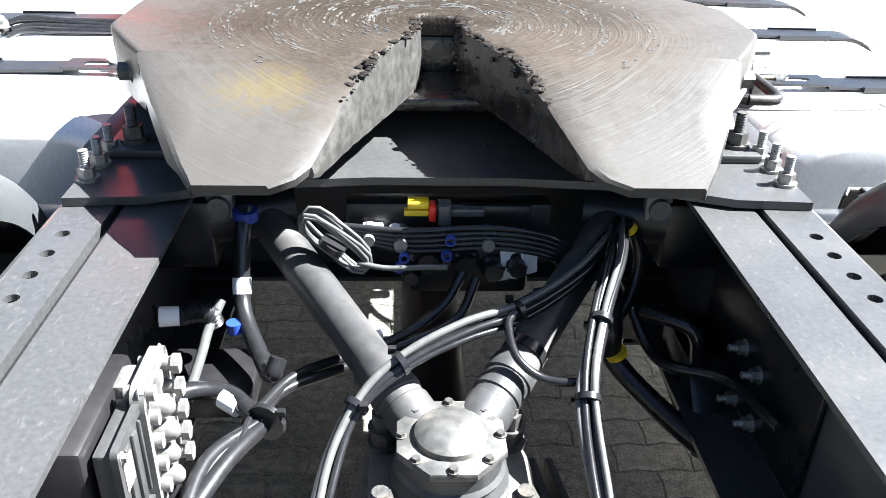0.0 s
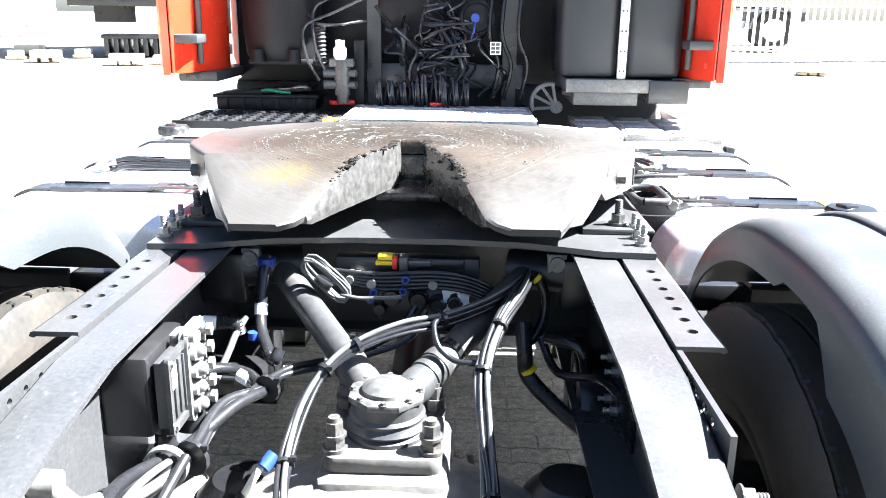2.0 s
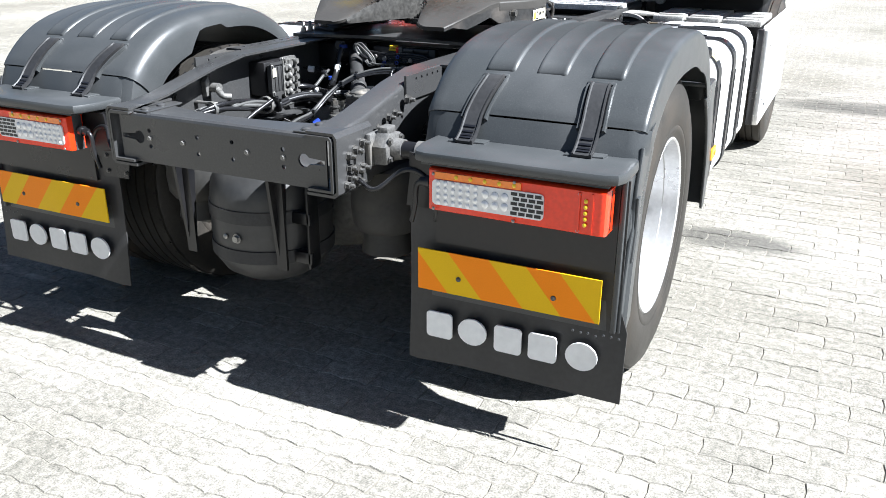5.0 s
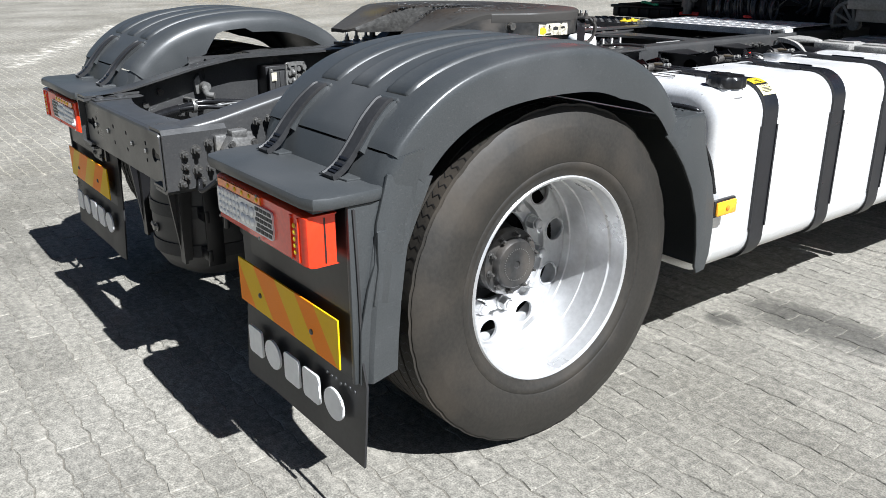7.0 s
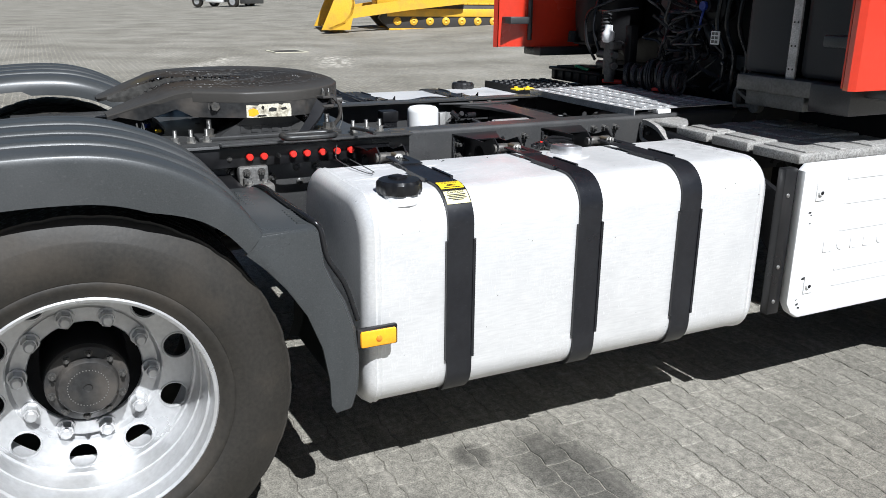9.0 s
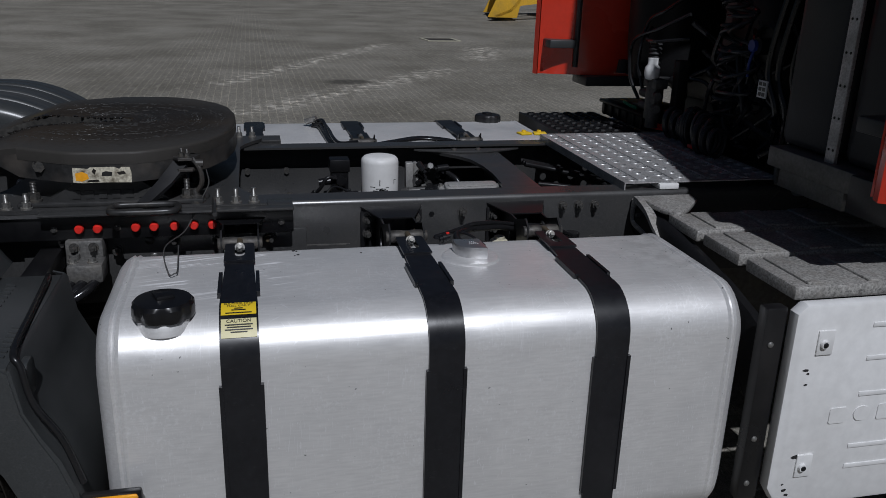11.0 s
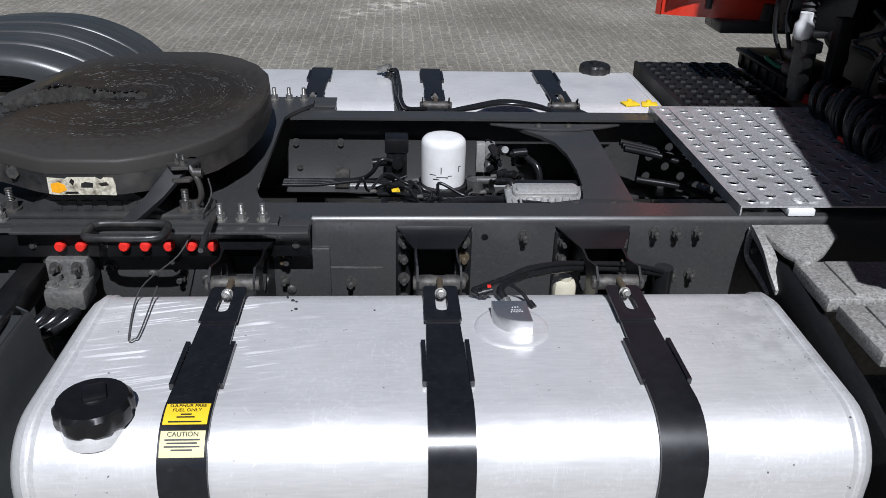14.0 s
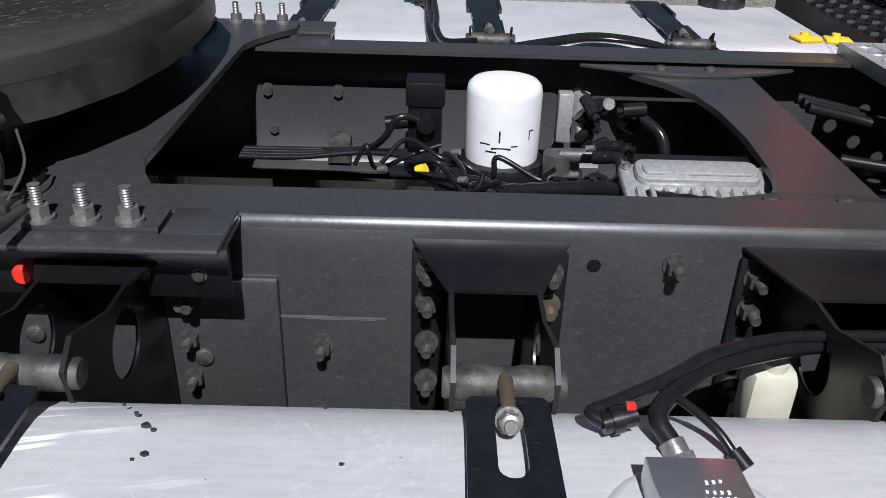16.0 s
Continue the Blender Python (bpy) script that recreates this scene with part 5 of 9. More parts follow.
        for p, nrm in zip(line, normals):
            loops.append([(s * (p.x + dx), *(p + nrm * h)[1:]) for dx, h in ((-w, -0.006), (-w, 0.008), (-w + 0.004, 0.008), (-w + 0.007, 0.004), (w - 0.007, 0.004), (w - 0.004, 0.008), (w, 0.008), (w, -0.006))])
        sweep(bm, loops)
        part("latch", bm, M_RUBBER, g, "black rubber hold-down strap")
        bm = bmesh.new()
        for f in (0.62, 0.68, 0.74, 0.80):
            k = int(f * (len(line) - 1))
            p, nrm = line[k].lerp(line[k + 1], f * (len(line) - 1) - k), normals[k]
            obox(bm, (s * p.x, *(p + nrm * 0.005)[1:]), (0.034, 0.006, 0.005), Matrix.Rotation(-math.atan2(nrm.y, nrm.z), 3, "X"))
        part("latch_grip", bm, M_STRAP, g)
        # pressed frame round the strap's upper end
        for dx in (-0.036, 0.036):
            bm = bmesh.new()
            loops = []
            for p, nrm in list(zip(line, normals))[0:14]:
                loops.append([(s * (p.x + dx + d), *(p + nrm * (h - 0.014))[1:]) for d, h in ((-0.006, 0), (-0.003, 0.0155), (0.003, 0.0155), (0.006, 0))])
            sweep(bm, loops)
            part("latch_frame", bm, M_PLASTIC, g)
        bm = bmesh.new()
        obox(bm, (s * x0, -0.452, arch_at(-0.452) + 0.003), (0.082, 0.012, 0.012), Matrix.Rotation(radians(38), 3, "X"), 0.004)
        part("latch_stop", bm, M_PLASTIC, g)
        bm = bmesh.new()
        prism(bm, [(s * (x1 - 0.055), -0.56), (s * (x1 + 0.06), -0.555), (s * (x1 + 0.055), -0.615), (s * (x1 - 0.05), -0.63)], "z", 0.898, 0.905, 0.002)
        part("latch_foot", bm, M_PLASTIC, g)
    # flap
    bm = bmesh.new()
    rows = []
    for z in np.linspace(0.86, 0.205, 10):
        lean = 0.012 * math.sin((z - 0.2) * 5)
        rows.append([(s * x, -0.668 + lean + 0.015 * (z - 0.2) / 0.66 + (0.006 if x < 0.63 else 0), z - (0.01 if x < 0.7 and z < 0.25 else 0)) for x in (0.605, 0.64, 0.80, 0.95, 1.10, 1.22, 1.288 if z < 0.46 else 1.262 if s > 0 else 1.284)])
    sheet(bm, rows, 0.006)
    flap = part("mudflap", bm, M_FLAP, truck, "black rubber mudflap with a plain white emblem")
    rnd = random.Random(9 + s)
    for i in range(7):
        fasten(flap, "dome", (s * (1.14 + 0.022 * i), -0.675, 0.405 + 0.012 * rnd.random()), (0, -1, 0), 0.004, M_PLASTIC)
    # emblem: five plain white shapes, blocks and ovals
    for i, x in enumerate((-0.225, -0.115, 0.0, 0.108, 0.225)):
        bm = bmesh.new()
        c = s * 0.945 + x
        if i in (1, 4):
            poly = circle(c, 0.335, 0.047, 20, 0.92)
        else:
            poly = rounded(c - 0.043, c + 0.043, 0.293, 0.378, 0.012)
        prism(bm, poly, "y", -0.6805, -0.674)
        part("emblem_shape", bm, M_WHITE, flap, "plain white printed shape")
    # reflective plate with slanting stripes
    x0 = 0.649 if s > 0 else -1.229
    plate_ob = new("marker_plate")
    plate_ob.empty_display_size = 0.05
    plate_ob.parent = truck
    plate_ob.matrix_basis = Matrix.Translation((0, 0.022, 0))
    tagged(plate_ob, "yellow and orange striped reflective plate")
    z0, W, H = 0.449, 0.565 if s > 0 else 0.580, 0.131
    cuts = [-0.9, 0.045, 0.155, 0.285, 0.40, 0.50, 2.0] if s > 0 else [-0.9, 0.035, 0.13, 0.255, 0.375, 0.49, 2.0]
    for i, (a, b) in enumerate(zip(cuts, cuts[1:])):
        lean = s * 0.11
        # keep the slant where the plate's end cuts a stripe
        pts = []
        for (u, v) in [(a - lean / 2, 1), (b - lean / 2, 1), (b + lean / 2, 0), (a + lean / 2, 0)]:
            pts.append(Vector((u, v)))
        for lim, sign in ((0, 1), (W, -1)):
            out = []
            for j in range(len(pts)):
                p, q = pts[j], pts[(j + 1) % len(pts)]
                ip, iq = sign * (p.x - lim) >= 0, sign * (q.x - lim) >= 0
                if ip:
                    out.append(p)
                if ip != iq:
                    f = (lim - p.x) / (q.x - p.x)
                    out.append(p + (q - p) * f)
            pts = out
        if len(pts) < 3:
            continue
        bm = bmesh.new()
        prism(bm, [(x0 + p.x, z0 + p.y * H) for p in pts], "y", -0.7035, -0.699)
        part("stripe", bm, M_REFO if i % 2 == 0 else M_REFY, plate_ob)
    for u in (0.135, 0.43):
        fasten(plate_ob, "dome", (x0 + u, -0.7035, z0 + 0.052), (0, -1, 0), 0.008, M_BOLT)
    # tail lamp
    lamp = new("tail_lamp")
    lamp.empty_display_size = 0.05
    lamp.parent = truck
    lamp.matrix_basis = Matrix.Translation((0.057 if s > 0 else -0.026, 0.010, 0.024)) @ Matrix.Diagonal((0.94 if s > 0 else 0.963, 1, 1, 1))
    tagged(lamp, "long red tail lamp with clear centre")
    bm = bmesh.new()
    prism(bm, [(s * x, z) for x, z in ((0.700, 0.705), (1.235, 0.705), (1.242, 0.71), (1.242, 0.822), (1.235, 0.828), (0.700, 0.828))], "y", -0.735, -0.695, 0.006)
    part("housing", bm, M_PLASTIC, lamp)
    bm = bmesh.new()
    body = [(0.703, -0.73), (0.706, -0.756), (0.712, -0.760), (1.17, -0.764), (1.232, -0.766), (1.243, -0.762), (1.247, -0.752), (1.247, -0.692), (0.703, -0.692)]
    sweep(bm, [[(s * x, y + d, z) for x, y in body] for z, d in ((0.706, 0.006), (0.710, 0.0), (0.824, 0.0), (0.828, 0.006))])
    part("red_lens", bm, M_LENS, lamp, "red plastic lens")
    bm = bmesh.new()    # moulded seam down the lamp's end
    box(bm, (s * 1.2465, -0.722, 0.713), (s * 1.2485, -0.718, 0.821))
    part("lens_seam", bm, M_BLACK, lamp)
    bm = bmesh.new()
    prism(bm, [(s * u, v) for u, v in rounded(0.722, 1.07, 0.728, 0.800, 0.012)], "y", -0.7675, -0.762)
    part("clear_lens", bm, M_CLEAR, lamp, "clear reversing lamp lens")
    bm = bmesh.new()
    prism(bm, [(s * 0.73, 0.803), (s * 1.0, 0.803), (s * 1.0, 0.822), (s * 0.73, 0.822)], "y", -0.7665, -0.760)
    part("amber_strip", bm, M_ORANGELENS, lamp, "orange indicator strip")
    for x in (1.168, 1.205):
        bm = bmesh.new()
        prism(bm, [(s * x, 0.714), (s * (x + 0.006), 0.714), (s * (x + 0.006), 0.820), (s * x, 0.820)], "y", -0.7695, -0.762)
        part("lens_rib", bm, M_LENS, lamp)
    for i in range(6):
        for j in range(4):
            fasten(lamp, "dome", (s * (0.742 + 0.024 * i), -0.7675, 0.737 + 0.0185 * j), (0, -1, 0), 0.0075, M_LED, "led")
    for i in range(3):
        for j in range(2):
            fasten(lamp, "dome", (s * (0.893 + 0.030 * i), -0.7675, 0.750 + 0.028 * j), (0, -1, 0), 0.012, M_LED, "led")
    for i in range(4):
        for j in range(5):
            bm = bmesh.new()
            u = 0.972 + 0.024 * i + (0.006 if j % 2 else 0)
            prism(bm, [(s * u, 0.733 + 0.0135 * j), (s * (u + 0.019), 0.733 + 0.0135 * j), (s * (u + 0.019), 0.742 + 0.0135 * j), (s * u, 0.742 + 0.0135 * j)], "y", -0.769, -0.767)
            part("reflector_cell", bm, M_INK, lamp)
    for x, z in ((0.725, 0.815), (0.725, 0.715), (0.98, 0.822), (0.98, 0.714), (1.17, 0.815), (1.17, 0.716)):
        fasten(lamp, "dome", (s * x, -0.7655, z), (0, -1, 0), 0.005, M_ZINC)
    for j in range(5):
        fasten(lamp, "dome", (s * 1.19, -0.768, 0.735 + 0.016 * j), (0, -1, 0), 0.006, M_YELLOW, "led")
        fasten(lamp, "dome", (s * (0.80 + 0.045 * j), -0.7665, 0.813), (0, -1, 0), 0.006, M_YELLOW, "led")
    bm = bmesh.new()
    cyl(bm, (s * 0.70, -0.715, 0.775), (s * 0.655, -0.715, 0.772), 0.013, n=14)
    cyl(bm, (s * 0.69, -0.715, 0.775), (s * 0.675, -0.715, 0.774), 0.018, n=14)
    tube(bm, [(s * 0.655, -0.715, 0.772), (s * 0.640, -0.715, 0.755), (s * 0.635, -0.715, 0.70), (s * 0.62, -0.712, 0.645)], 0.008)
    part("lamp_plug", bm, M_CABLE, lamp, "black plug and cable")
    # bracket that carries the lamp and flap
    bm = bmesh.new()
    prism(bm, [(s * 0.60, 0.70), (s * 0.70, 0.70), (s * 0.70, 0.856), (s * 0.62, 0.856)], "y", -0.660, -0.650)
    box(bm, (s * 0.70, -0.660, 0.60), (s * 1.24, -0.650, 0.856))
    part("lamp_bracket", bm, M_BLACK, truck)


for s in (-1, 1):
    build_guard(s)


# ---- fuel tanks ----
def tank_loop(xo, xi, zb, zt, ro, ri, grow=0.0):
    """The tank's rounded cross-section, from the inner top edge over the outside and round, as (x, z)."""
    xo, xi, zb, zt = xo + grow, xi - grow, zb - grow, zt + grow
    out = []
    for cx, cz, r, a0 in ((xi + ri, zt - ri, ri, 180), (xo - ro, zt - ro, ro, 90), (xo - 0.10, zb + 0.10, 0.10, 0), (xi + 0.10, zb + 0.10, 0.10, -90)):
        for i in range(9):
            a = radians(a0 - 90 * i / 8)
            out.append((cx + r * math.cos(a), cz + r * math.sin(a)))
    return out


def build_tank(s, y0, y1, xi, straps, cap_y, label):
    tank = new("fuel_tank")
    tank.empty_display_size = 0.1
    tank.parent = truck
    tagged(tank, label)
    dims = (1.213, xi, 0.343, 0.980, 0.105, 0.135)
    bm = bmesh.new()
    loops = []
    for y, g in ((y0, -0.035), (y0 + 0.004, -0.018), (y0 + 0.016, -0.005), (y0 + 0.026, 0.0), (y0 + 0.032, 0.0035), (y0 + 0.038, 0.0), (y0 + 0.046, 0.0035), (y0 + 0.052, 0.0),
                 (y1 - 0.052, 0.0), (y1 - 0.046, 0.0035), (y1 - 0.038, 0.0), (y1 - 0.032, 0.0035), (y1 - 0.026, 0.0), (y1 - 0.016, -0.005), (y1 - 0.004, -0.018), (y1, -0.035)):
        loops.append([(s * x, y, z) for x, z in tank_loop(*dims, grow=g)])
    sweep(bm, loops)
    part("tank_shell", bm, M_TANK, tank, "brushed aluminium tank shell with scratches", 30)
    for yc in straps:
        bm = bmesh.new()
        path = [p for p in tank_loop(*dims, grow=0.002)[6:30]]
        path = [(0.86 if xi > 0.6 else 0.775, 0.986)] + [p for p in path if p[0] > 0.87]
        outer = [p for p in tank_loop(*dims, grow=0.008)[6:30]]
        outer = [(path[0][0], 0.992)] + [p for p in outer if p[0] > 0.87]
        n = min(len(path), len(outer))
        loops = []
        for i in range(n):
            w = 0.034 if i == 0 else 0.041
            (xa, za), (xb, zb) = path[i], outer[i]
            loops.append([(s * xa, yc - w, za), (s * xb, yc - w, zb), (s * xb, yc + w, zb), (s * xa, yc + w, za)])
        sweep(bm, loops)
        # raised side lips along the upper bend and the face
        lip = [tank_loop(*dims, grow=0.010)[i] for i in (10, 11, 12)]
        for dy in (-0.0385, 0.0385):
            lo = [(s * x, yc + dy, z) for x, z in ((0.932, 0.982), (1.068, 0.982), (1.068, 0.994), (0.932, 0.994))]
            sweep(bm, [lo, [(x, y + math.copysign(0.0085, dy), z) for x, y, z in lo]])
            lo = [(s * x, yc + dy, z) for x, z in ((1.213, 0.84), (1.213, 0.47), (1.224, 0.47), (1.224, 0.84))]
            sweep(bm, [lo, [(x, y + math.copysign(0.0085, dy), z) for x, y, z in lo]])
        part("tank_strap", bm, M_STRAP, tank, "black steel strap round the tank")
        # slotted upper end, bolt and roller
        bm = bmesh.new()
        xe = 0.765 if xi > 0.6 else 0.68
        slot = [(s * x, y) for x, y in rounded(xe - 0.030, xe + 0.064, yc - 0.0125, yc + 0.0125, 0.0122)]
        plate(bm, [(s * (xe - 0.037), yc - 0.032), (s * (xe - 0.030), yc - 0.037), (s * (xe + 0.10), yc - 0.038), (s * (xe + 0.10), yc + 0.038), (s * (xe - 0.030), yc + 0.037), (s * (xe - 0.037), yc + 0.032)], [slot], "z", 0.9924, 0.9975)
        part("strap_end", bm, M_STRAP, tank)
        bm = bmesh.new()
        lathe(bm, [(0.0135, yc - 0.058), (0.0155, yc - 0.055), (0.0155, yc - 0.046), (0.0175, yc - 0.043), (0.0180, yc - 0.015), (0.0165, yc - 0.010), (0.0165, yc + 0.010), (0.0180, yc + 0.015), (0.0175, yc + 0.043), (0.0155, yc + 0.046), (0.0155, yc + 0.055), (0.0135, yc + 0.058)], (s * (xe - 0.070), 0, 0.987), "y", 18)
        part("roller", bm, M_STEELROLL, tank, "worn steel roller pin")
        bm = bmesh.new()
        lathe(bm, [(0.0075 if k % 2 else 0.0066, 0.005 * k) for k in range(13)], (0, 0, 0), "z", 12)
        bmesh.ops.rotate(bm, cent=(0, 0, 0), matrix=Matrix.Rotation(radians(90) * s, 3, "Y"), verts=bm.verts[:])
        bmesh.ops.translate(bm, vec=(s * (xe - 0.062), yc, 0.9985), verts=bm.verts[:])
        part("threaded_rod", bm, M_BRASS, tank)
        bm = bmesh.new()
        cyl(bm, (s * (xe - 0.012), yc, 0.994), (s * (xe - 0.006), yc, 0.9965), 0.0125, n=18)
        cyl(bm, (s * (xe - 0.006), yc, 0.9965), (s * (xe + 0.005), yc, 1.001), 0.0104, n=6)
        part("strap_bolt", bm, M_ZINC, tank)
        bm = bmesh.new()
        lathe(bm, [(0.0088, 0), (0.0088, 0.003), (0.0055, 0.004), (0.0055, 0.009), (0, 0.009)], (0, 0, 0), "z", 12)
        bm.transform(Matrix.Translation((s * (xe + 0.005), yc, 1.0015)) @ Matrix.Rotation(radians(66) * s, 4, "Y"))
        part("strap_bolt", bm, M_ZINC, tank)
        # bracket on the rail: two cheeks and a cover
        bracket = new("tank_bracket")
        bracket.empty_display_size = 0.05
        bracket.parent = truck
        tagged(bracket, "black folded steel tank bracket on the rail")
        for d in (-1, 1):
            bm = bmesh.new()
            y = yc + d * 0.048
            plate(bm, [(s * 0.452, 0.735), (s * 0.60, 0.735), (s * (xe - 0.06), 0.955), (s * (xe - 0.052), 1.0), (s * (xe - 0.08), 1.022), (s * 0.60, 0.995), (s * 0.452, 0.998)],
                  [circle(s * 0.575, 0.938, 0.040, 20)], "y", y - 0.0025, y + 0.0025)
            part("cheek", bm, M_BLACK, bracket)
            bm = bmesh.new()
            box(bm, (s * 0.4365, yc + d * 0.048, 0.735), (s * 0.4445, yc + d * 0.095, 0.990), 0.002)
            part("foot_plate", bm, M_BLACK, bracket)
            for z in (0.965, 0.92, 0.86, 0.80):
                fasten(bracket, "bolt", (s * 0.4445, yc + d * 0.075, z), (s, 0, 0), 0.0125, M_BOLT if z != 0.92 or d < 0 else M_BRASS)
        bm = bmesh.new()
        sweep(bm, [[(s * 0.4365, yc - 0.095, 0.999), (s * 0.545, yc - 0.052, 0.993), (s * 0.545, yc + 0.052, 0.993), (s * 0.4365, yc + 0.095, 0.999)],
                   [(s * 0.4365, yc - 0.095, 1.003), (s * 0.545, yc - 0.052, 0.997), (s * 0.545, yc + 0.052, 0.997), (s * 0.4365, yc + 0.095, 1.003)]])
        part("cover", bm, M_BLACK, bracket)
    # support console under the tank
    for yc in straps:
        bm = bmesh.new()
        box(bm, (s * 0.44, yc - 0.05, 0.33), (s * 0.52, yc + 0.05, 0.75), 0.004)
        box(bm, (s * 0.44, yc - 0.05, 0.325), (s * 0.95, yc + 0.05, 0.350), 0.004)
        part("tank_console", bm, M_BLACK, truck)
    # filler cap
    bm = bmesh.new()
    c = (s * 1.132, cap_y, -0.016)
    lathe(bm, [(0.062, 0.965), (0.058, 0.985), (0.052, 0.996), (0, 0.996)], c, "z", 32)
    part("filler_neck", bm, M_TANK, tank)
    bm = bmesh.new()
    k = 48
    rings = []
    for r, z in ((0.050, 0.990), (0.064, 0.994), (0.066, 1.002), (0.065, 1.022), (0.058, 1.030), (0.040, 1.031)):
        rings.append([(c[0] + r * (1 - (0.07 if (i % 6) < 2 and 0.06 < r else 0)) * math.cos(2 * math.pi * i / k), c[1] + r * (1 - (0.07 if (i % 6) < 2 and 0.06 < r else 0)) * math.sin(2 * math.pi * i / k), z) for i in range(k)])
    sweep(bm, rings)
    obox(bm, (c[0] - 0.012, c[1], 1.031), (0.044, 0.040, 0.016), Matrix.Rotation(radians(20), 3, "Z"), 0.006)
    for v in bm.verts:
        v.co.z += c[2]
    part("filler_cap", bm, M_BLACK, tank, "black ribbed plastic filler cap")
    return tank


tank_r = build_tank(1, 0.755, 2.255, 0.64, (1.05, 1.50, 1.90), 0.895, "silver aluminium fuel tank with three black straps")
build_tank(-1, 0.775, 2.425, 0.56, (1.10, 1.55, 2.02), 2.25, "silver aluminium fuel tank with three black straps and cables over it")

bm = bmesh.new()   # level sender guard on the near tank
outline = [(0.824, 1.602)] + [(0.846 + 0.052 * math.sin(a), 1.654 - 0.052 * math.cos(a)) for a in (0, 0.25, 0.5, 0.75, 1.0, 1.25, 1.57)] + [(0.899, 1.678), (0.824, 1.674)]
prism(bm, [(x - 0.006 if x < 0.83 else x, y) for x, y in outline], "z", 0.982, 1.014, 0.0025)
part("sender_cover", bm, M_COVER, tank_r, "small folded aluminium sender cover")
bm = bmesh.new()
lathe(bm, [(0.078, 0.979), (0.074, 0.983), (0.068, 0.984), (0, 0.984)], (0.870, 1.640, 0), "z", 36)
part("sender_flange", bm, M_TANK, tank_r)
bm = bmesh.new()
rnd = random.Random(8)
for i, (dx, w) in enumerate(((0.0, 3), (0.009, 4), (0.018, 5))):
    for j in range(w):
        dx += rnd.uniform(-0.0008, 0.0008)
        box(bm, (0.845 + dx, 1.648 - 0.0045 * w / 2 + 0.0055 * j, 1.0137), (0.8472 + dx + rnd.uniform(0, 0.0016), 1.6503 - 0.0045 * w / 2 + 0.0055 * j, 1.0145))
part("stamped_writing", bm, M_WHITE, tank_r)
bm = bmesh.new()   # fuel pipe elbow, plug and hoses by the sender
tube(bm, [(0.774, 1.637, 0.990), (0.757, 1.629, 0.998), (0.738, 1.637, 1.002), (0.70, 1.670, 0.998), (0.666, 1.705, 0.992), (0.62, 1.785, 0.979), (0.58, 1.855, 0.960), (0.545, 1.96, 0.938), (0.49, 2.07, 0.895)], 0.0088)
part("fuel_hose", bm, M_CABLE, tank_r, "black fuel hose")
bm = bmesh.new()
tube(bm, [(0.758, 1.583, 0.995), (0.748, 1.572, 0.998), (0.737, 1.592, 1.000), (0.705, 1.648, 1.004), (0.666, 1.702, 1.006), (0.62, 1.778, 0.993), (0.583, 1.852, 0.974), (0.545, 1.97, 0.950), (0.49, 2.08, 0.90)], 0.0066)
part("sender_cable", bm, M_CABLE, tank_r, "black sender cable")
bm = bmesh.new()
cyl(bm, (0.759, 1.580, 0.995), (0.752, 1.610, 1.000), 0.0095, n=12)
cyl(bm, (0.757, 1.588, 0.9965), (0.755, 1.597, 0.998), 0.0122, n=12)
part("plug", bm, M_CABLE, tank_r, "black cable plug")
bm = bmesh.new()
box(bm, (0.748, 1.600, 1.007), (0.756, 1.609, 1.0125), 0.0015)
part("plug_lock", bm, M_REDPLUG, tank_r)
bm = bmesh.new()
tube(bm, [(0.715, 1.640, 1.002), (0.738, 1.655, 1.004), (0.765, 1.676, 0.998), (0.785, 1.690, 0.985)], 0.0042)
cyl(bm, (0.782, 1.688, 0.988), (0.795, 1.697, 0.981), 0.0075, n=10)
part("vent_pipe", bm, M_CABLE, tank_r)
bm = bmesh.new()
cyl(bm, (0.475, 2.085, 0.78), (0.475, 2.085, 0.905), 0.024, n=16)
part("hose_stub", bm, M_CABLE, tank_r)
bm = bmesh.new()
cyl(bm, (0.803, 1.650, 0.972), (0.774, 1.637, 0.990), 0.0112, n=14)
cyl(bm, (0.791, 1.645, 0.979), (0.784, 1.642, 0.984), 0.0138, n=6)
part("pipe_union", bm, M_ZINC, tank_r)
bm = bmesh.new()
box(bm, (0.550, 1.781, 0.84), (0.596, 1.837, 0.928), 0.014)
cyl(bm, (0.573, 1.81, 0.924), (0.573, 1.81, 0.935), 0.016, n=14)
part("vent_bottle", bm, M_CREAM, truck, "small cream plastic vent bottle")

rnd = random.Random(31)
for x, y, w in ((0.742, 1.173, 0.007), (0.757, 1.186, 0.010), (0.763, 1.194, 0.006), (0.793, 1.196, 0.011), (0.800, 1.188, 0.005), (0.730, 1.158, 0.004), (0.80, 1.36, 0.006), (0.72, 1.335, 0.004)):
    bm = bmesh.new()      # flakes of dirt stuck to the shell
    prism(bm, [(x + w * 0.5 * rnd.uniform(0.5, 1) * math.cos(a) * 0.7, y + w * 0.5 * rnd.uniform(0.5, 1) * math.sin(a)) for a in (0.2, 1.0, 2.1, 3.0, 4.1, 5.3)], "z", 0.9785, 0.9818)
    part("dirt_flake", bm, M_RUBBER, tank_r)
# stickers on the rear strap
arc = [(1.213 - 0.105 + 0.0086 + 0.106 * math.cos(radians(a)), 0.980 - 0.105 + 0.0086 + 0.106 * math.sin(radians(a))) for a in range(95, -1, -6)]
arc = [(1.075, 0.9895), (1.09, 0.9895)] + arc


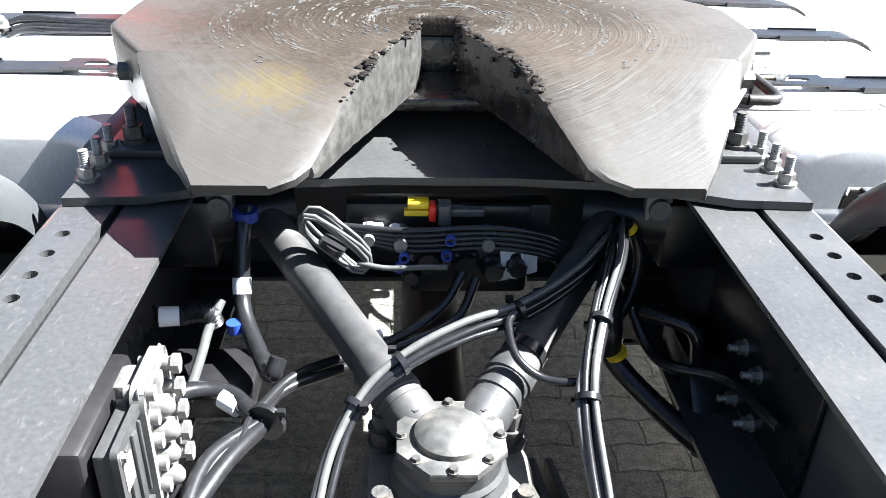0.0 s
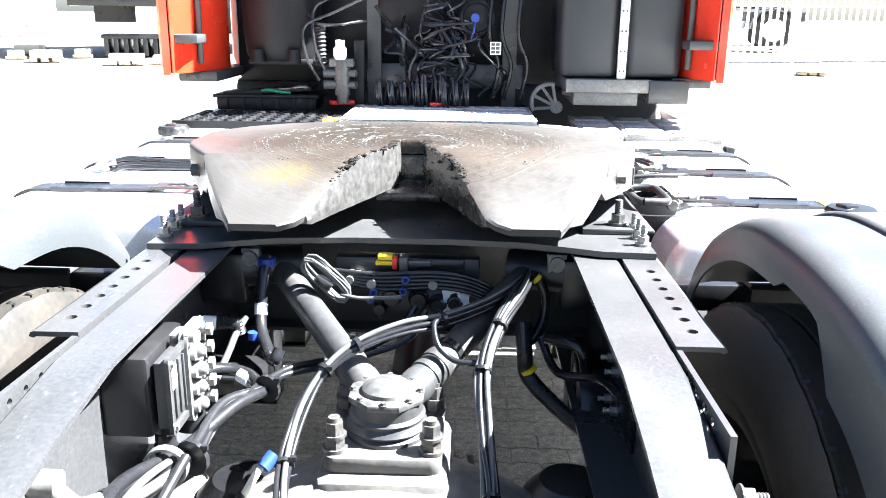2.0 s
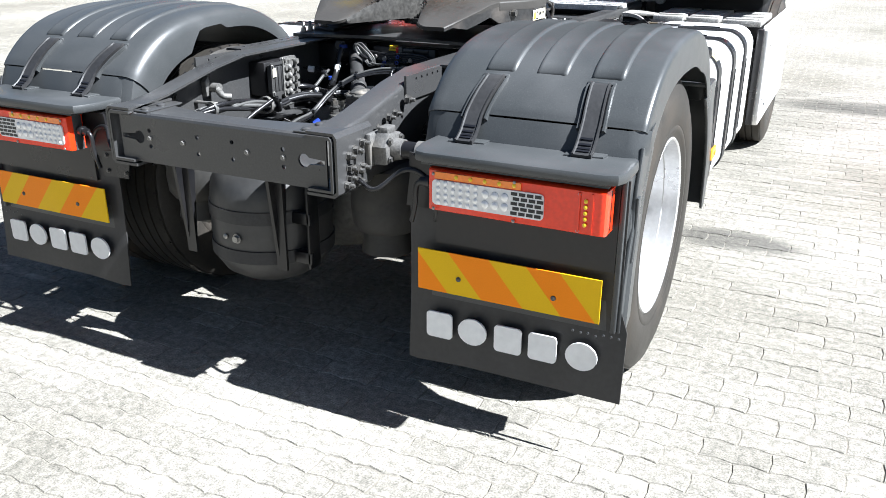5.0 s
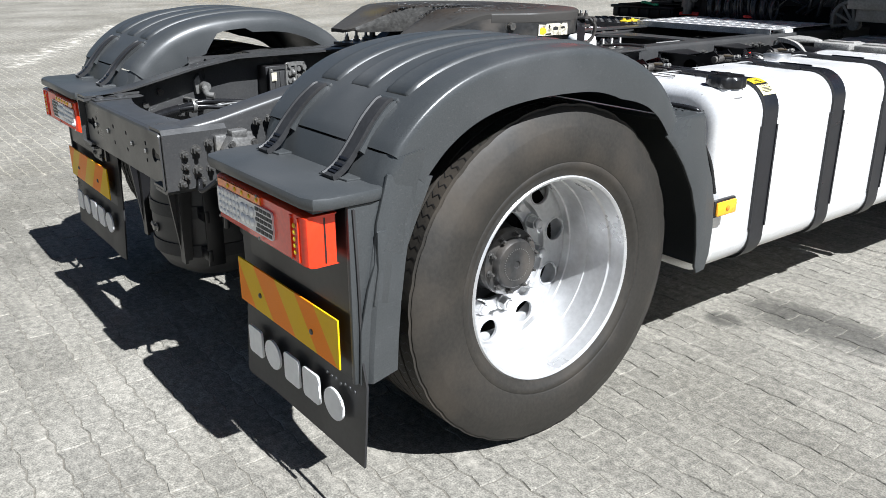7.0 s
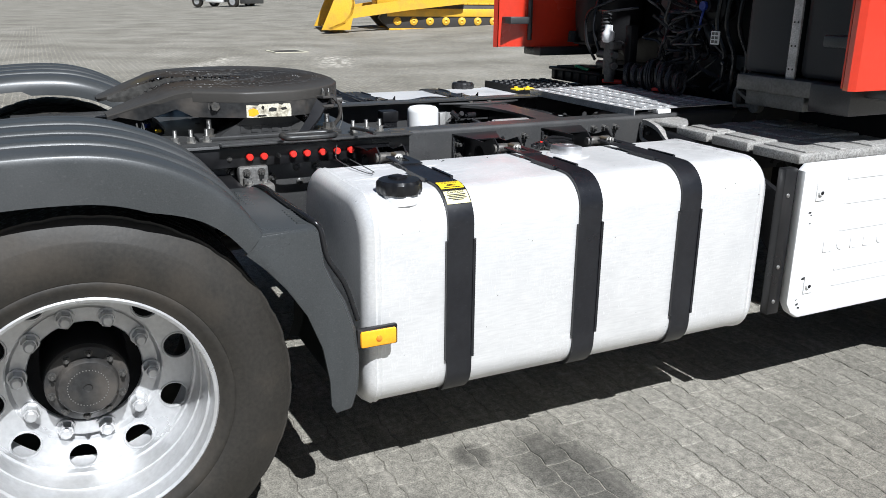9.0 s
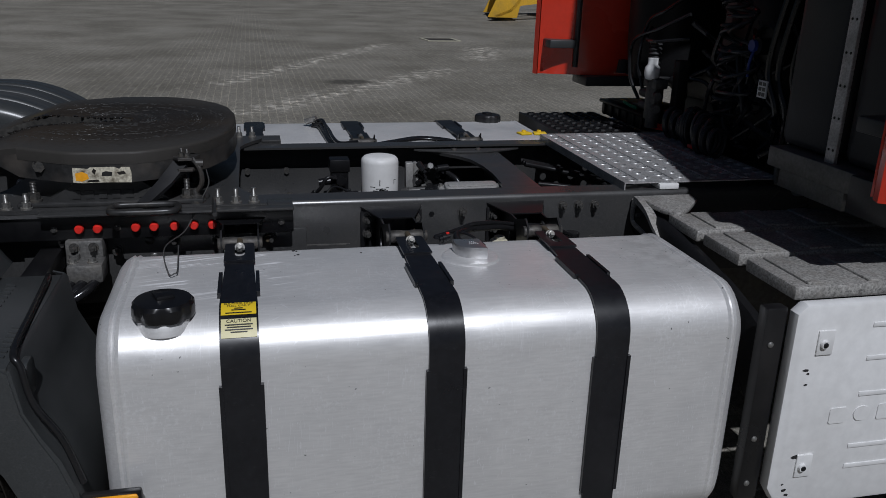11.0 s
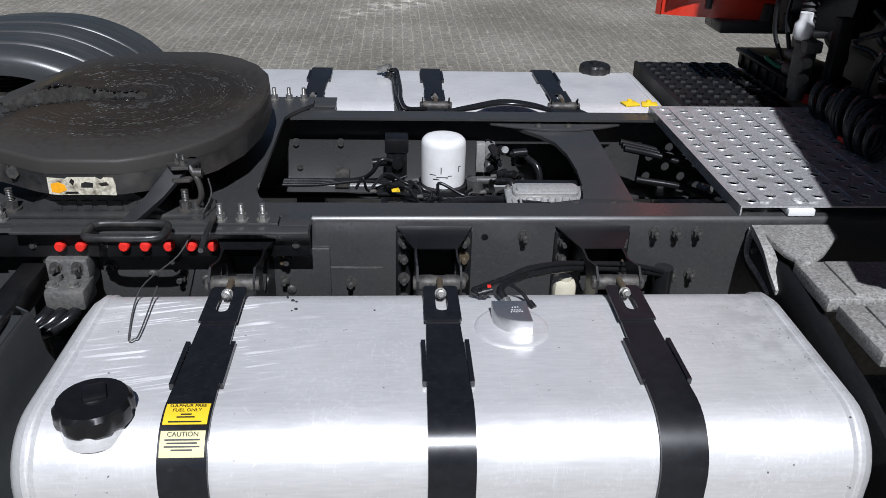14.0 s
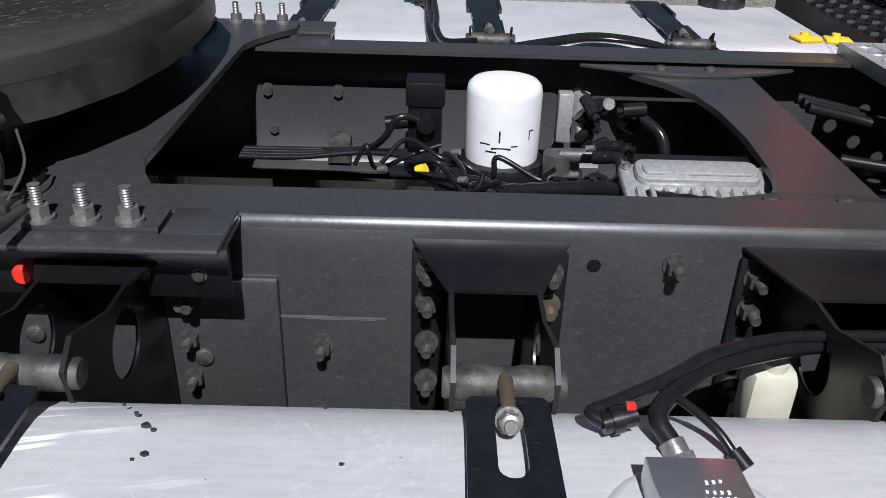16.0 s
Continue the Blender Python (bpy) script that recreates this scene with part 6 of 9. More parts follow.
def strap_sticker(i0, i1, material, name, label):
    bm = bmesh.new()
    sheet(bm, [[(x, y, z) for y in (1.013, 1.050, 1.087)] for x, z in arc[i0:i1]], 0.0008)
    return part(name, bm, material, tank_r, label)


strap_sticker(3, 8, M_LABELY, "fuel_sticker", "yellow fuel warning sticker")
strap_sticker(8, 13, M_LABELP, "caution_sticker", "pale yellow caution sticker")


def lettering(text, size, place, right, up, material, parent):
    cu = bpy.data.curves.new("lettering", "FONT")
    cu.body, cu.size, cu.align_x, cu.align_y = text, size, "CENTER", "CENTER"
    cu.materials.append(material)
    ob = new("lettering", cu)
    r, u = Vector(right).normalized(), Vector(up).normalized()
    ob.matrix_basis = Matrix.Translation(place) @ Matrix((r, u, r.cross(u))).transposed().to_4x4()
    ob.parent = parent
    return ob


def on_arc(f):
    """Place and tangent at a share of the way along the rear strap's bend."""
    i = min(int(f), len(arc) - 2)
    a, b = Vector((arc[i][0], 0, arc[i][1])), Vector((arc[i + 1][0], 0, arc[i + 1][1]))
    t = (b - a).normalized()
    nrm = Vector((-t.z, 0, t.x))
    nrm = nrm if nrm.z > 0 or nrm.x > 0 else -nrm
    p = a.lerp(b, f - i) + nrm * 0.0016
    return Vector((p.x, 1.050, p.z)), -t


for f, text, size in ((3.6, "SULPHUR FREE", 0.0095), (4.5, "FUEL ONLY", 0.0095), (8.6, "CAUTION", 0.0115)):
    p, up = on_arc(f)
    lettering(text, size, p, (0, 1, 0), up, M_INK, tank_r)
for f, w in ((5.3, 0.018), (5.8, 0.03), (6.6, 0.055), (9.4, 0.058), (9.9, 0.05), (10.4, 0.058), (10.9, 0.035)):
    p, up = on_arc(f)
    bm = bmesh.new()
    box(bm, (-w / 2, -0.0012, 0), (w / 2, 0.0012, 0.0003))
    ob = part("print_line", bm, M_INK, tank_r)
    r = Vector((0, 1, 0))
    ob.matrix_basis = Matrix.Translation(p) @ Matrix((r, up, r.cross(up))).transposed().to_4x4()

# amber side marker on the guard's front edge
bm = bmesh.new()
box(bm, (1.245, 0.715, 0.575), (1.262, 0.835, 0.635), 0.006)
marker = part("side_marker", bm, M_BLACK, truck, "amber side marker lamp in a black frame")
bm = bmesh.new()
box(bm, (1.260, 0.722, 0.581), (1.272, 0.828, 0.629), 0.006)
part("amber_lens", bm, M_AMBERLENS, marker)
fasten(marker, "dome", (1.272, 0.775, 0.605), (1, 0, 0), 0.009, M_ORANGELENS, "lamp_bulb")

# ---- deck plates and steps ----
bm = bmesh.new()
holes = []
for i in range(9):
    for j in range(14):
        holes.append(circle(-0.395 + 0.060 * j + (0.03 if i % 2 else 0), 2.315 + 0.064 * i, 0.0150, 12))
holes = [h for h in holes if max(p[0] for p in h) < 0.405]
plate(bm, [(-0.425, 2.282), (0.42, 2.282), (0.42, 2.86), (-0.425, 2.86)], holes, "z", 1.046, 1.050)
for h in holes:
    cx, cy = sum(p[0] for p in h) / len(h), sum(p[1] for p in h) / len(h)
    lathe(bm, [(0.0150, 1.047), (0.0156, 1.0522), (0.0166, 1.0524), (0.0185, 1.0498)], (cx, cy, 0), "z", 10, cap=False)
for i in range(4):
    y = 2.347 + 0.128 * i
    prism(bm, [(-0.40, y - 0.012), (0.40, y - 0.012), (0.40, y + 0.012), (-0.40, y + 0.012)], "z", 1.049, 1.0545)
box(bm, (-0.425, 2.278, 1.020), (0.42, 2.282, 1.050))
part("tread_plate", bm, M_ALU, truck, "silver aluminium deck plate with raised holes")
bm = bmesh.new()
box(bm, (0.36, 2.40, 1.026), (0.43, 2.47, 1.045), 0.003)
part("deck_support", bm, M_WHITE, truck)
bm = bmesh.new()
for x, y, a in ((-0.462, 2.222, 14), (-0.455, 2.288, -10)):
    obox(bm, (x, y, 1.046), (0.046, 0.056, 0.010), Matrix.Rotation(radians(a), 3, "Z"), 0.004)
    cyl(bm, (x - 0.012, y, 1.049), (x - 0.012, y, 1.058), 0.009, n=12)
part("yellow_clip", bm, M_YELLOW, truck, "yellow plastic cable clip")
# left black grid step with a box on it
bm = bmesh.new()
box(bm, (-1.20, 2.45, 1.000), (-0.45, 2.86, 1.008))
for i in range(11):
    for j in range(6):
        lathe(bm, [(0.016, 1.008), (0.016, 1.016), (0.022, 1.016), (0.026, 1.008)], (-1.16 + 0.066 * i, 2.49 + 0.066 * j, 0), "z", 8)
box(bm, (-1.21, 2.44, 0.90), (-0.44, 2.45, 1.012))
part("grid_step", bm, M_GEAR, truck, "black grip step with raised studs")
# right cast steps
for i, (x0, x1, z) in enumerate(((0.625, 0.80, 1.002), (0.815, 1.00, 0.998), (1.015, 1.23, 0.992))):
    bm = bmesh.new()
    box(bm, (x0, 2.335 + 0.012 * i, z - 0.035), (x1, 2.95, z), 0.006)
    step = part("cast_step", bm, M_STEP, truck, "worn cast aluminium step plate")
    for j in range(3):
        bm = bmesh.new()
        box(bm, (x0 + 0.012, 2.40 + 0.17 * j, z - 0.002), (x1 - 0.012, 2.47 + 0.17 * j, z + 0.006), 0.003)
        part("tread_bar", bm, M_STEP, step)
bm = bmesh.new()   # bracket: a flat cast wing with a hook that runs back under it
prism(bm, [(0.446, 2.318), (0.443, 2.505), (0.505, 2.498), (0.600, 2.420), (0.652, 2.362), (0.645, 2.345), (0.600, 2.322), (0.52, 2.314)], "z", 0.996, 1.012, 0.005)
bracket = part("step_bracket", bm, M_STEP, truck, "cast aluminium step bracket")
bm = bmesh.new()
loops = []
for p, wide in zip(smooth_line([(0.448, 2.314, 1.000), (0.500, 2.306, 1.000), (0.555, 2.304, 0.986), (0.600, 2.306, 0.955), (0.640, 2.312, 0.925)], 5), np.linspace(0.011, 0.006, 21)):
    loops.append([(p.x, p.y - 0.012, p.z - wide), (p.x, p.y - 0.012, p.z + wide), (p.x, p.y + 0.016, p.z + wide), (p.x, p.y + 0.016, p.z - wide)])
sweep(bm, loops)
tube(bm, [(0.449, 2.306, 1.0), (0.444, 2.306, 0.965), (0.452, 2.306, 0.930), (0.485, 2.306, 0.918), (0.53, 2.308, 0.912), (0.60, 2.312, 0.895)], 0.0095, 10)
part("hook", bm, M_STEP, bracket, "thick cast hook")
fasten(bracket, "bolt", (0.49, 2.325, 0.958), (0, -1, 0), 0.012, M_BOLT)
bm = bmesh.new()   # broad black arm that carries the steps
loops = []
for x, z, h in ((0.44, 0.935, 0.05), (0.52, 0.930, 0.055), (0.60, 0.920, 0.060), (0.72, 0.905, 0.062), (0.86, 0.880, 0.062), (1.00, 0.845, 0.070), (1.12, 0.79, 0.09), (1.22, 0.72, 0.12)):
    loops.append([(x, y, z + k * h) for y, k in ((2.315, -1), (2.308, -0.6), (2.305, 0), (2.310, 0.7), (2.322, 1), (2.345, 1), (2.345, -1))])
sweep(bm, loops)
part("step_frame", bm, M_GEAR, truck, "broad black step arm", 60)
bm = bmesh.new()
box(bm, (1.225, 2.268, 0.42), (1.262, 2.325, 0.955), 0.006)
post = part("panel_post", bm, M_BLACK, truck, "weathered dark steel post with rivets")
for z in (0.86, 0.60, 0.47):
    fasten(post, "dome", (1.262, 2.29, z), (1, 0, 0), 0.008, M_ZINC)
bm = bmesh.new()
poly = [(2.36, 0.42), (2.40, 0.395), (3.75, 0.395), (3.75, 0.968), (2.36, 0.968), (2.335, 0.945), (2.335, 0.46)]
prism(bm, poly, "x", 1.245, 1.285, 0.012)
side_panel = part("side_panel", bm, M_WHITE, truck, "white plastic side skirt panel with pressed ribs")
for z in (0.90, 0.81, 0.71, 0.56, 0.50):
    bm = bmesh.new()
    box(bm, (1.284, 2.55, z), (1.2875, 3.7, z + 0.012), 0.001)
    part("pressed_rib", bm, M_WHITE, side_panel)
for y, z in ((2.42, 0.865), (2.425, 0.52)):
    bm = bmesh.new()
    box(bm, (1.284, y - 0.02, z - 0.03), (1.2895, y + 0.025, z + 0.035), 0.002)
    lathe(bm, [(0.012, 1.289), (0.010, 1.297), (0, 1.297)], (0, y - 0.003, z), "x", 14)
    part("panel_latch", bm, M_WHITE, side_panel)
for y, z in ((2.417, 0.865), (2.422, 0.52)):
    fasten(side_panel, "dome", (1.2968, y, z), (1, 0, 0), 0.007, M_BLACK, "latch_pin")
rnd = random.Random(4)
for y, z, w in ((2.385, 0.795, 0.012), (2.392, 0.785, 0.006), (2.39, 0.755, 0.007), (2.40, 0.548, 0.016), (2.425, 0.551, 0.010), (2.385, 0.452, 0.012), (2.395, 0.437, 0.009), (2.378, 0.47, 0.006)):
    bm = bmesh.new()      # scuffs and chips at the panel's edge
    prism(bm, [(y + w * rnd.uniform(0.5, 1) * math.cos(a), z + 0.55 * w * rnd.uniform(0.4, 1) * math.sin(a)) for a in (0.3, 1.2, 2.2, 3.1, 4.2, 5.2)], "x", 1.2845, 1.2857)
    part("scuff", bm, M_RUBBER, side_panel)
for i, y in enumerate((2.50, 2.57, 2.64, 2.71, 2.78)):
    bm = bmesh.new()
    prism(bm, circle(y, 0.66, 0.024, 12, 0.9) if i in (1, 4) else rounded(y - 0.024, y + 0.024, 0.638, 0.682, 0.006), "x", 1.2845, 1.2875)
    part("emblem_shape", bm, M_WHITE, side_panel)
bm = bmesh.new()
prism(bm, [(2.48, 0.42), (3.75, 0.42), (3.75, 0.968), (2.48, 0.968)], "x", -1.285, -1.245, 0.012)
part("side_panel", bm, M_WHITE, truck)

# ---- cab ----
CAB_Y = 3.22
bm = bmesh.new()
box(bm, (-1.12, CAB_Y, 1.12), (1.12, 4.9, 3.65), 0.05)
part("cab_shell", bm, M_GEAR, truck, "dark rear wall of the cab")
bm = bmesh.new()
box(bm, (-1.24, 3.50, 1.16), (1.24, 5.05, 3.5), 0.08)
part("cab_body", bm, M_RED, truck, "red painted cab")
bm = bmesh.new()   # sloping roof deflector that reaches back over the gap; unseen, added to shade the fairings
sweep(bm, [[(x, y, z) for y, z in ((2.78, 3.62), (4.9, 3.62), (4.9, 3.75), (3.4, 4.05), (2.82, 4.08))] for x in (-1.2, 1.2)])
part("roof_deflector", bm, M_RED, truck, "red roof air deflector of the cab")
for s in (-1, 1):
    fair = new("side_fairing")
    fair.empty_display_size = 0.1
    fair.parent = truck
    tagged(fair, "red side air deflector behind the cab")
    bm = bmesh.new()
    rows = []
    for z in (1.205, 1.215, 1.40, 1.62, 1.64, 2.2, 3.0, 3.45):
        yb = 2.515 if z < 1.63 else 2.46 + 0.24 * max(0, z - 1.64)
        rows.append([(s * x, y, z) for x, y in ((1.225, yb + 0.012), (1.255, yb), (1.272, yb + 0.02), (1.275, yb + 0.25), (1.262, 3.0), (1.25, 3.46))])
    sheet(bm, rows, 0.006)
    part("panel", bm, M_RED, fair)
    bm = bmesh.new()   # inner liner with a step
    rows = [[(s * x, y + k, z) for x, y in ((1.22, 2.53), (1.19, 2.60), (1.15, 2.75), (1.10, 3.03))] for z, k in ((1.21, 0.0), (1.5, 0.0), (1.64, 0.0), (2.2, 0.13), (3.4, 0.40))]
    sheet(bm, rows, 0.006)
    part("liner", bm, M_RED, fair, "red inner face of the deflector")
    bm = bmesh.new()
    box(bm, (s * 1.10, 2.545, 1.345), (s * 1.235, 2.68, 1.385), 0.006)
    cyl(bm, (s * 1.14, 2.70, 1.25), (s * 1.14, 2.70, 2.2), 0.014)
    part("latch_arm", bm, M_PLASTIC, fair, "black support arm")
    bm = bmesh.new()
    box(bm, (s * 1.08, 2.74, 1.16), (s * 1.27, 3.4, 1.21), 0.01)
    part("lower_trim", bm, M_PLASTIC, fair)
# behind the cab: frame posts, canister, valve, boxes
def behind(name, bm, material, label="", back=0.2):
    bmesh.ops.translate(bm, vec=(0, back, 0), verts=bm.verts[:])
    return part(name, bm, material, truck, label)


for x in (-0.36, 0.33):
    bm = bmesh.new()
    prism(bm, [(x - 0.035, 2.86), (x + 0.035, 2.86), (x + 0.035, 2.868), (x + 0.004, 2.868), (x + 0.004, 2.95), (x - 0.004, 2.95), (x - 0.004, 2.868), (x - 0.035, 2.868)], "z", 1.03, 2.3)
    behind("support_post", bm, M_CHASSIS, "black painted cab support post")
for z0, z1 in ((1.12, 1.24), (1.72, 1.85)):
    bm = bmesh.new()
    box(bm, (-0.40, 2.87, z0), (0.40, 2.90, z1), 0.005)
    bar = behind("support_beam", bm, M_CHASSIS)
    for x in (-0.25, -0.1, 0.1, 0.22):
        fasten(bar, "head", (x, 3.07, (z0 + z1) / 2), (0, -1, 0), 0.008, M_BOLT)
bm = bmesh.new()
lathe(bm, [(0.02, 1.255), (0.17, 1.26), (0.185, 1.29), (0.195, 1.40), (0.20, 1.6), (0.20, 2.0), (0.19, 2.02)], (-0.82, 2.84, 0), "z", 40)
box(bm, (-0.97, 2.70, 1.235), (-0.66, 2.90, 1.262), 0.008)
for x in (-0.91, -0.73):
    cyl(bm, (x, 2.66, 1.25), (x, 2.66, 1.31), 0.035, 0.028)
tube(bm, [(-0.66, 2.80, 1.24), (-0.56, 2.78, 1.22), (-0.48, 2.74, 1.20)], 0.03)
behind("air_canister", bm, M_GEAR, "large black plastic intake canister")
bm = bmesh.new()
box(bm, (-1.13, 2.66, 1.016), (-0.63, 2.88, 1.08), 0.01)
box(bm, (-1.145, 2.65, 1.075), (-0.615, 2.89, 1.092), 0.006)
for i in range(6):
    box(bm, (-1.09 + 0.085 * i, 2.652, 1.02), (-1.07 + 0.085 * i, 2.662, 1.075), 0.002)
obox(bm, (-0.88, 2.77, 1.105), (0.45, 0.18, 0.02), Matrix.Rotation(radians(-4), 3, "Y"), 0.006)
behind("tool_box", bm, M_GEAR, "black plastic tray box beside the deck")
bm = bmesh.new()
tube(bm, [(-0.90, 2.68, 1.11), (-0.86, 2.66, 1.115), (-0.81, 2.67, 1.105), (-0.76, 2.68, 1.10)], 0.008)
behind("green_strap", bm, M_GREENWIRE)
bm = bmesh.new()
obox(bm, (-0.50, 2.66, 1.06), (0.12, 0.05, 0.02), Matrix.Rotation(radians(20), 3, "Z"), 0.004)
behind("red_handle", bm, M_REDPLUG)
bm = bmesh.new()   # valve with a white cap
VX = -0.49
cyl(bm, (VX, 2.62, 1.10), (VX, 2.62, 1.26), 0.038, n=20)
cyl(bm, (VX, 2.62, 1.06), (VX, 2.62, 1.105), 0.028, n=20)
box(bm, (VX - 0.06, 2.59, 1.235), (VX + 0.06, 2.65, 1.275), 0.006)
for z in (1.15, 1.205):
    cyl(bm, (VX, 2.62, z), (VX - 0.09, 2.61, z), 0.022, n=14)
    cyl(bm, (VX, 2.62, z), (VX + 0.07, 2.60, z), 0.018, n=14)
valve = behind("air_valve", bm, M_VALVE2, "grey cast air valve with fittings")
bm = bmesh.new()
box(bm, (VX + 0.05, 2.67, 1.05), (VX + 0.10, 2.72, 1.36), 0.006)
behind("valve_bracket", bm, M_GEAR)
bm = bmesh.new()
lathe(bm, [(0.024, 1.27), (0.033, 1.285), (0.033, 1.32), (0.022, 1.335), (0.022, 1.36), (0, 1.362)], (VX - 0.005, 2.80, 0), "z", 18)
part("white_cap", bm, M_WHITE, valve, "white plastic breather cap")
bm = bmesh.new()
lathe(bm, [(0.022 if i % 2 == 0 else 0.030, 1.24 + 0.01 * i) for i in range(19)], (-0.60, 2.66, 0), "z", 14)
behind("bellows_tube", bm, M_RUBBER, "black ribbed rubber tube")
for k, (a, b, c) in enumerate((((-0.45, 2.70, 1.62), (-0.62, 2.62, 1.50), (-0.57, 2.60, 1.22)), ((-0.40, 2.70, 1.55), (-0.66, 2.58, 1.42), (-0.60, 2.60, 1.17)), ((-0.38, 2.7, 1.45), (-0.5, 2.6, 1.43), (-0.66, 2.66, 1.48)))):
    bm = bmesh.new()
    tube(bm, [a, tuple((p + q) / 2 for p, q in zip(a, b)), b, tuple((p + q) / 2 - 0.02 for p, q in zip(b, c)), c], 0.008, 7)
    behind("air_hose", bm, M_CABLE)
# spiral hoses and loose cables in the middle
rnd = random.Random(21)
M_HOSE = mat("coiled_hose", (0.022, 0.023, 0.026), 0.3, 0, 0.2, 80)
for x, y, r, z0, z1, turns, sway in ((-0.075, 2.68, 0.048, 1.12, 1.75, 13, 0.05), (-0.01, 2.70, 0.055, 1.14, 1.72, 9, -0.06), (0.055, 2.72, 0.030, 1.05, 1.40, 9, 0.0), (0.02, 2.66, 0.065, 1.22, 1.70, 6, 0.07)):
    bm = bmesh.new()
    n = turns * 16
    tube(bm, [(x + r * (1 + 0.3 * math.sin(i * 0.071)) * math.cos(2 * math.pi * i / 16) + sway * math.sin(i / n * 4), y + 0.7 * r * math.sin(2 * math.pi * i / 16), z0 + (z1 - z0) * i / n + 0.018 * math.sin(i * 0.21))
              for i in range(n + 1)], 0.0065, 7, 1)
    behind("spiral_hose", bm, M_HOSE, "black coiled trailer hose")
for x0, x1, y, r, turns in ((-0.34, -0.10, 2.62, 0.055, 12), (-0.14, 0.06, 2.60, 0.072, 7), (-0.02, 0.13, 2.58, 0.055, 8)):
    bm = bmesh.new()
    n = turns * 16
    tube(bm, [(x0 + (x1 - x0) * i / n + 0.012 * math.sin(i * 0.13), y + 0.6 * r * math.cos(2 * math.pi * i / 16), 1.058 + r + r * (1 + 0.12 * math.sin(i * 0.05)) * math.sin(2 * math.pi * i / 16)) for i in range(n + 1)], 0.0065, 7, 1)
    behind("spiral_hose", bm, M_HOSE, "black coiled trailer hose lying on the deck")
bm = bmesh.new()
lathe(bm, [(0, 2.84), (0.14, 2.84), (0.17, 2.86), (0.175, 2.95), (0.175, 3.0)], (-0.17, 0, 1.53), "y", 40)
behind("round_housing", bm, M_GEAR, "round black housing behind the coiled hoses")
for x, lean in ((-0.205, -0.01), (0.10, 0.07)):
    bm = bmesh.new()
    tube(bm, [(x, 2.80, 1.24), (x, 2.76, 1.32), (x - lean * 0.6, 2.75, 1.40), (x - lean * 1.5, 2.80, 1.44)], 0.020, 10)
    behind("thick_hose", bm, M_HOSE)
bm = bmesh.new()
box(bm, (-0.06, 2.56, 1.06), (0.0, 2.60, 1.075), 0.004)
behind("red_clip", bm, M_REDPLUG)
for k in range(16):
    pts = [(-0.2 + 0.5 * rnd.random(), 2.66 + 0.12 * rnd.random(), 1.08 + 0.05 * rnd.random())]
    for j in range(4):
        p = pts[-1]
        pts.append((max(-0.33, min(0.30, p[0] + 0.22 * (rnd.random() - 0.5))), 2.66 + 0.14 * rnd.random(), p[2] + 0.14 * (rnd.random() + 0.1)))
    bm = bmesh.new()
    tube(bm, pts, 0.006 + 0.004 * rnd.random(), 6)
    behind("loose_cable", bm, M_HOSE if k % 2 else M_CABLE)
for x in (0.24, 0.30, 0.38):
    bm = bmesh.new()
    tube(bm, [(x, 2.72, 1.08), (x + 0.03, 2.70, 1.25), (x - 0.02, 2.68, 1.42), (x + 0.02, 2.72, 1.8)], 0.011, 7)
    behind("loose_cable", bm, M_CABLE)
bm = bmesh.new()
lathe(bm, [(0.085, 2.74), (0.085, 2.70), (0.07, 2.69), (0.065, 2.71), (0.03, 2.71), (0.03, 2.66), (0, 2.66)], (0.16, 0, 1.47), "y", 28)
socket = behind("trailer_socket", bm, M_GEAR, "round black trailer socket")
bm = bmesh.new()
cyl(bm, (0.15, 2.845, 1.47), (0.15, 2.87, 1.47), 0.022, n=8)
tube(bm, [(0.15, 2.86, 1.46), (0.145, 2.85, 1.41), (0.13, 2.86, 1.36)], 0.006)
part("blue_plug", bm, M_BLUE, socket, "blue plastic plug")
bm = bmesh.new()
box(bm, (0.225, 2.845, 1.30), (0.278, 2.85, 1.36), 0.001)
lab = part("paper_label", bm, M_WHITE, truck, "small white printed label")
for i in range(2):
    for j in range(3):
        bm = bmesh.new()
        box(bm, (0.231 + 0.022 * i, 2.8445, 1.306 + 0.018 * j), (0.249 + 0.022 * i, 2.8452, 1.319 + 0.018 * j))
        part("print_block", bm, M_CABLEGREY, lab)
for x0, x1 in ((0.55, 0.825), (0.845, 1.12)):
    bm = bmesh.new()
    prism(bm, rounded(x0, x1, 2.52, 2.96, 0.05), "z", 1.205, 2.05, 0.03)
    behind("side_tank", bm, M_SIDETANK, "black plastic tank behind the cab")
bm = bmesh.new()
box(bm, (0.815, 2.500, 1.20), (0.857, 2.512, 2.0), 0.002)
strap = behind("holding_strap", bm, M_ALU, "drilled aluminium holding strap")
for i in range(6):
    for dx in (-0.009, 0.009):
        fasten(strap, "dome", (0.836 + dx, 2.70, 1.24 + 0.09 * i), (0, -1, 0), 0.004, M_INK)
bm = bmesh.new()
box(bm, (0.58, 2.48, 1.14), (0.98, 2.94, 1.202), 0.004)
box(bm, (0.62, 2.50, 1.08), (0.92, 2.90, 1.14), 0.004)
behind("tray_bracket", bm, M_VALVE, "grey steel tray under the tanks")
bm = bmesh.new()
box(bm, (0.965, 2.472, 1.094), (1.15, 2.94, 1.20), 0.006)
behind("tray_end", bm, M_CHASSIS)
c = (0.52, 1.09)      # cast arm with spokes
bm = bmesh.new()
arc_in, arc_out = [], []
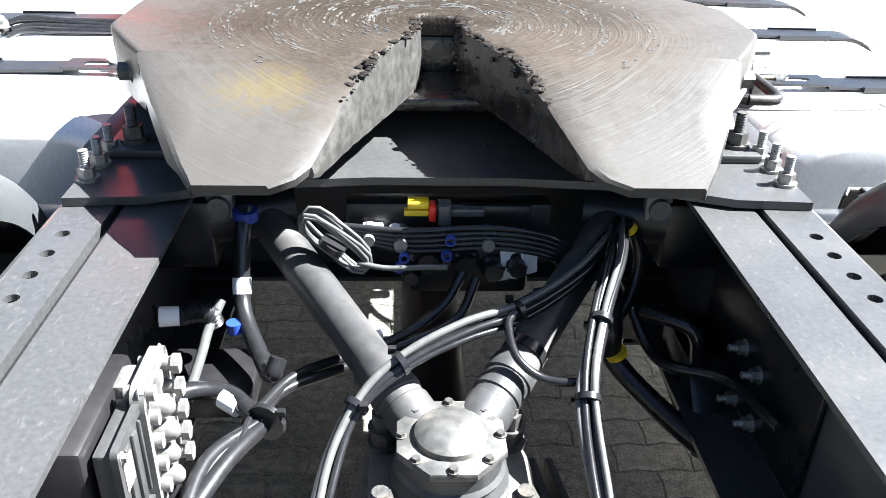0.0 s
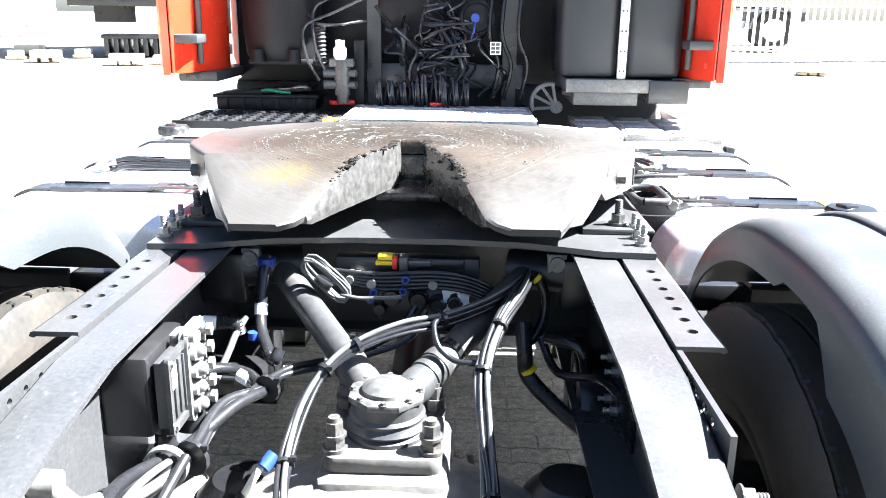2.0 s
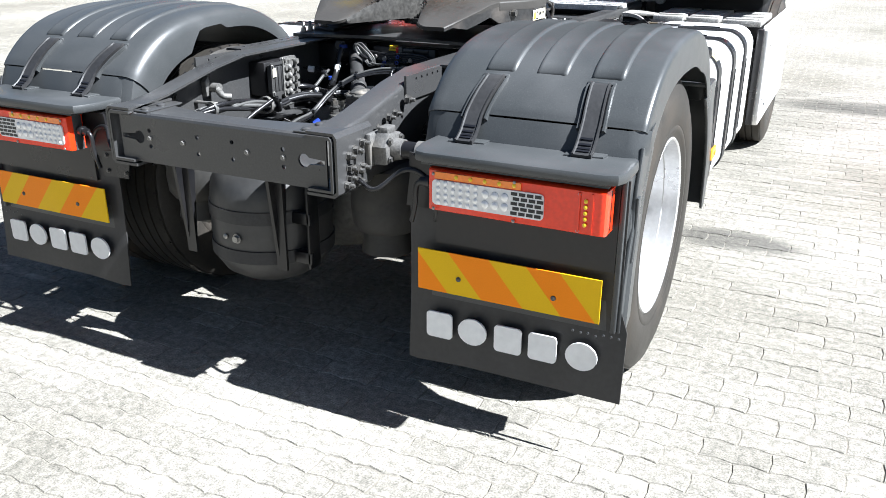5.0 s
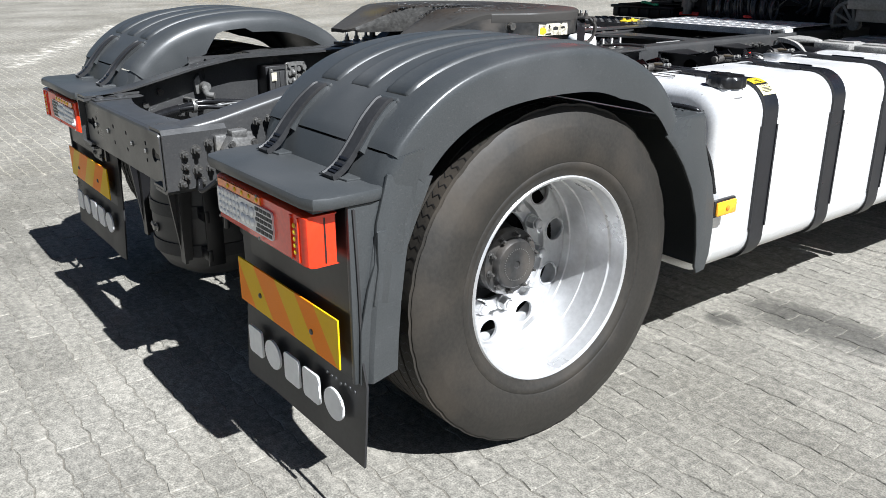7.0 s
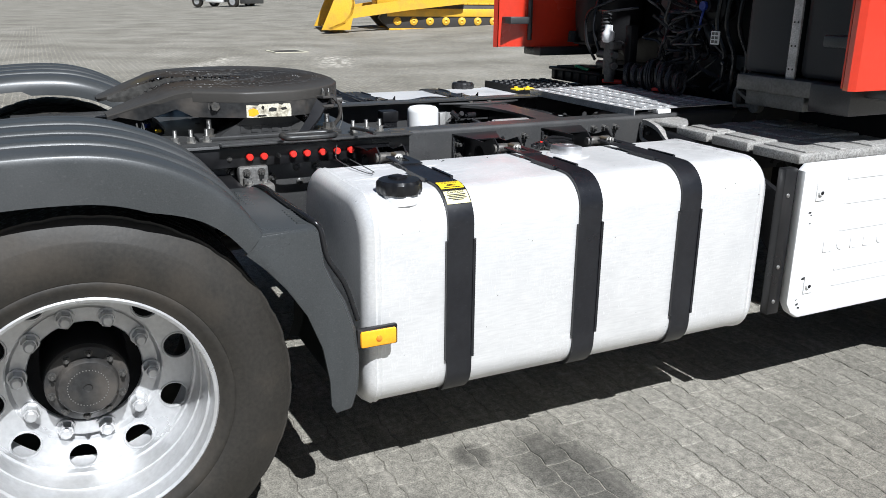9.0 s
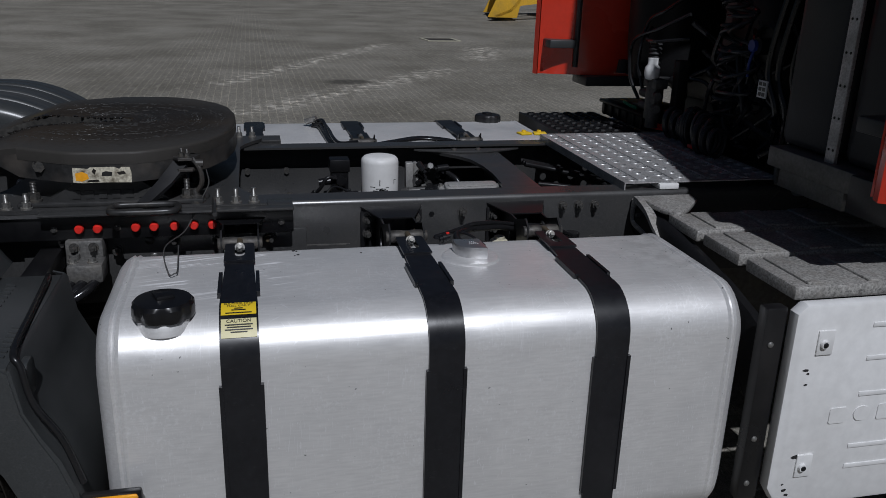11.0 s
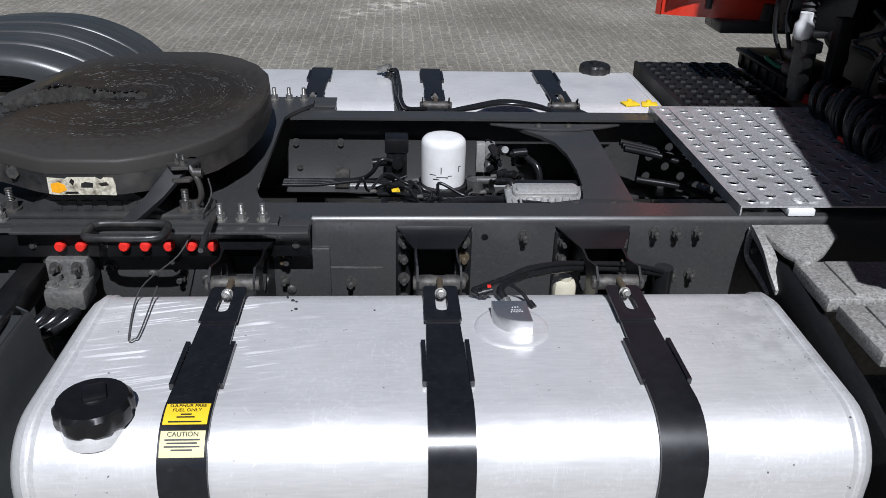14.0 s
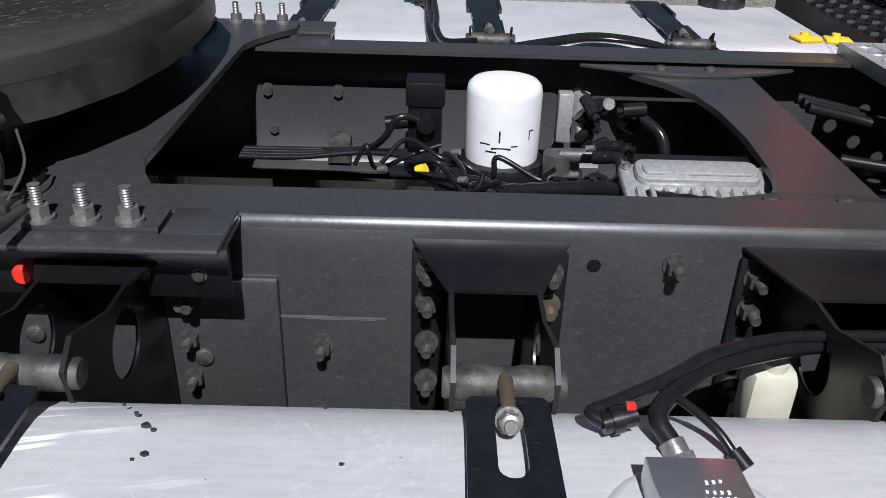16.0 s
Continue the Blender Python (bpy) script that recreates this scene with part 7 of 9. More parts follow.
for k in range(13):
    a = radians(75 + 135 * k / 12)
    arc_out.append((c[0] + 0.095 * math.cos(a), c[1] - 0.01 + 0.095 * math.sin(a)))
    arc_in.append((c[0] + 0.076 * math.cos(a), c[1] - 0.01 + 0.076 * math.sin(a)))
prism(bm, arc_out + arc_in[::-1], "y", 2.60, 2.635, 0.003)
hub_at = (c[0] + 0.035, c[1] - 0.035)
lathe(bm, [(0.0, 2.60), (0.030, 2.60), (0.030, 2.635), (0.0, 2.635)], (hub_at[0], 0, hub_at[1]), "y", 18)
for deg in (80, 118, 158, 205):
    a = radians(deg)
    e = Vector((c[0] + 0.082 * math.cos(a), c[1] - 0.01 + 0.082 * math.sin(a)))
    h0 = Vector(hub_at)
    way = e - h0
    obox(bm, ((e.x + h0.x) / 2, 2.617, (e.y + h0.y) / 2), (way.length, 0.025, 0.014), Matrix.Rotation(-math.atan2(way.y, way.x), 3, "Y"))
sweep(bm, [[(x, y, z) for y, z in ((2.60, zz - 0.022), (2.64, zz - 0.022), (2.64, zz + 0.02), (2.60, zz + 0.02))] for x, zz in ((0.58, 1.14), (0.66, 1.125), (0.82, 1.115))])
behind("cast_arm", bm, M_CAST, "spoked cast aluminium arm", 0.22)
# gearbox and dark underparts ahead of the deck
bm = bmesh.new()
box(bm, (-0.32, 2.55, 0.42), (0.32, 4.2, 0.95), 0.06)
cyl(bm, (0, 2.1, 0.62), (0, 2.6, 0.66), 0.12, 0.24, 24)
part("gearbox", bm, M_AXLE, truck, "dirty grey gearbox")
bm = bmesh.new()
cyl(bm, (0, 0.28, 0.56), (0, 2.15, 0.62), 0.06, n=20)
part("drive_shaft", bm, M_GEAR, truck)
bm = bmesh.new()
box(bm, (-1.15, 3.25, 0.5), (1.15, 4.9, 1.15), 0.05)
part("cab_underside", bm, M_GEAR, truck)
for s in (-1, 1):
    bm = bmesh.new()
    lathe(bm, tyre_profile(s * 0.95, s * 1.24), (0, 3.75, 0.515), "x", 64, True)
    w = part("front_tyre", bm, M_TYRE, truck, "front truck tyre")
    bm = bmesh.new()
    lathe(bm, [(0.295, s * 1.0), (0.295, s * 1.21), (0.27, s * 1.2), (0.2, s * 1.24), (0.1, s * 1.27), (0, s * 1.28)], (0, 3.75, 0.515), "x", 40)
    part("front_rim", bm, M_RIM, w)

# ---- rear axle, suspension and pipework between the rails ----
axle = new("rear_axle")
axle.empty_display_size = 0.1
axle.parent = truck
tagged(axle, "dirty grey cast rear axle with its linkage")
bm = bmesh.new()
cyl(bm, (-0.6, *HUB), (0.6, *HUB), 0.105, n=28)
lathe(bm, [(0.10, -0.42), (0.13, -0.34), (0.20, -0.20), (0.235, -0.10), (0.24, 0.0), (0.235, 0.10), (0.20, 0.20), (0.13, 0.34), (0.10, 0.42)], (0, 0.0, 0.51), "x", 36)
lathe(bm, [(0.235, -0.06), (0.20, -0.17), (0.12, -0.235), (0, -0.25)], (0, 0, 0.50), "y", 32)
box(bm, (-0.115, -0.06, 0.62), (0.115, 0.19, 0.758), 0.03)
part("axle_housing", bm, M_AXLE, axle, "rough cast axle housing with grime")
for x in (-0.37, 0.37):
    bm = bmesh.new()
    box(bm, (x - 0.03, -0.11, 0.40), (x + 0.03, 0.14, 0.66), 0.02)
    part("spring_seat", bm, M_AXLE, axle)
bm = bmesh.new()
prism(bm, rounded(-0.098, 0.098, -0.032, 0.168, 0.02), "z", 0.756, 0.786, 0.006)
part("base_plate", bm, M_AXLE, axle)
for x in (-0.080, 0.080):
    for y in (-0.004, 0.138):
        bm = bmesh.new()
        cyl(bm, (x, y, 0.786), (x, y, 0.793), 0.021, n=18)
        cyl(bm, (x, y, 0.793), (x, y, 0.812), 0.0175, n=6)
        cyl(bm, (x, y, 0.812), (x, y, 0.817), 0.020, n=16)
        cyl(bm, (x, y, 0.817), (x, y, 0.838), 0.0155, n=6)
        cyl(bm, (x, y, 0.838), (x, y, 0.846), 0.010, n=12)
        part("clamp_bolt", bm, M_BOLT, axle)
JC = (0.0, 0.068)
bm = bmesh.new()
lathe(bm, [(0.072, 0.786), (0.072, 0.793), (0.066, 0.797), (0.071, 0.804), (0.066, 0.811), (0.064, 0.815), (0.067, 0.822), (0.062, 0.828), (0.062, 0.850)], (*JC, 0), "z", 36)
part("joint_body", bm, M_ROD, axle, "ribbed cast ball joint housing")
bm = bmesh.new()
oct_ = [(JC[0] + 0.069 * math.cos(radians(22.5 + 45 * i)), JC[1] + 0.069 * math.sin(radians(22.5 + 45 * i))) for i in range(8)]
prism(bm, oct_, "z", 0.849, 0.861, 0.003)
lathe(bm, [(0.044, 0.859), (0.043, 0.868), (0.034, 0.876), (0.018, 0.880), (0, 0.881)], (*JC, 0), "z", 28)
part("joint_cap", bm, M_CAPJOINT, axle, "worn dirty joint cover")
for i in range(8):
    fasten(axle, "head", (JC[0] + 0.058 * math.cos(radians(45 * i)), JC[1] + 0.058 * math.sin(radians(45 * i)), 0.861), (0, 0, 1), 0.0055, M_BOLT)
for s in (-1, 1):
    bm = bmesh.new()
    a, b = Vector((s * 0.030, 0.105, 0.832)), Vector((s * 0.262, 0.447, 0.955))
    d = (b - a).normalized()
    u, w = frame_for(d)
    rings = []
    for f, r in ((0.0, 0.030), (0.06, 0.033), (0.10, 0.033), (0.105, 0.031), (0.13, 0.031), (0.135, 0.0335), (0.165, 0.0335), (0.17, 0.031), (0.20, 0.031), (0.205, 0.0335), (0.26, 0.033), (0.28, 0.0285), (0.60, 0.0285), (1.0, 0.0285)):
        q = a.lerp(b, f)
        rings.append([tuple(q + r * (u * math.cos(2 * math.pi * k / 24) + w * math.sin(2 * math.pi * k / 24))) for k in range(24)])
    sweep(bm, rings)
    rod = part("torque_rod", bm, M_ROD, axle, "grey painted steel torque rod tube")
    bm = bmesh.new()
    if s > 0:
        cyl(bm, a.lerp(b, 0.30), a.lerp(b, 0.335), 0.0305, n=22)
        part("hose_band", bm, M_CABLE, rod)
    bm = bmesh.new()
    cyl(bm, (s * 0.225, 0.475, 0.96), (s * 0.345, 0.44, 0.96), 0.042, n=20)
    box(bm, (s * 0.33, 0.40, 0.89), (s * 0.427, 0.54, 1.0), 0.01)
    part("rod_eye", bm, M_BLACK, axle)
bm = bmesh.new()     # bent strip with two bolts in front of the housing
sweep(bm, [[(x, y, z) for y, z in ((yy, 0.748), (yy - 0.006, 0.748), (yy - 0.006, 0.788), (yy, 0.788))] for x, yy in ((-0.20, -0.17), (-0.15, -0.20), (-0.05, -0.224), (0.06, -0.224), (0.15, -0.21), (0.21, -0.17))])
part("stay_strip", bm, M_AXLE, axle)
for x in (-0.012, 0.044):
    fasten(axle, "head", (x, -0.230, 0.768), (0, -1, 0), 0.009, M_ZINC)
bm = bmesh.new()
for i in range(6):
    obox(bm, (0.05 + 0.028 * i, 0.20, 0.45), (0.012, 0.22, 0.30), Matrix.Rotation(radians(8), 3, "Z"))
part("casting_rib", bm, M_AXLE, axle)

# air springs
for s in (-1, 1):
    spring = new("air_spring")
    spring.empty_display_size = 0.1
    spring.parent = truck
    tagged(spring, "dusty rubber air spring under the frame rail")
    bm = bmesh.new()
    lathe(bm, [(0.095, 0.740), (0.110, 0.715), (0.120, 0.66), (0.122, 0.61), (0.117, 0.555), (0.100, 0.530), (0.080, 0.54)], (s * 0.405, -0.44, 0), "z", 36)
    part("bellows", bm, M_BELLOWS, spring)
    bm = bmesh.new()
    lathe(bm, [(0.080, 0.56), (0.083, 0.495), (0.090, 0.452), (0.06, 0.445), (0, 0.445)], (s * 0.405, -0.44, 0), "z", 32)
    part("piston", bm, M_BELLOWS, spring)
    bm = bmesh.new()
    prism(bm, [(-0.46, 0.446), (-0.10, 0.46), (0.20, 0.45), (0.20, 0.37), (-0.10, 0.37), (-0.46, 0.425)], "x", s * 0.36, s * 0.45, 0.01)
    part("carrier_arm", bm, M_AXLE, spring)
# upright air tank with straps
drum = new("air_tank")
drum.empty_display_size = 0.1
drum.parent = truck
tagged(drum, "grey steel air tank with two dark straps")
DC = (-0.05, -0.475, 0)
bm = bmesh.new()
lathe(bm, [(0, 0.292), (0.06, 0.295), (0.13, 0.312), (0.18, 0.345), (0.205, 0.385), (0.213, 0.43), (0.215, 0.52), (0.213, 0.60), (0.205, 0.66), (0.18, 0.705), (0.13, 0.735), (0.06, 0.75), (0, 0.753)], DC, "z", 48)
part("shell", bm, M_DRUM, drum)
for z in (0.405, 0.545):
    bm = bmesh.new()
    lathe(bm, [(0.213, z), (0.2185, z), (0.2185, z + 0.045), (0.213, z + 0.045)], DC, "z", 48, True)
    part("strap", bm, M_RUBBER, drum, "dark rubber-lined strap")
    bm = bmesh.new()
    box(bm, (0.12, -0.60, z + 0.002), (0.20, -0.585, z + 0.043), 0.003)
    part("strap_lug", bm, M_BLACK, drum)
fasten(drum, "head", (-0.035, -0.692, 0.495), (0, -1, 0), 0.013, M_ZINC)
fasten(drum, "dome", (-0.085, -0.690, 0.495), (0, -1, 0), 0.010, M_ZINC)
bm = bmesh.new()
cyl(bm, (-0.10, -0.50, 0.745), (-0.10, -0.50, 0.772), 0.018, n=6)
cyl(bm, (-0.13, -0.51, 0.768), (-0.06, -0.50, 0.770), 0.012, n=12)
part("fitting", bm, M_ZINC, drum)
for x0, x1 in ((-0.285, -0.255), (0.105, 0.135)):
    bm = bmesh.new()
    sweep(bm, [[(x0, y, z) for y, z in ((-0.70, 0.755), (-0.60, 0.755), (-0.63, 0.40), (-0.66, 0.40))], [(x0 + 0.012, y, z) for y, z in ((-0.70, 0.755), (-0.60, 0.755), (-0.63, 0.40), (-0.66, 0.40))]])
    box(bm, (x0, -0.665, 0.40), (x1 + 0.01, -0.655, 0.755))
    part("tank_hanger", bm, M_BLACK, truck, "black tapering hanger bracket")
bm = bmesh.new()
box(bm, (0.185, -0.60, 0.39), (0.195, -0.54, 0.68), 0.002)
part("tank_hanger", bm, M_BLACK, truck)


def hose(name, pts, r, material, label="", n=12, ribs=0.0, steps=6):
    bm = bmesh.new()
    tube(bm, pts, r, n, steps, ribs)
    return part(name, bm, material, harness, label)


def bundle(name, pts, count, r, spread, materials, seed, label=""):
    """Several cables that run together."""
    rnd = random.Random(seed)
    for k in range(count):
        a = 2 * math.pi * k / count
        off = Vector((spread * math.cos(a), spread * 0.6 * math.sin(a), spread * math.sin(a)))
        line = [Vector(p) + off + Vector((rnd.uniform(-1, 1), rnd.uniform(-1, 1), rnd.uniform(-1, 1))) * spread * 0.35 for p in pts]
        hose(name, line, r * rnd.uniform(0.85, 1.1), materials[k % len(materials)], label, 10)


def tie(p, d, r):
    bm = bmesh.new()
    p, d = Vector(p), Vector(d).normalized()
    cyl(bm, p - d * 0.004, p + d * 0.004, r, n=12)
    u, w = frame_for(d)
    obox(bm, p + u * (r + 0.004), (0.010, 0.008, 0.008), Matrix.Identity(3))
    part("cable_tie", bm, M_CABLE, harness)


harness = new("wiring_harness")
harness.empty_display_size = 0.1
harness.parent = truck
tagged(harness, "bundled black and grey cables and air hoses")
greys = (M_CABLE, M_CABLEGREY, M_CABLE, M_CABLEGREY, M_CABLE)
main_run = [(-0.02, -0.56, 0.70), (-0.075, -0.40, 0.765), (-0.125, -0.22, 0.785), (-0.150, -0.065, 0.790), (-0.142, 0.03, 0.840), (-0.110, 0.095, 0.884), (-0.058, 0.135, 0.915), (0.02, 0.175, 0.932), (0.09, 0.215, 0.936), (0.18, 0.29, 0.945), (0.243, 0.371, 0.960)]
bundle("cable", main_run, 5, 0.0046, 0.0085, greys, 3)
for i in (3, 5, 6, 8):
    d = Vector(main_run[i + 1]) - Vector(main_run[i - 1])
    tie(main_run[i], d, 0.0155)
down_run = [(0.262, 0.40, 0.965), (0.235, 0.31, 0.955), (0.195, 0.20, 0.932), (0.165, 0.103, 0.885), (0.170, 0.0, 0.815), (0.178, -0.10, 0.760), (0.172, -0.23, 0.745), (0.19, -0.36, 0.72), (0.25, -0.52, 0.66)]
bundle("cable", down_run, 6, 0.0046, 0.0095, greys, 5)
for i in (2, 3, 5, 6):
    d = Vector(down_run[i + 1]) - Vector(down_run[i - 1])
    tie(down_run[i], d, 0.016)
hose("cable", [(0.085, 0.20, 0.945), (0.075, 0.185, 0.935), (0.085, 0.16, 0.905), (0.115, 0.145, 0.885), (0.150, 0.135, 0.885), (0.185, 0.14, 0.89)], 0.0055, M_CABLE)
hose("cable", [(0.255, 0.39, 0.97), (0.275, 0.40, 0.965), (0.295, 0.40, 0.93), (0.295, 0.39, 0.88), (0.27, 0.36, 0.84), (0.24, 0.36, 0.84)], 0.010, M_CABLE)
bm = bmesh.new()
cyl(bm, (0.274, 0.40, 0.965), (0.281, 0.40, 0.958), 0.0112, n=12)
part("yellow_band", bm, M_YELLOW, harness)
bm = bmesh.new()
cyl(bm, (0.262, 0.33, 0.79), (0.265, 0.33, 0.784), 0.0176, n=12)
part("yellow_band", bm, M_YELLOW, harness)
hose("air_hose", [(0.25, 0.36, 0.88), (0.255, 0.34, 0.82), (0.265, 0.33, 0.77), (0.33, 0.25, 0.73), (0.40, 0.14, 0.72)], 0.017, M_CABLE)
hose("air_hose", [(0.29, 0.37, 0.84), (0.31, 0.33, 0.80), (0.33, 0.28, 0.80), (0.39, 0.22, 0.82), (0.41, 0.1, 0.84)], 0.009, M_CABLE)
hose("air_hose", [(0.30, 0.35, 0.85), (0.36, 0.30, 0.85), (0.38, 0.30, 0.78), (0.40, 0.30, 0.72)], 0.012, M_CABLE)
# coiled spare cable
pts = []
for i in range(8 * 14 + 1):
    a = 2 * math.pi * i / 14
    k = i / 112
    w = 0.006 + 0.010 * abs(math.sin(i * 0.061)) + 0.006 * math.sin(a) ** 2
    pts.append((-0.150 + w * math.cos(a) + 0.042 * math.sin(a) + 0.003 * math.sin(i * 0.37), 0.345 + 0.012 * math.cos(i * 0.23), 0.968 + w * math.cos(a) - 0.040 * math.sin(a) + 0.003 * math.cos(i * 0.51)))
hose("coiled_cable", pts, 0.0028, M_CABLEGREY, "grey cable tied in a loose coil", 10, steps=1)
tie((-0.155, 0.345, 0.962), (0.02, 0, 0.03), 0.020)
hose("cable", [(-0.12, 0.335, 0.94), (-0.08, 0.33, 0.934), (-0.03, 0.325, 0.938), (0.005, 0.318, 0.942)], 0.004, M_CABLEGREY)
# valve panel under the mounting plate
panel = new("valve_panel")
panel.empty_display_size = 0.1
panel.parent = truck
tagged(panel, "black air valve panel with blue fittings")
bm = bmesh.new()
box(bm, (-0.14, 0.40, 0.93), (0.16, 0.44, 1.0), 0.006)
box(bm, (-0.05, 0.38, 0.86), (0.13, 0.44, 0.94), 0.012)
box(bm, (0.03, 0.395, 0.975), (0.13, 0.42, 1.0), 0.006)
part("body", bm, M_BLACK, panel)
rnd = random.Random(31)
for x, z, r in ((-0.105, 0.962, 0.012), (-0.06, 0.955, 0.014), (-0.02, 0.925, 0.022), (0.035, 0.92, 0.022), (0.075, 0.91, 0.02), (0.065, 0.955, 0.013), (0.11, 0.915, 0.018), (-0.045, 0.90, 0.016)):
    bm = bmesh.new()
    lathe(bm, [(r, 0.40), (r, 0.375), (r * 0.75, 0.37), (r * 0.7, 0.355), (0, 0.355)], (x, 0, z), "y", 16)
    part("port", bm, M_CABLE if r > 0.015 else M_VALVE, panel)
for x, z in ((0.005, 0.944), (0.010, 0.968), (-0.055, 0.94), (-0.062, 0.925)):
    bm = bmesh.new()
    lathe(bm, [(0.005, 0.344), (0.0078, 0.344), (0.0078, 0.352), (0.005, 0.352)], (x, 0, z), "y", 16, True)
    part("blue_collar", bm, M_BLUE, panel, "blue push-in collar")
bm = bmesh.new()
box(bm, (-0.115, 0.385, 0.958), (-0.085, 0.40, 0.972), 0.003)
lathe(bm, [(0.010, 0.385), (0.010, 0.395), (0, 0.395)], (-0.068, 0, 0.962), "y", 14)
part("white_tag", bm, M_WHITE, panel)
bm = bmesh.new()
box(bm, (-0.02, 0.385, 0.978), (-0.010, 0.41, 1.002), 0.002)
part("red_connector", bm, M_REDPLUG, panel, "red connector lock")
bm = bmesh.new()
box(bm, (-0.05, 0.385, 0.998), (-0.02, 0.41, 1.008), 0.002)
box(bm, (-0.055, 0.387, 0.986), (-0.02, 0.408, 0.995), 0.002)
part("yellow_connector", bm, M_YELLOW, panel)
bm = bmesh.new()
box(bm, (-0.006, 0.383, 0.972), (0.012, 0.41, 1.004), 0.002)
box(bm, (0.012, 0.388, 0.985), (0.06, 0.405, 0.997), 0.002)
part("grey_connector", bm, M_CABLEGREY, panel)
bm = bmesh.new()     # crumpled foil bag
rows = []
for i in range(7):
    rows.append([(0.085 + 0.009 * j + rnd.uniform(-0.003, 0.003), 0.375 + rnd.uniform(-0.006, 0.006), 0.945 - 0.010 * i + 0.003 * j + rnd.uniform(-0.002, 0.002)) for j in range(7)])
sheet(bm, rows, 0.002)
part("foil_tag", bm, M_WHITE, panel, "crumpled pale foil tag")
for k in range(5):
    z = 0.985 - 0.008 * k
    hose("cable", [(-0.14, 0.37, 0.98 - 0.004 * k), (-0.05, 0.365, z - 0.01), (0.06, 0.365, z - 0.005), (0.13, 0.36, z - 0.01), (0.18, 0.37, z - 0.035), (0.205, 0.40, z - 0.06)], 0.0045, M_CABLE, n=10)
hose("cable", [(0.15, 0.375, 0.95), (0.17, 0.37, 0.92), (0.165, 0.36, 0.885), (0.14, 0.37, 0.87)], 0.006, M_CABLE)
hose("air_hose", [(0.03, 0.36, 0.91), (0.0, 0.33, 0.87), (-0.06, 0.30, 0.84), (-0.12, 0.28, 0.825), (-0.20, 0.23, 0.825), (-0.24, 0.15, 0.829)], 0.007, M_CABLE)
hose("air_hose", [(0.05, 0.36, 0.90), (0.02, 0.32, 0.855), (-0.06, 0.29, 0.83), (-0.13, 0.26, 0.818), (-0.21, 0.21, 0.818), (-0.24, 0.14, 0.822)], 0.007, M_CABLE)
bm = bmesh.new()
obox(bm, (-0.10, 0.30, 0.838), (0.030, 0.012, 0.014), Matrix.Rotation(radians(20), 3, "Z"))
part("tape_mark", bm, M_WHITE, harness)
# left side: hoses, junction, flat box
hose("air_hose", [(-0.277, 0.385, 1.0), (-0.280, 0.36, 0.97), (-0.282, 0.333, 0.909), (-0.275, 0.30, 0.875), (-0.245, 0.235, 0.853), (-0.225, 0.192, 0.856), (-0.215, 0.20, 0.875)], 0.012, M_CABLE)
bm = bmesh.new()
lathe(bm, [(0.010, 0.985), (0.018, 0.985), (0.018, 1.0), (0.010, 1.0)], (-0.277, 0.378, 0), "z", 18, True)
part("blue_collar", bm, M_BLUE, harness, "blue push-in collar")
for p, q in (((-0.282, 0.336, 0.915), (-0.281, 0.325, 0.895)), ((-0.375, 0.25, 0.906), (-0.350, 0.255, 0.904)), ((-0.262, 0.16, 0.828), (-0.285, 0.175, 0.832))):
    bm = bmesh.new()
    cyl(bm, p, q, 0.0135, n=14)
    part("white_tape", bm, M_WHITE, harness, "white tape round a hose")
hose("corrugated_hose", [(-0.35, 0.255, 0.904), (-0.335, 0.27, 0.90), (-0.32, 0.282, 0.890), (-0.315, 0.285, 0.87)], 0.013, M_CABLE, ribs=0.18, steps=8)
hose("air_hose", [(-0.305, 0.30, 0.90), (-0.318, 0.27, 0.875), (-0.325, 0.24, 0.85), (-0.335, 0.20, 0.82), (-0.34, 0.17, 0.80)], 0.007, M_CABLEGREY)
bm = bmesh.new()
cyl(bm, (-0.287, 0.283, 0.86), (-0.287, 0.283, 0.875), 0.011, n=14)
part("blue_collar", bm, M_BLUE, harness)
bm = bmesh.new()
box(bm, (-0.385, 0.20, 0.775), (-0.255, 0.31, 0.815), 0.006)
part("flat_box", bm, M_BLACK, truck, "flat black box between the rails")
rnd = random.Random(41)
for k, r in enumerate((0.009, 0.008, 0.010, 0.006, 0.006, 0.005)):
    run = [(-0.235, 0.135, 0.826), (-0.270, 0.05, 0.825), (-0.295, -0.08, 0.82), (-0.32, -0.22, 0.83), (-0.345, -0.38, 0.845), (-0.385, -0.50, 0.83)]
    wide = (0.010, 0.018, 0.014, 0.030, 0.024, 0.010)
    hose("air_hose", [(x + rnd.uniform(-w, w), y, z + rnd.uniform(-w, w) * 0.8) for (x, y, z), w in zip(run, wide)], r, (M_CABLE, M_CABLEGREY, M_CABLE, M_CABLE, M_CABLEGREY, M_CABLE)[k])
tie((-0.225, 0.135, 0.826), (0.3, 0.8, 0), 0.026)
tie((-0.285, -0.10, 0.82), (0.3, 0.8, 0), 0.030)
hose("brake_pipe", [(-0.22, 0.05, 0.72), (-0.235, -0.03, 0.70), (-0.25, -0.12, 0.66), (-0.245, -0.22, 0.64)], 0.007, M_CREAM)
bm = bmesh.new()
cyl(bm, (-0.20, 0.06, 0.735), (-0.215, 0.04, 0.72), 0.013, n=12)
part("blue_collar", bm, M_BLUE, harness)
hose("air_hose", [(-0.24, -0.02, 0.70), (-0.215, -0.10, 0.71), (-0.205, -0.2, 0.68), (-0.21, -0.3, 0.6)], 0.009, M_CABLE)
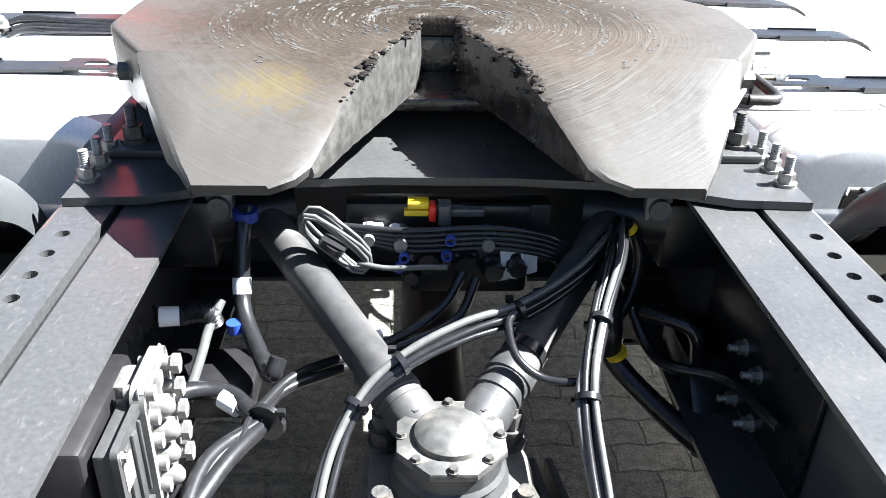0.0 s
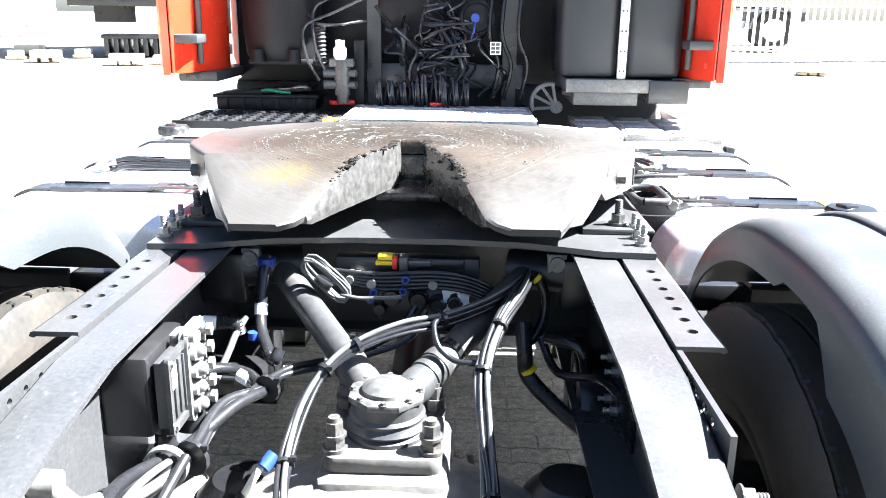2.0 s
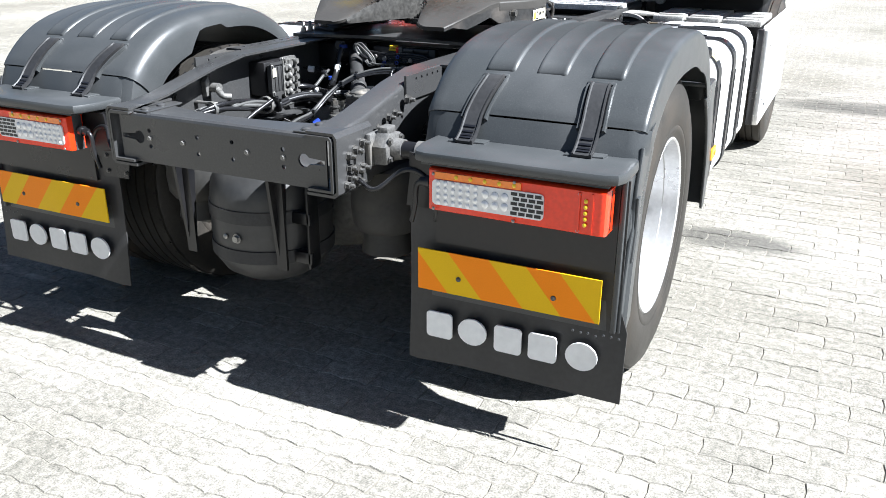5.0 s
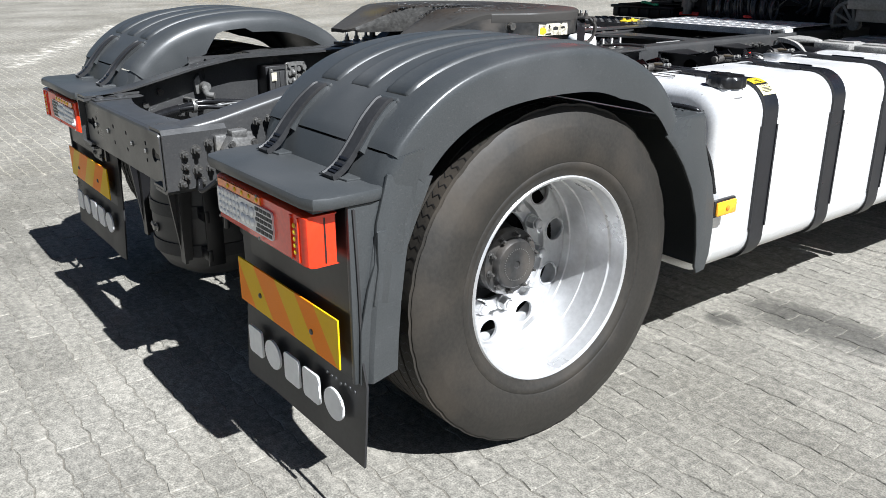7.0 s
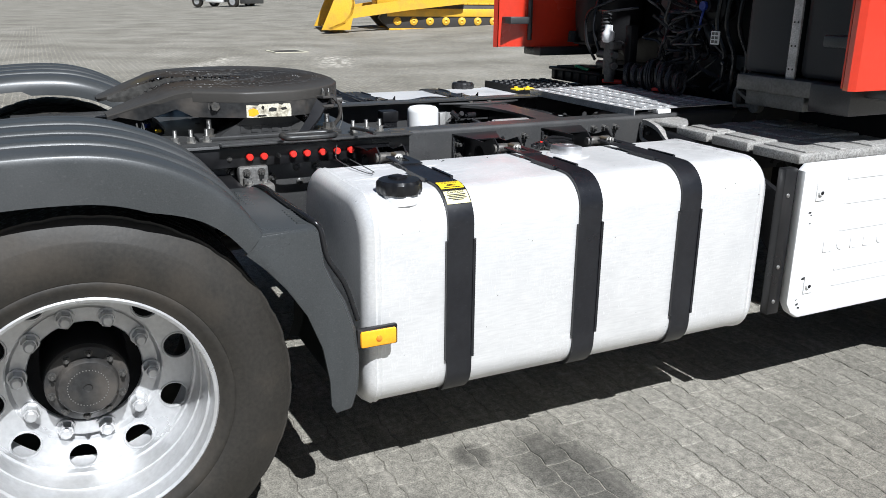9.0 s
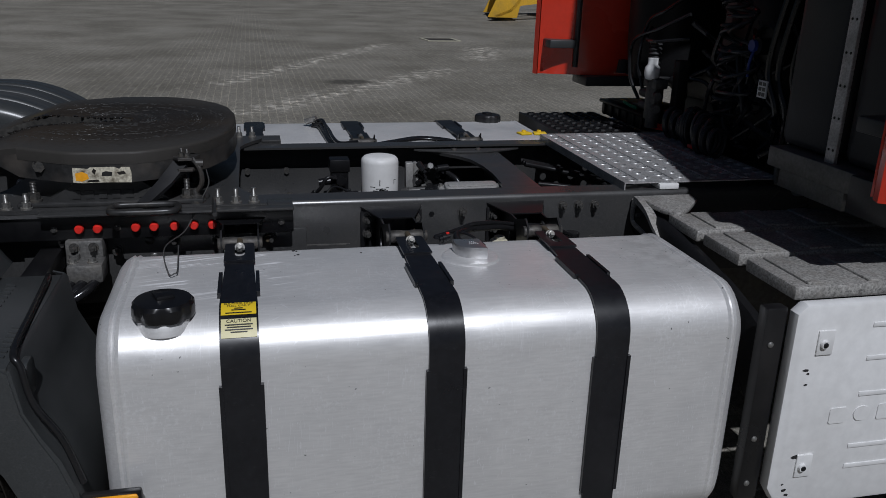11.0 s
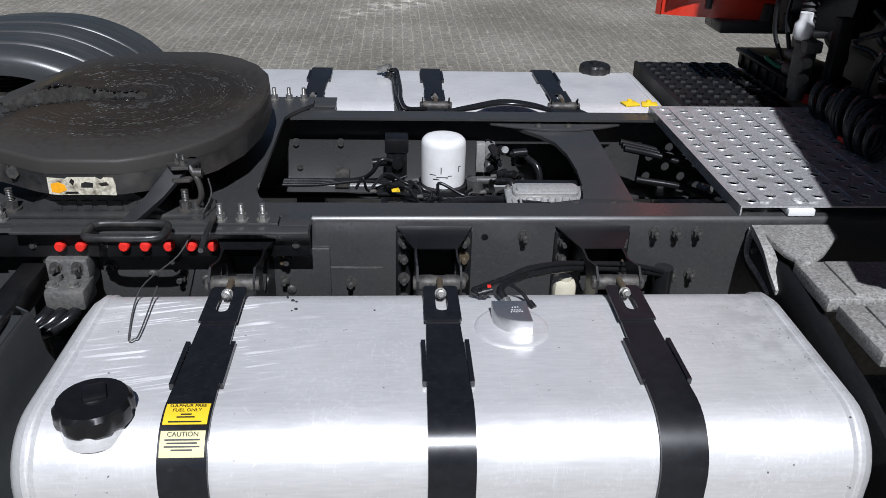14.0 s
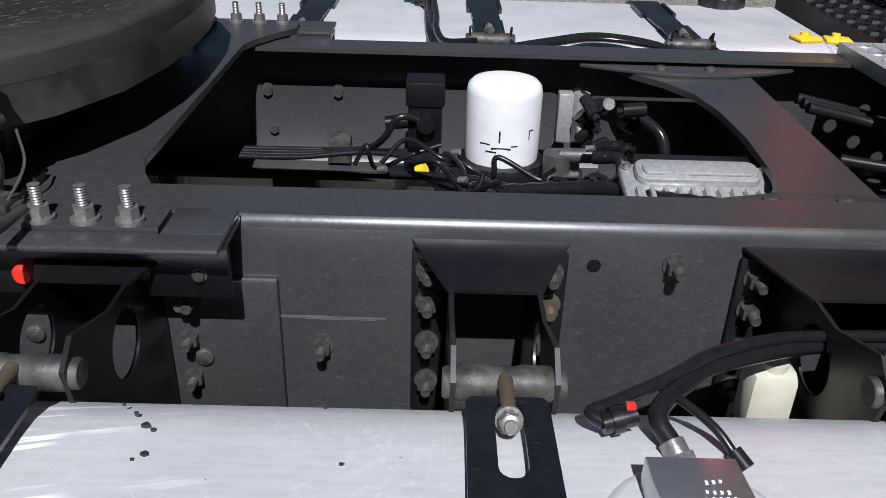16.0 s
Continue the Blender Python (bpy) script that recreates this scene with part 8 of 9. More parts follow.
hose("air_hose", [(-0.24, 0.14, 0.83), (-0.28, 0.18, 0.835), (-0.33, 0.17, 0.845), (-0.37, 0.12, 0.85)], 0.012, M_CABLE)
# brake chambers deep between the axle and the rails
for x, y in ((-0.255, 0.06), (0.325, 0.08)):
    bm = bmesh.new()
    lathe(bm, [(0.0, 0.44), (0.06, 0.44), (0.085, 0.47), (0.088, 0.55), (0.094, 0.555), (0.094, 0.58), (0.088, 0.585), (0.084, 0.66), (0.055, 0.69), (0, 0.692)], (x, y, 0), "z", 32)
    part("brake_chamber", bm, M_BLACK, axle, "black brake chamber")
# silver valve unit on the left rail
unit = new("valve_unit")
unit.empty_display_size = 0.1
unit.parent = truck
unit.matrix_basis = Matrix.Translation((-0.004, -0.002, -0.008)) @ Matrix.Diagonal((1, 0.76, 1, 1))
tagged(unit, "silver cast brake valve unit on the rail")
bm = bmesh.new()
box(bm, (-0.425, -0.11, 0.85), (-0.345, 0.10, 0.985), 0.008)
part("block", bm, M_BLACK, unit)
bm = bmesh.new()
plate(bm, rounded(-0.015, 0.105, 0.838, 0.998, 0.02), [rounded(0.002, 0.09, 0.853, 0.983, 0.015)], "x", -0.322, -0.308)
casting = part("valve_casting", bm, M_VALVE, unit, "bare cast valve frame")
bm = bmesh.new()
box(bm, (-0.35, 0.02, 0.85), (-0.325, 0.075, 0.985), 0.008)
part("valve_body", bm, M_VALVE, casting)
bm = bmesh.new()
cyl(bm, (-0.312, 0.045, 0.85), (-0.312, 0.045, 0.985), 0.008, n=10)
part("link_pin", bm, M_VALVE, casting)
rnd = random.Random(12)
for z in (0.862, 0.893, 0.925, 0.957):
    bm = bmesh.new()
    tip = -0.298 - 0.006 * rnd.random()
    lathe(bm, [(0.0135, -0.345), (0.0135, tip), (0.011, tip + 0.007), (0.006, tip + 0.011), (0, tip + 0.012)], (0, 0.025, z), "x", 14)
    part("valve_cap", bm, M_VALVE, casting)
    bm = bmesh.new()
    cyl(bm, (-0.345, 0.065, z + 0.012), (-0.302 - 0.008 * rnd.random(), 0.065, z + 0.012), 0.011, n=12)
    part("port", bm, M_VALVE, casting)
for k in range(5):
    z = 0.852 + 0.031 * k
    bm = bmesh.new()
    cyl(bm, (-0.335, 0.088, z), (-0.298, 0.088, z), 0.009, n=10)
    cyl(bm, (-0.300, 0.088, z), (-0.292, 0.088, z), 0.0125, n=6)
    part("banjo_bolt", bm, M_VALVE, casting)
    bm = bmesh.new()
    cyl(bm, (-0.330, 0.005, z + 0.010), (-0.300, 0.005, z + 0.010), 0.0095, n=10)
    part("port", bm, M_VALVE, casting)
    bm = bmesh.new()
    box(bm, (-0.332, 0.005, z - 0.006), (-0.314, 0.088, z + 0.001), 0.001)
    part("fin", bm, M_VALVE, casting)
bm = bmesh.new()
box(bm, (-0.34, -0.10, 0.862), (-0.318, 0.0, 0.975), 0.004)
for i in range(3):
    box(bm, (-0.319, -0.075 + 0.028 * i, 0.872), (-0.314, -0.060 + 0.028 * i, 0.965), 0.002)
plate(bm, rounded(-0.108, 0.004, 0.853, 0.984, 0.008), [rounded(-0.098, -0.006, 0.864, 0.973, 0.005)], "x", -0.320, -0.313)
part("control_box", bm, M_CHASSIS, unit, "dark grey control box with ribs")
bm = bmesh.new()
obox(bm, (-0.3128, -0.082, 0.945), (0.001, 0.030, 0.034), Matrix.Identity(3))
part("type_label", bm, M_PAPER, unit)
for y, z in ((-0.095, 0.97), (-0.095, 0.866), (-0.005, 0.97), (-0.005, 0.866), (0.095, 0.99), (0.095, 0.846), (-0.005, 0.99)):
    fasten(unit, "head", (-0.314, y, z), (1, 0, 0), 0.006, M_ZINC)
bm = bmesh.new()
lathe(bm, [(0.020, 0.80), (0.020, 0.815), (0.017, 0.82), (0.017, 0.835), (0.021, 0.84), (0.021, 0.852)], (-0.345, -0.05, 0), "z", 18)
part("plug", bm, M_CABLE, unit)
bm = bmesh.new()
lathe(bm, [(0.026, 0.81), (0.026, 0.835), (0.022, 0.85)], (-0.325, 0.035, 0), "z", 18)
part("plug", bm, M_CABLE, unit)
hose("corrugated_hose", [(-0.345, -0.05, 0.80), (-0.345, -0.10, 0.79), (-0.35, -0.18, 0.815), (-0.36, -0.25, 0.84)], 0.013, M_CABLE, ribs=0.15, steps=8)
# solenoid and cable clamp near the beam
bm = bmesh.new()
prism(bm, [(-0.36, 0.885), (-0.345, 0.885), (-0.33, 0.90), (-0.345, 0.96), (-0.365, 0.94)], "x", -0.427, -0.405, 0.003)
cyl(bm, (-0.42, -0.33, 0.915), (-0.37, -0.33, 0.915), 0.018, n=16)
cyl(bm, (-0.385, -0.33, 0.915), (-0.36, -0.34, 0.90), 0.012, n=12)
tube(bm, [(-0.37, -0.335, 0.905), (-0.345, -0.34, 0.89), (-0.325, -0.32, 0.885)], 0.012)
part("solenoid", bm, M_VALVE, harness, "dull metal solenoid valve with a plug")
bm = bmesh.new()
prism(bm, [(-0.425, -0.41), (-0.37, -0.405), (-0.34, -0.40), (-0.335, -0.385), (-0.37, -0.388), (-0.425, -0.39)], "z", 0.868, 0.876, 0.002)
lathe(bm, [(0.024, -0.405), (0.028, -0.405), (0.028, -0.39), (0.024, -0.39)], (-0.355, 0, 0.85), "y", 20, True)
part("pipe_clamp", bm, M_ZINC, harness, "bright steel pipe clamp")
bm = bmesh.new()
lathe(bm, [(0.030, -0.14), (0.034, -0.14), (0.034, -0.125), (0.030, -0.125)], (-0.315, 0, 0.822), "y", 20, True)
part("pipe_clamp", bm, M_ZINC, harness)
hose("air_hose", [(-0.36, -0.45, 0.84), (-0.39, -0.52, 0.82), (-0.40, -0.60, 0.79)], 0.020, M_CABLE)
hose("air_hose", [(-0.28, -0.14, 0.845), (-0.30, -0.25, 0.80), (-0.325, -0.34, 0.74), (-0.34, -0.40, 0.68)], 0.008, M_CABLE)
for y, z in ((-0.50, 0.905), (-0.56, 0.86), (-0.58, 0.825), (-0.53, 0.80)):
    fasten(rails[-1], "head", (-0.427, y, z), (1, 0, 0), 0.013, M_BOLT)
# plates and bolts inside the right rail
bm = bmesh.new()
box(bm, (0.419, 0.05, 0.76), (0.427, 0.40, 0.98), 0.003)
prism(bm, [(0.30, 0.80), (0.42, 0.80), (0.42, 0.70), (0.22, 0.68), (0.24, 0.74)], "x", 0.36, 0.43, 0.01)
web = part("inner_bracket", bm, M_BLACK, truck)
for y, z in ((0.250, 0.854), (0.197, 0.847), (0.247, 0.768), (0.186, 0.774)):
    fasten(web, "bolt", (0.419, y, z), (-1, 0, 0), 0.010, M_ZINC)
for s in (-1, 1):
    bm = bmesh.new()
    box(bm, (s * 0.30, 0.41, 0.955), (s * 0.34, 0.43, 1.01), 0.004)
    lathe(bm, [(0.016, 0.40), (0.016, 0.415)], (s * 0.32, 0, 0.99), "y", 14)
    part("plate_lug", bm, M_VALVE, truck)

# silver relay valve outside the right rail, by the angle
for s in (-1, 1):
    bm = bmesh.new()
    box(bm, (s * 0.45, 0.575, 0.87), (s * 0.52, 0.675, 0.955), 0.008)
    box(bm, (s * 0.50, 0.585, 0.85), (s * 0.585, 0.68, 0.905), 0.010)
    cyl(bm, (s * 0.53, 0.60, 0.85), (s * 0.53, 0.60, 0.92), 0.014, n=12)
    rv = part("relay_valve", bm, M_CAST, truck, "bright cast relay valve on the rail")
    for y in (0.60, 0.65):
        fasten(rv, "bolt", (s * 0.52, y, 0.935), (s, 0, 0), 0.011, M_BOLT)
        fasten(rv, "head", (s * 0.56, y, 0.905), (0, 0, 1), 0.011, M_ZINC)
    bm = bmesh.new()
    for k in range(3):
        tube(bm, [(s * 0.55, 0.60 + 0.03 * k, 0.86), (s * 0.60, 0.58 + 0.03 * k, 0.84), (s * 0.63, 0.52 + 0.02 * k, 0.80), (s * 0.60, 0.42, 0.74)], 0.014)
    part("brake_hose", bm, M_CABLE, truck)
# ---- equipment between the rails by the tanks ----
bm = bmesh.new()
sheet(bm, [[(-0.400, y, z), (-0.398, y, 0.80), (-0.375, y, 0.765), (-0.33, y, 0.76)] for y, z in ((1.03, 0.86), (1.045, 0.93), (1.68, 0.93), (1.78, 0.86), (1.79, 0.80))], 0.005)
shield = part("inner_shield", bm, M_CHASSIS, truck, "dark folded heat shield on the inner rail")
for y, z in ((1.066, 0.92), (1.217, 0.92), (1.43, 0.92), (1.075, 0.835), (1.60, 0.92)):
    fasten(shield, "head", (-0.398, y, z), (1, 0, 0), 0.012, M_BOLT)
bm = bmesh.new()
prism(bm, [(1.195, 0.775), (1.245, 0.775), (1.245, 0.83), (1.225, 0.84), (1.20, 0.83)], "x", -0.385, -0.345, 0.003)
part("clip_bracket", bm, M_STEELROLL, truck)
# reservoir added to keep sun off the ground under the left tank
bm = bmesh.new()
lathe(bm, [(0, 1.02), (0.06, 1.025), (0.105, 1.05), (0.12, 1.09), (0.12, 1.86), (0.105, 1.90), (0.06, 1.925), (0, 1.93)], (-0.06, 0, 0.70), "y", 32)
part("sun_block_reservoir", bm, M_GEAR, truck, "black reservoir added between the rails to block the sun")
dryer = new("air_dryer")
dryer.empty_display_size = 0.1
dryer.parent = truck
tagged(dryer, "air dryer with white spin-on cartridge")
FC = (-0.165, 1.555, 0)
bm = bmesh.new()
lathe(bm, [(0.062, 0.870), (0.0695, 0.876), (0.0705, 0.89), (0.0705, 1.004), (0.068, 1.016), (0.060, 1.0245), (0.045, 1.028), (0.02, 1.0285), (0, 1.0285)], FC, "z", 48)
part("cartridge", bm, M_WHITE, dryer, "white metal dryer cartridge")
for k, (a, dz, w, h) in enumerate(((-8, 0.0, 0.003, 0.022), (-30, -0.016, 0.020, 0.002), (-5, -0.022, 0.036, 0.002), (15, -0.018, 0.012, 0.002), (-20, -0.03, 0.02, 0.0025), (40, 0.0, 0.002, 0.018), (44, 0.008, 0.01, 0.002))):
    t = radians(a)
    bm = bmesh.new()
    obox(bm, (FC[0] + 0.0707 * math.cos(t), FC[1] + 0.0707 * math.sin(t), 0.938 + dz), (0.0008, w, h), Matrix.Rotation(t, 3, "Z"))
    part("printed_mark", bm, M_INK, dryer)
bm = bmesh.new()
k = 40
rings = []
for r, z in ((0.060, 0.82), (0.085, 0.832), (0.088, 0.856), (0.082, 0.873), (0.066, 0.878)):
    rings.append([(FC[0] + r * (0.95 if i % 5 == 0 else 1) * math.cos(2 * math.pi * i / k), FC[1] + r * (0.95 if i % 5 == 0 else 1) * math.sin(2 * math.pi * i / k), z) for i in range(k)])
sweep(bm, rings)
part("base", bm, M_BLACK, dryer, "black ribbed dryer base")
bm = bmesh.new()
box(bm, (-0.25, 1.375, 0.875), (-0.19, 1.44, 1.005), 0.005)
box(bm, (-0.255, 1.37, 0.96), (-0.185, 1.445, 1.008), 0.004)
cyl(bm, (-0.20, 1.41, 0.93), (-0.17, 1.41, 0.93), 0.018, n=14)
cyl(bm, (-0.22, 1.375, 0.92), (-0.22, 1.33, 0.915), 0.014, n=14)
part("solenoid_box", bm, M_BLACK, dryer, "black solenoid box")
bm = bmesh.new()
box(bm, (-0.245, 1.665, 0.885), (-0.215, 1.695, 0.985), 0.004)
cyl(bm, (-0.225, 1.71, 0.93), (-0.225, 1.71, 0.985), 0.016, n=14)
box(bm, (-0.20, 1.70, 0.90), (-0.18, 1.72, 0.93), 0.003)
part("cast_valve", bm, M_ECU, dryer, "small bright cast valve")
rnd = random.Random(77)
for i in range(14):
    bm = bmesh.new()
    c = Vector((-0.24 + 0.08 * rnd.random(), 1.70 + 0.13 * rnd.random(), 0.87 + 0.11 * rnd.random()))
    d = Vector((rnd.uniform(-1, 1), rnd.uniform(-1, 1), rnd.uniform(-0.6, 0.6))).normalized() * 0.022
    cyl(bm, c - d, c + d, 0.010 + 0.005 * rnd.random(), n=10)
    cyl(bm, c + d * 0.6, c + d * 1.5, 0.007, n=8)
    part("fitting", bm, M_CABLE, dryer)
bm = bmesh.new()
cyl(bm, (-0.11, 1.655, 0.855), (-0.11, 1.655, 0.905), 0.026, n=16)
cyl(bm, (-0.11, 1.66, 0.90), (-0.10, 1.72, 0.905), 0.014, n=12)
box(bm, (-0.14, 1.63, 0.84), (-0.08, 1.69, 0.87), 0.006)
part("regulator", bm, M_VALVE2, dryer, "dull metal pressure regulator")
ecu = new("control_unit")
ecu.empty_display_size = 0.1
ecu.parent = truck
tagged(ecu, "bright cast finned control unit")
bm = bmesh.new()
tilt = Matrix.Rotation(radians(16), 3, "Y")
EC = Vector((0.203, 1.828, 0.963))
obox(bm, EC, (0.13, 0.235, 0.020), tilt, 0.006)
body = part("housing", bm, M_ECU, ecu)
bm = bmesh.new()
prism(bm, rounded(-0.062, -0.012, -0.098, 0.088, 0.016), "z", 0.009, 0.022, 0.004)
prism(bm, rounded(-0.052, -0.022, -0.088, 0.078, 0.010), "z", 0.022, 0.026, 0.002)
bm.transform(Matrix.Translation(EC) @ tilt.to_4x4())
part("lid", bm, M_ECU, body)
for i in range(11):
    bm = bmesh.new()
    obox(bm, EC + tilt @ Vector((0.034, -0.10 + 0.02 * i, 0.012)), (0.062, 0.006, 0.018), tilt)
    part("fin", bm, M_ECU, body)
for dx, dy in ((-0.055, -0.108), (-0.055, 0.105), (0.055, -0.11), (0.055, 0.11)):
    fasten(ecu, "head", EC + tilt @ Vector((dx, dy, 0.010 if dx > 0 or abs(dy) > 0.095 else 0.022)), (0.2, 0, 1), 0.0065, M_ZINC)
bm = bmesh.new()
obox(bm, EC + Vector((-0.10, 0.03, 0.0)), (0.06, 0.22, 0.035), Matrix.Identity(3), 0.006)
obox(bm, EC + Vector((-0.10, 0.16, -0.01)), (0.04, 0.05, 0.05), Matrix.Identity(3), 0.006)
part("connector", bm, M_CABLE, ecu)
for k in range(4):
    hose("air_hose", [(-0.27 + 0.015 * k, 1.02, 0.835), (-0.265 + 0.015 * k, 1.15, 0.838), (-0.25 + 0.014 * k, 1.30, 0.845 + 0.004 * k), (-0.20 + 0.015 * k, 1.42, 0.86), (-0.13 + 0.02 * k, 1.52, 0.85)], 0.0055, M_CABLE)
hose("air_hose", [(-0.19, 1.41, 0.93), (-0.17, 1.36, 0.945), (-0.18, 1.33, 0.90), (-0.22, 1.29, 0.86), (-0.25, 1.2, 0.84)], 0.007, M_CABLE)
hose("air_hose", [(-0.05, 1.35, 0.88), (0.0, 1.5, 0.895), (0.05, 1.62, 0.89), (0.10, 1.75, 0.93), (0.12, 1.95, 0.95)], 0.0065, M_CABLE)
hose("corrugated_hose", [(0.06, 1.55, 0.90), (0.12, 1.68, 0.935), (0.22, 1.76, 0.965), (0.30, 1.88, 0.985), (0.33, 2.0, 0.97)], 0.012, M_CABLE, ribs=0.15, steps=10)
hose("air_hose", [(-0.09, 1.72, 0.905), (-0.06, 1.76, 0.915), (-0.04, 1.76, 0.88), (-0.06, 1.72, 0.82)], 0.012, M_CABLE)
hose("air_hose", [(-0.2, 1.82, 0.95), (-0.16, 1.86, 0.92), (-0.14, 1.86, 0.85), (-0.15, 1.80, 0.80)], 0.011, M_CABLE)
bm = bmesh.new()
cyl(bm, (-0.075, 1.398, 0.875), (-0.072, 1.412, 0.885), 0.011, n=12)
part("yellow_band", bm, M_YELLOW, harness)
bm = bmesh.new()
plate(bm, [(-0.03, 1.36), (0.04, 1.36), (0.04, 1.54), (-0.03, 1.54)], [rounded(-0.015, 0.02, 1.38, 1.43, 0.01), rounded(-0.015, 0.02, 1.47, 1.52, 0.01)], "z", 0.872, 0.878)
part("slotted_bracket", bm, M_BLACK, truck)
for k in range(3):
    hose("air_hose", [(-0.28 + 0.03 * k, 2.15, 0.97), (-0.26 + 0.03 * k, 2.3, 0.94), (-0.15 + 0.04 * k, 2.5, 0.90), (0.0, 2.7, 0.85)], 0.011, M_GEAR)
hose("air_hose", [(-0.05, 2.15, 0.93), (0.0, 2.3, 0.92), (0.12, 2.42, 0.90), (0.3, 2.5, 0.88)], 0.010, M_GEAR)
bm = bmesh.new()
cyl(bm, (-0.02, 2.34, 0.92), (0.02, 2.36, 0.925), 0.014, n=10)
part("bright_fitting", bm, M_ZINC, harness)
# thin cables looping round the dryer and the control unit
rnd = random.Random(63)
for k in range(9):
    y0, z0 = 1.28 + 0.05 * k, 0.875 + 0.012 * (k % 3)
    pts = [(-0.10 + 0.02 * k, y0, z0)]
    for i in range(5):
        pts.append((pts[-1][0] + rnd.uniform(-0.035, 0.05), pts[-1][1] + rnd.uniform(0.0, 0.07), z0 + rnd.uniform(-0.02, 0.045)))
    hose("cable", pts, 0.0038 + 0.0018 * rnd.random(), M_CABLE)
for x, y, z in ((-0.02, 1.33, 0.90), (0.03, 1.47, 0.905), (-0.07, 1.70, 0.93), (0.02, 1.66, 0.915), (-0.11, 1.46, 0.90)):
    bm = bmesh.new()
    cyl(bm, (x, y, z), (x + 0.006, y + 0.014, z + 0.004), 0.006, n=10)
    part("bright_fitting", bm, M_ZINC, harness)
# harness lying over the left tank
bundle("cable", [(-1.02, 1.375, 1.000), (-0.98, 1.40, 1.005), (-0.90, 1.405, 0.998), (-0.75, 1.41, 0.995), (-0.62, 1.42, 0.99), (-0.53, 1.44, 0.985), (-0.48, 1.50, 1.0)], 5, 0.009, 0.014, (M_CABLE,), 8)
bm = bmesh.new()
cyl(bm, (-1.05, 1.335, 1.0), (-1.03, 1.385, 1.02), 0.014, n=12)
cyl(bm, (-1.07, 1.37, 1.005), (-1.01, 1.36, 1.015), 0.011, n=12)
part("bright_fitting", bm, M_ZINC, harness)
for k in range(4):
    hose("cable", [(-0.50, 1.58, 1.0), (-0.54 - 0.01 * k, 1.68, 1.0), (-0.60 - 0.012 * k, 1.80, 1.0), (-0.57 - 0.01 * k, 1.92, 0.995), (-0.49, 2.0, 0.99)], 0.007, M_CABLE)

# ---- the yard around ----
def fence(x0, y0, x1, y1, height, gap, label):
    f = root("metal_fence", label, "fence", "white yard fences", (x0, y0, lie(0, min(y0, y1))[2]), math.degrees(math.atan2(y1 - y0, x1 - x0)))
    length = math.hypot(x1 - x0, y1 - y0)
    for z in (0.35, height * 0.55, height - 0.15):
        bm = bmesh.new()
        box(bm, (0, -0.02, z), (length, 0.02, z + 0.06))
        part("fence_rail", bm, M_WHITE, f)
    bm = bmesh.new()
    box(bm, (-0.03, -0.018, 0.12), (0.03, 0.018, height))
    me = mesh_of(bm, "slat", M_WHITE)
    for i in range(int(length / gap) + 1):
        ob = new("slat", me)
        ob.parent = f
        ob.matrix_basis = Matrix.Translation((i * gap, 0, 0))
    bm = bmesh.new()
    box(bm, (-0.06, -0.06, 0), (0.06, 0.06, height + 0.1), 0.01)
    me = mesh_of(bm, "post", M_WHITE)
    for i in range(int(length / 3) + 1):
        ob = new("post", me)
        ob.parent = f
        ob.matrix_basis = Matrix.Translation((i * 3.0, 0.08, 0))


fence(5.0, 18.75, 18.0, 21.4, 2.4, 0.19, "white painted steel bar fence of the yard")
fence(-17.6, 28.6, -11.6, 22.4, 2.2, 0.20, "tall white steel bar fence behind parked trucks")


def wheel_set(parent, x, y, z, r, w, rim):
    bm = bmesh.new()
    lathe(bm, [(r * 0.58, x - w / 2), (r * 0.95, x - w / 2), (r, x - w / 3), (r, x + w / 3), (r * 0.95, x + w / 2), (r * 0.58, x + w / 2)], (0, y, z), "x", 28, True)
    t = part("wheel", bm, M_TYRE, parent)
    bm = bmesh.new()
    lathe(bm, [(r * 0.58, x - w / 2.2), (r * 0.58, x + w / 2.2), (r * 0.45, x + w / 2.5), (r * 0.2, x + w / 2), (0, x + w / 2)], (0, y, z), "x", 20)
    part("rim", bm, rim, t)


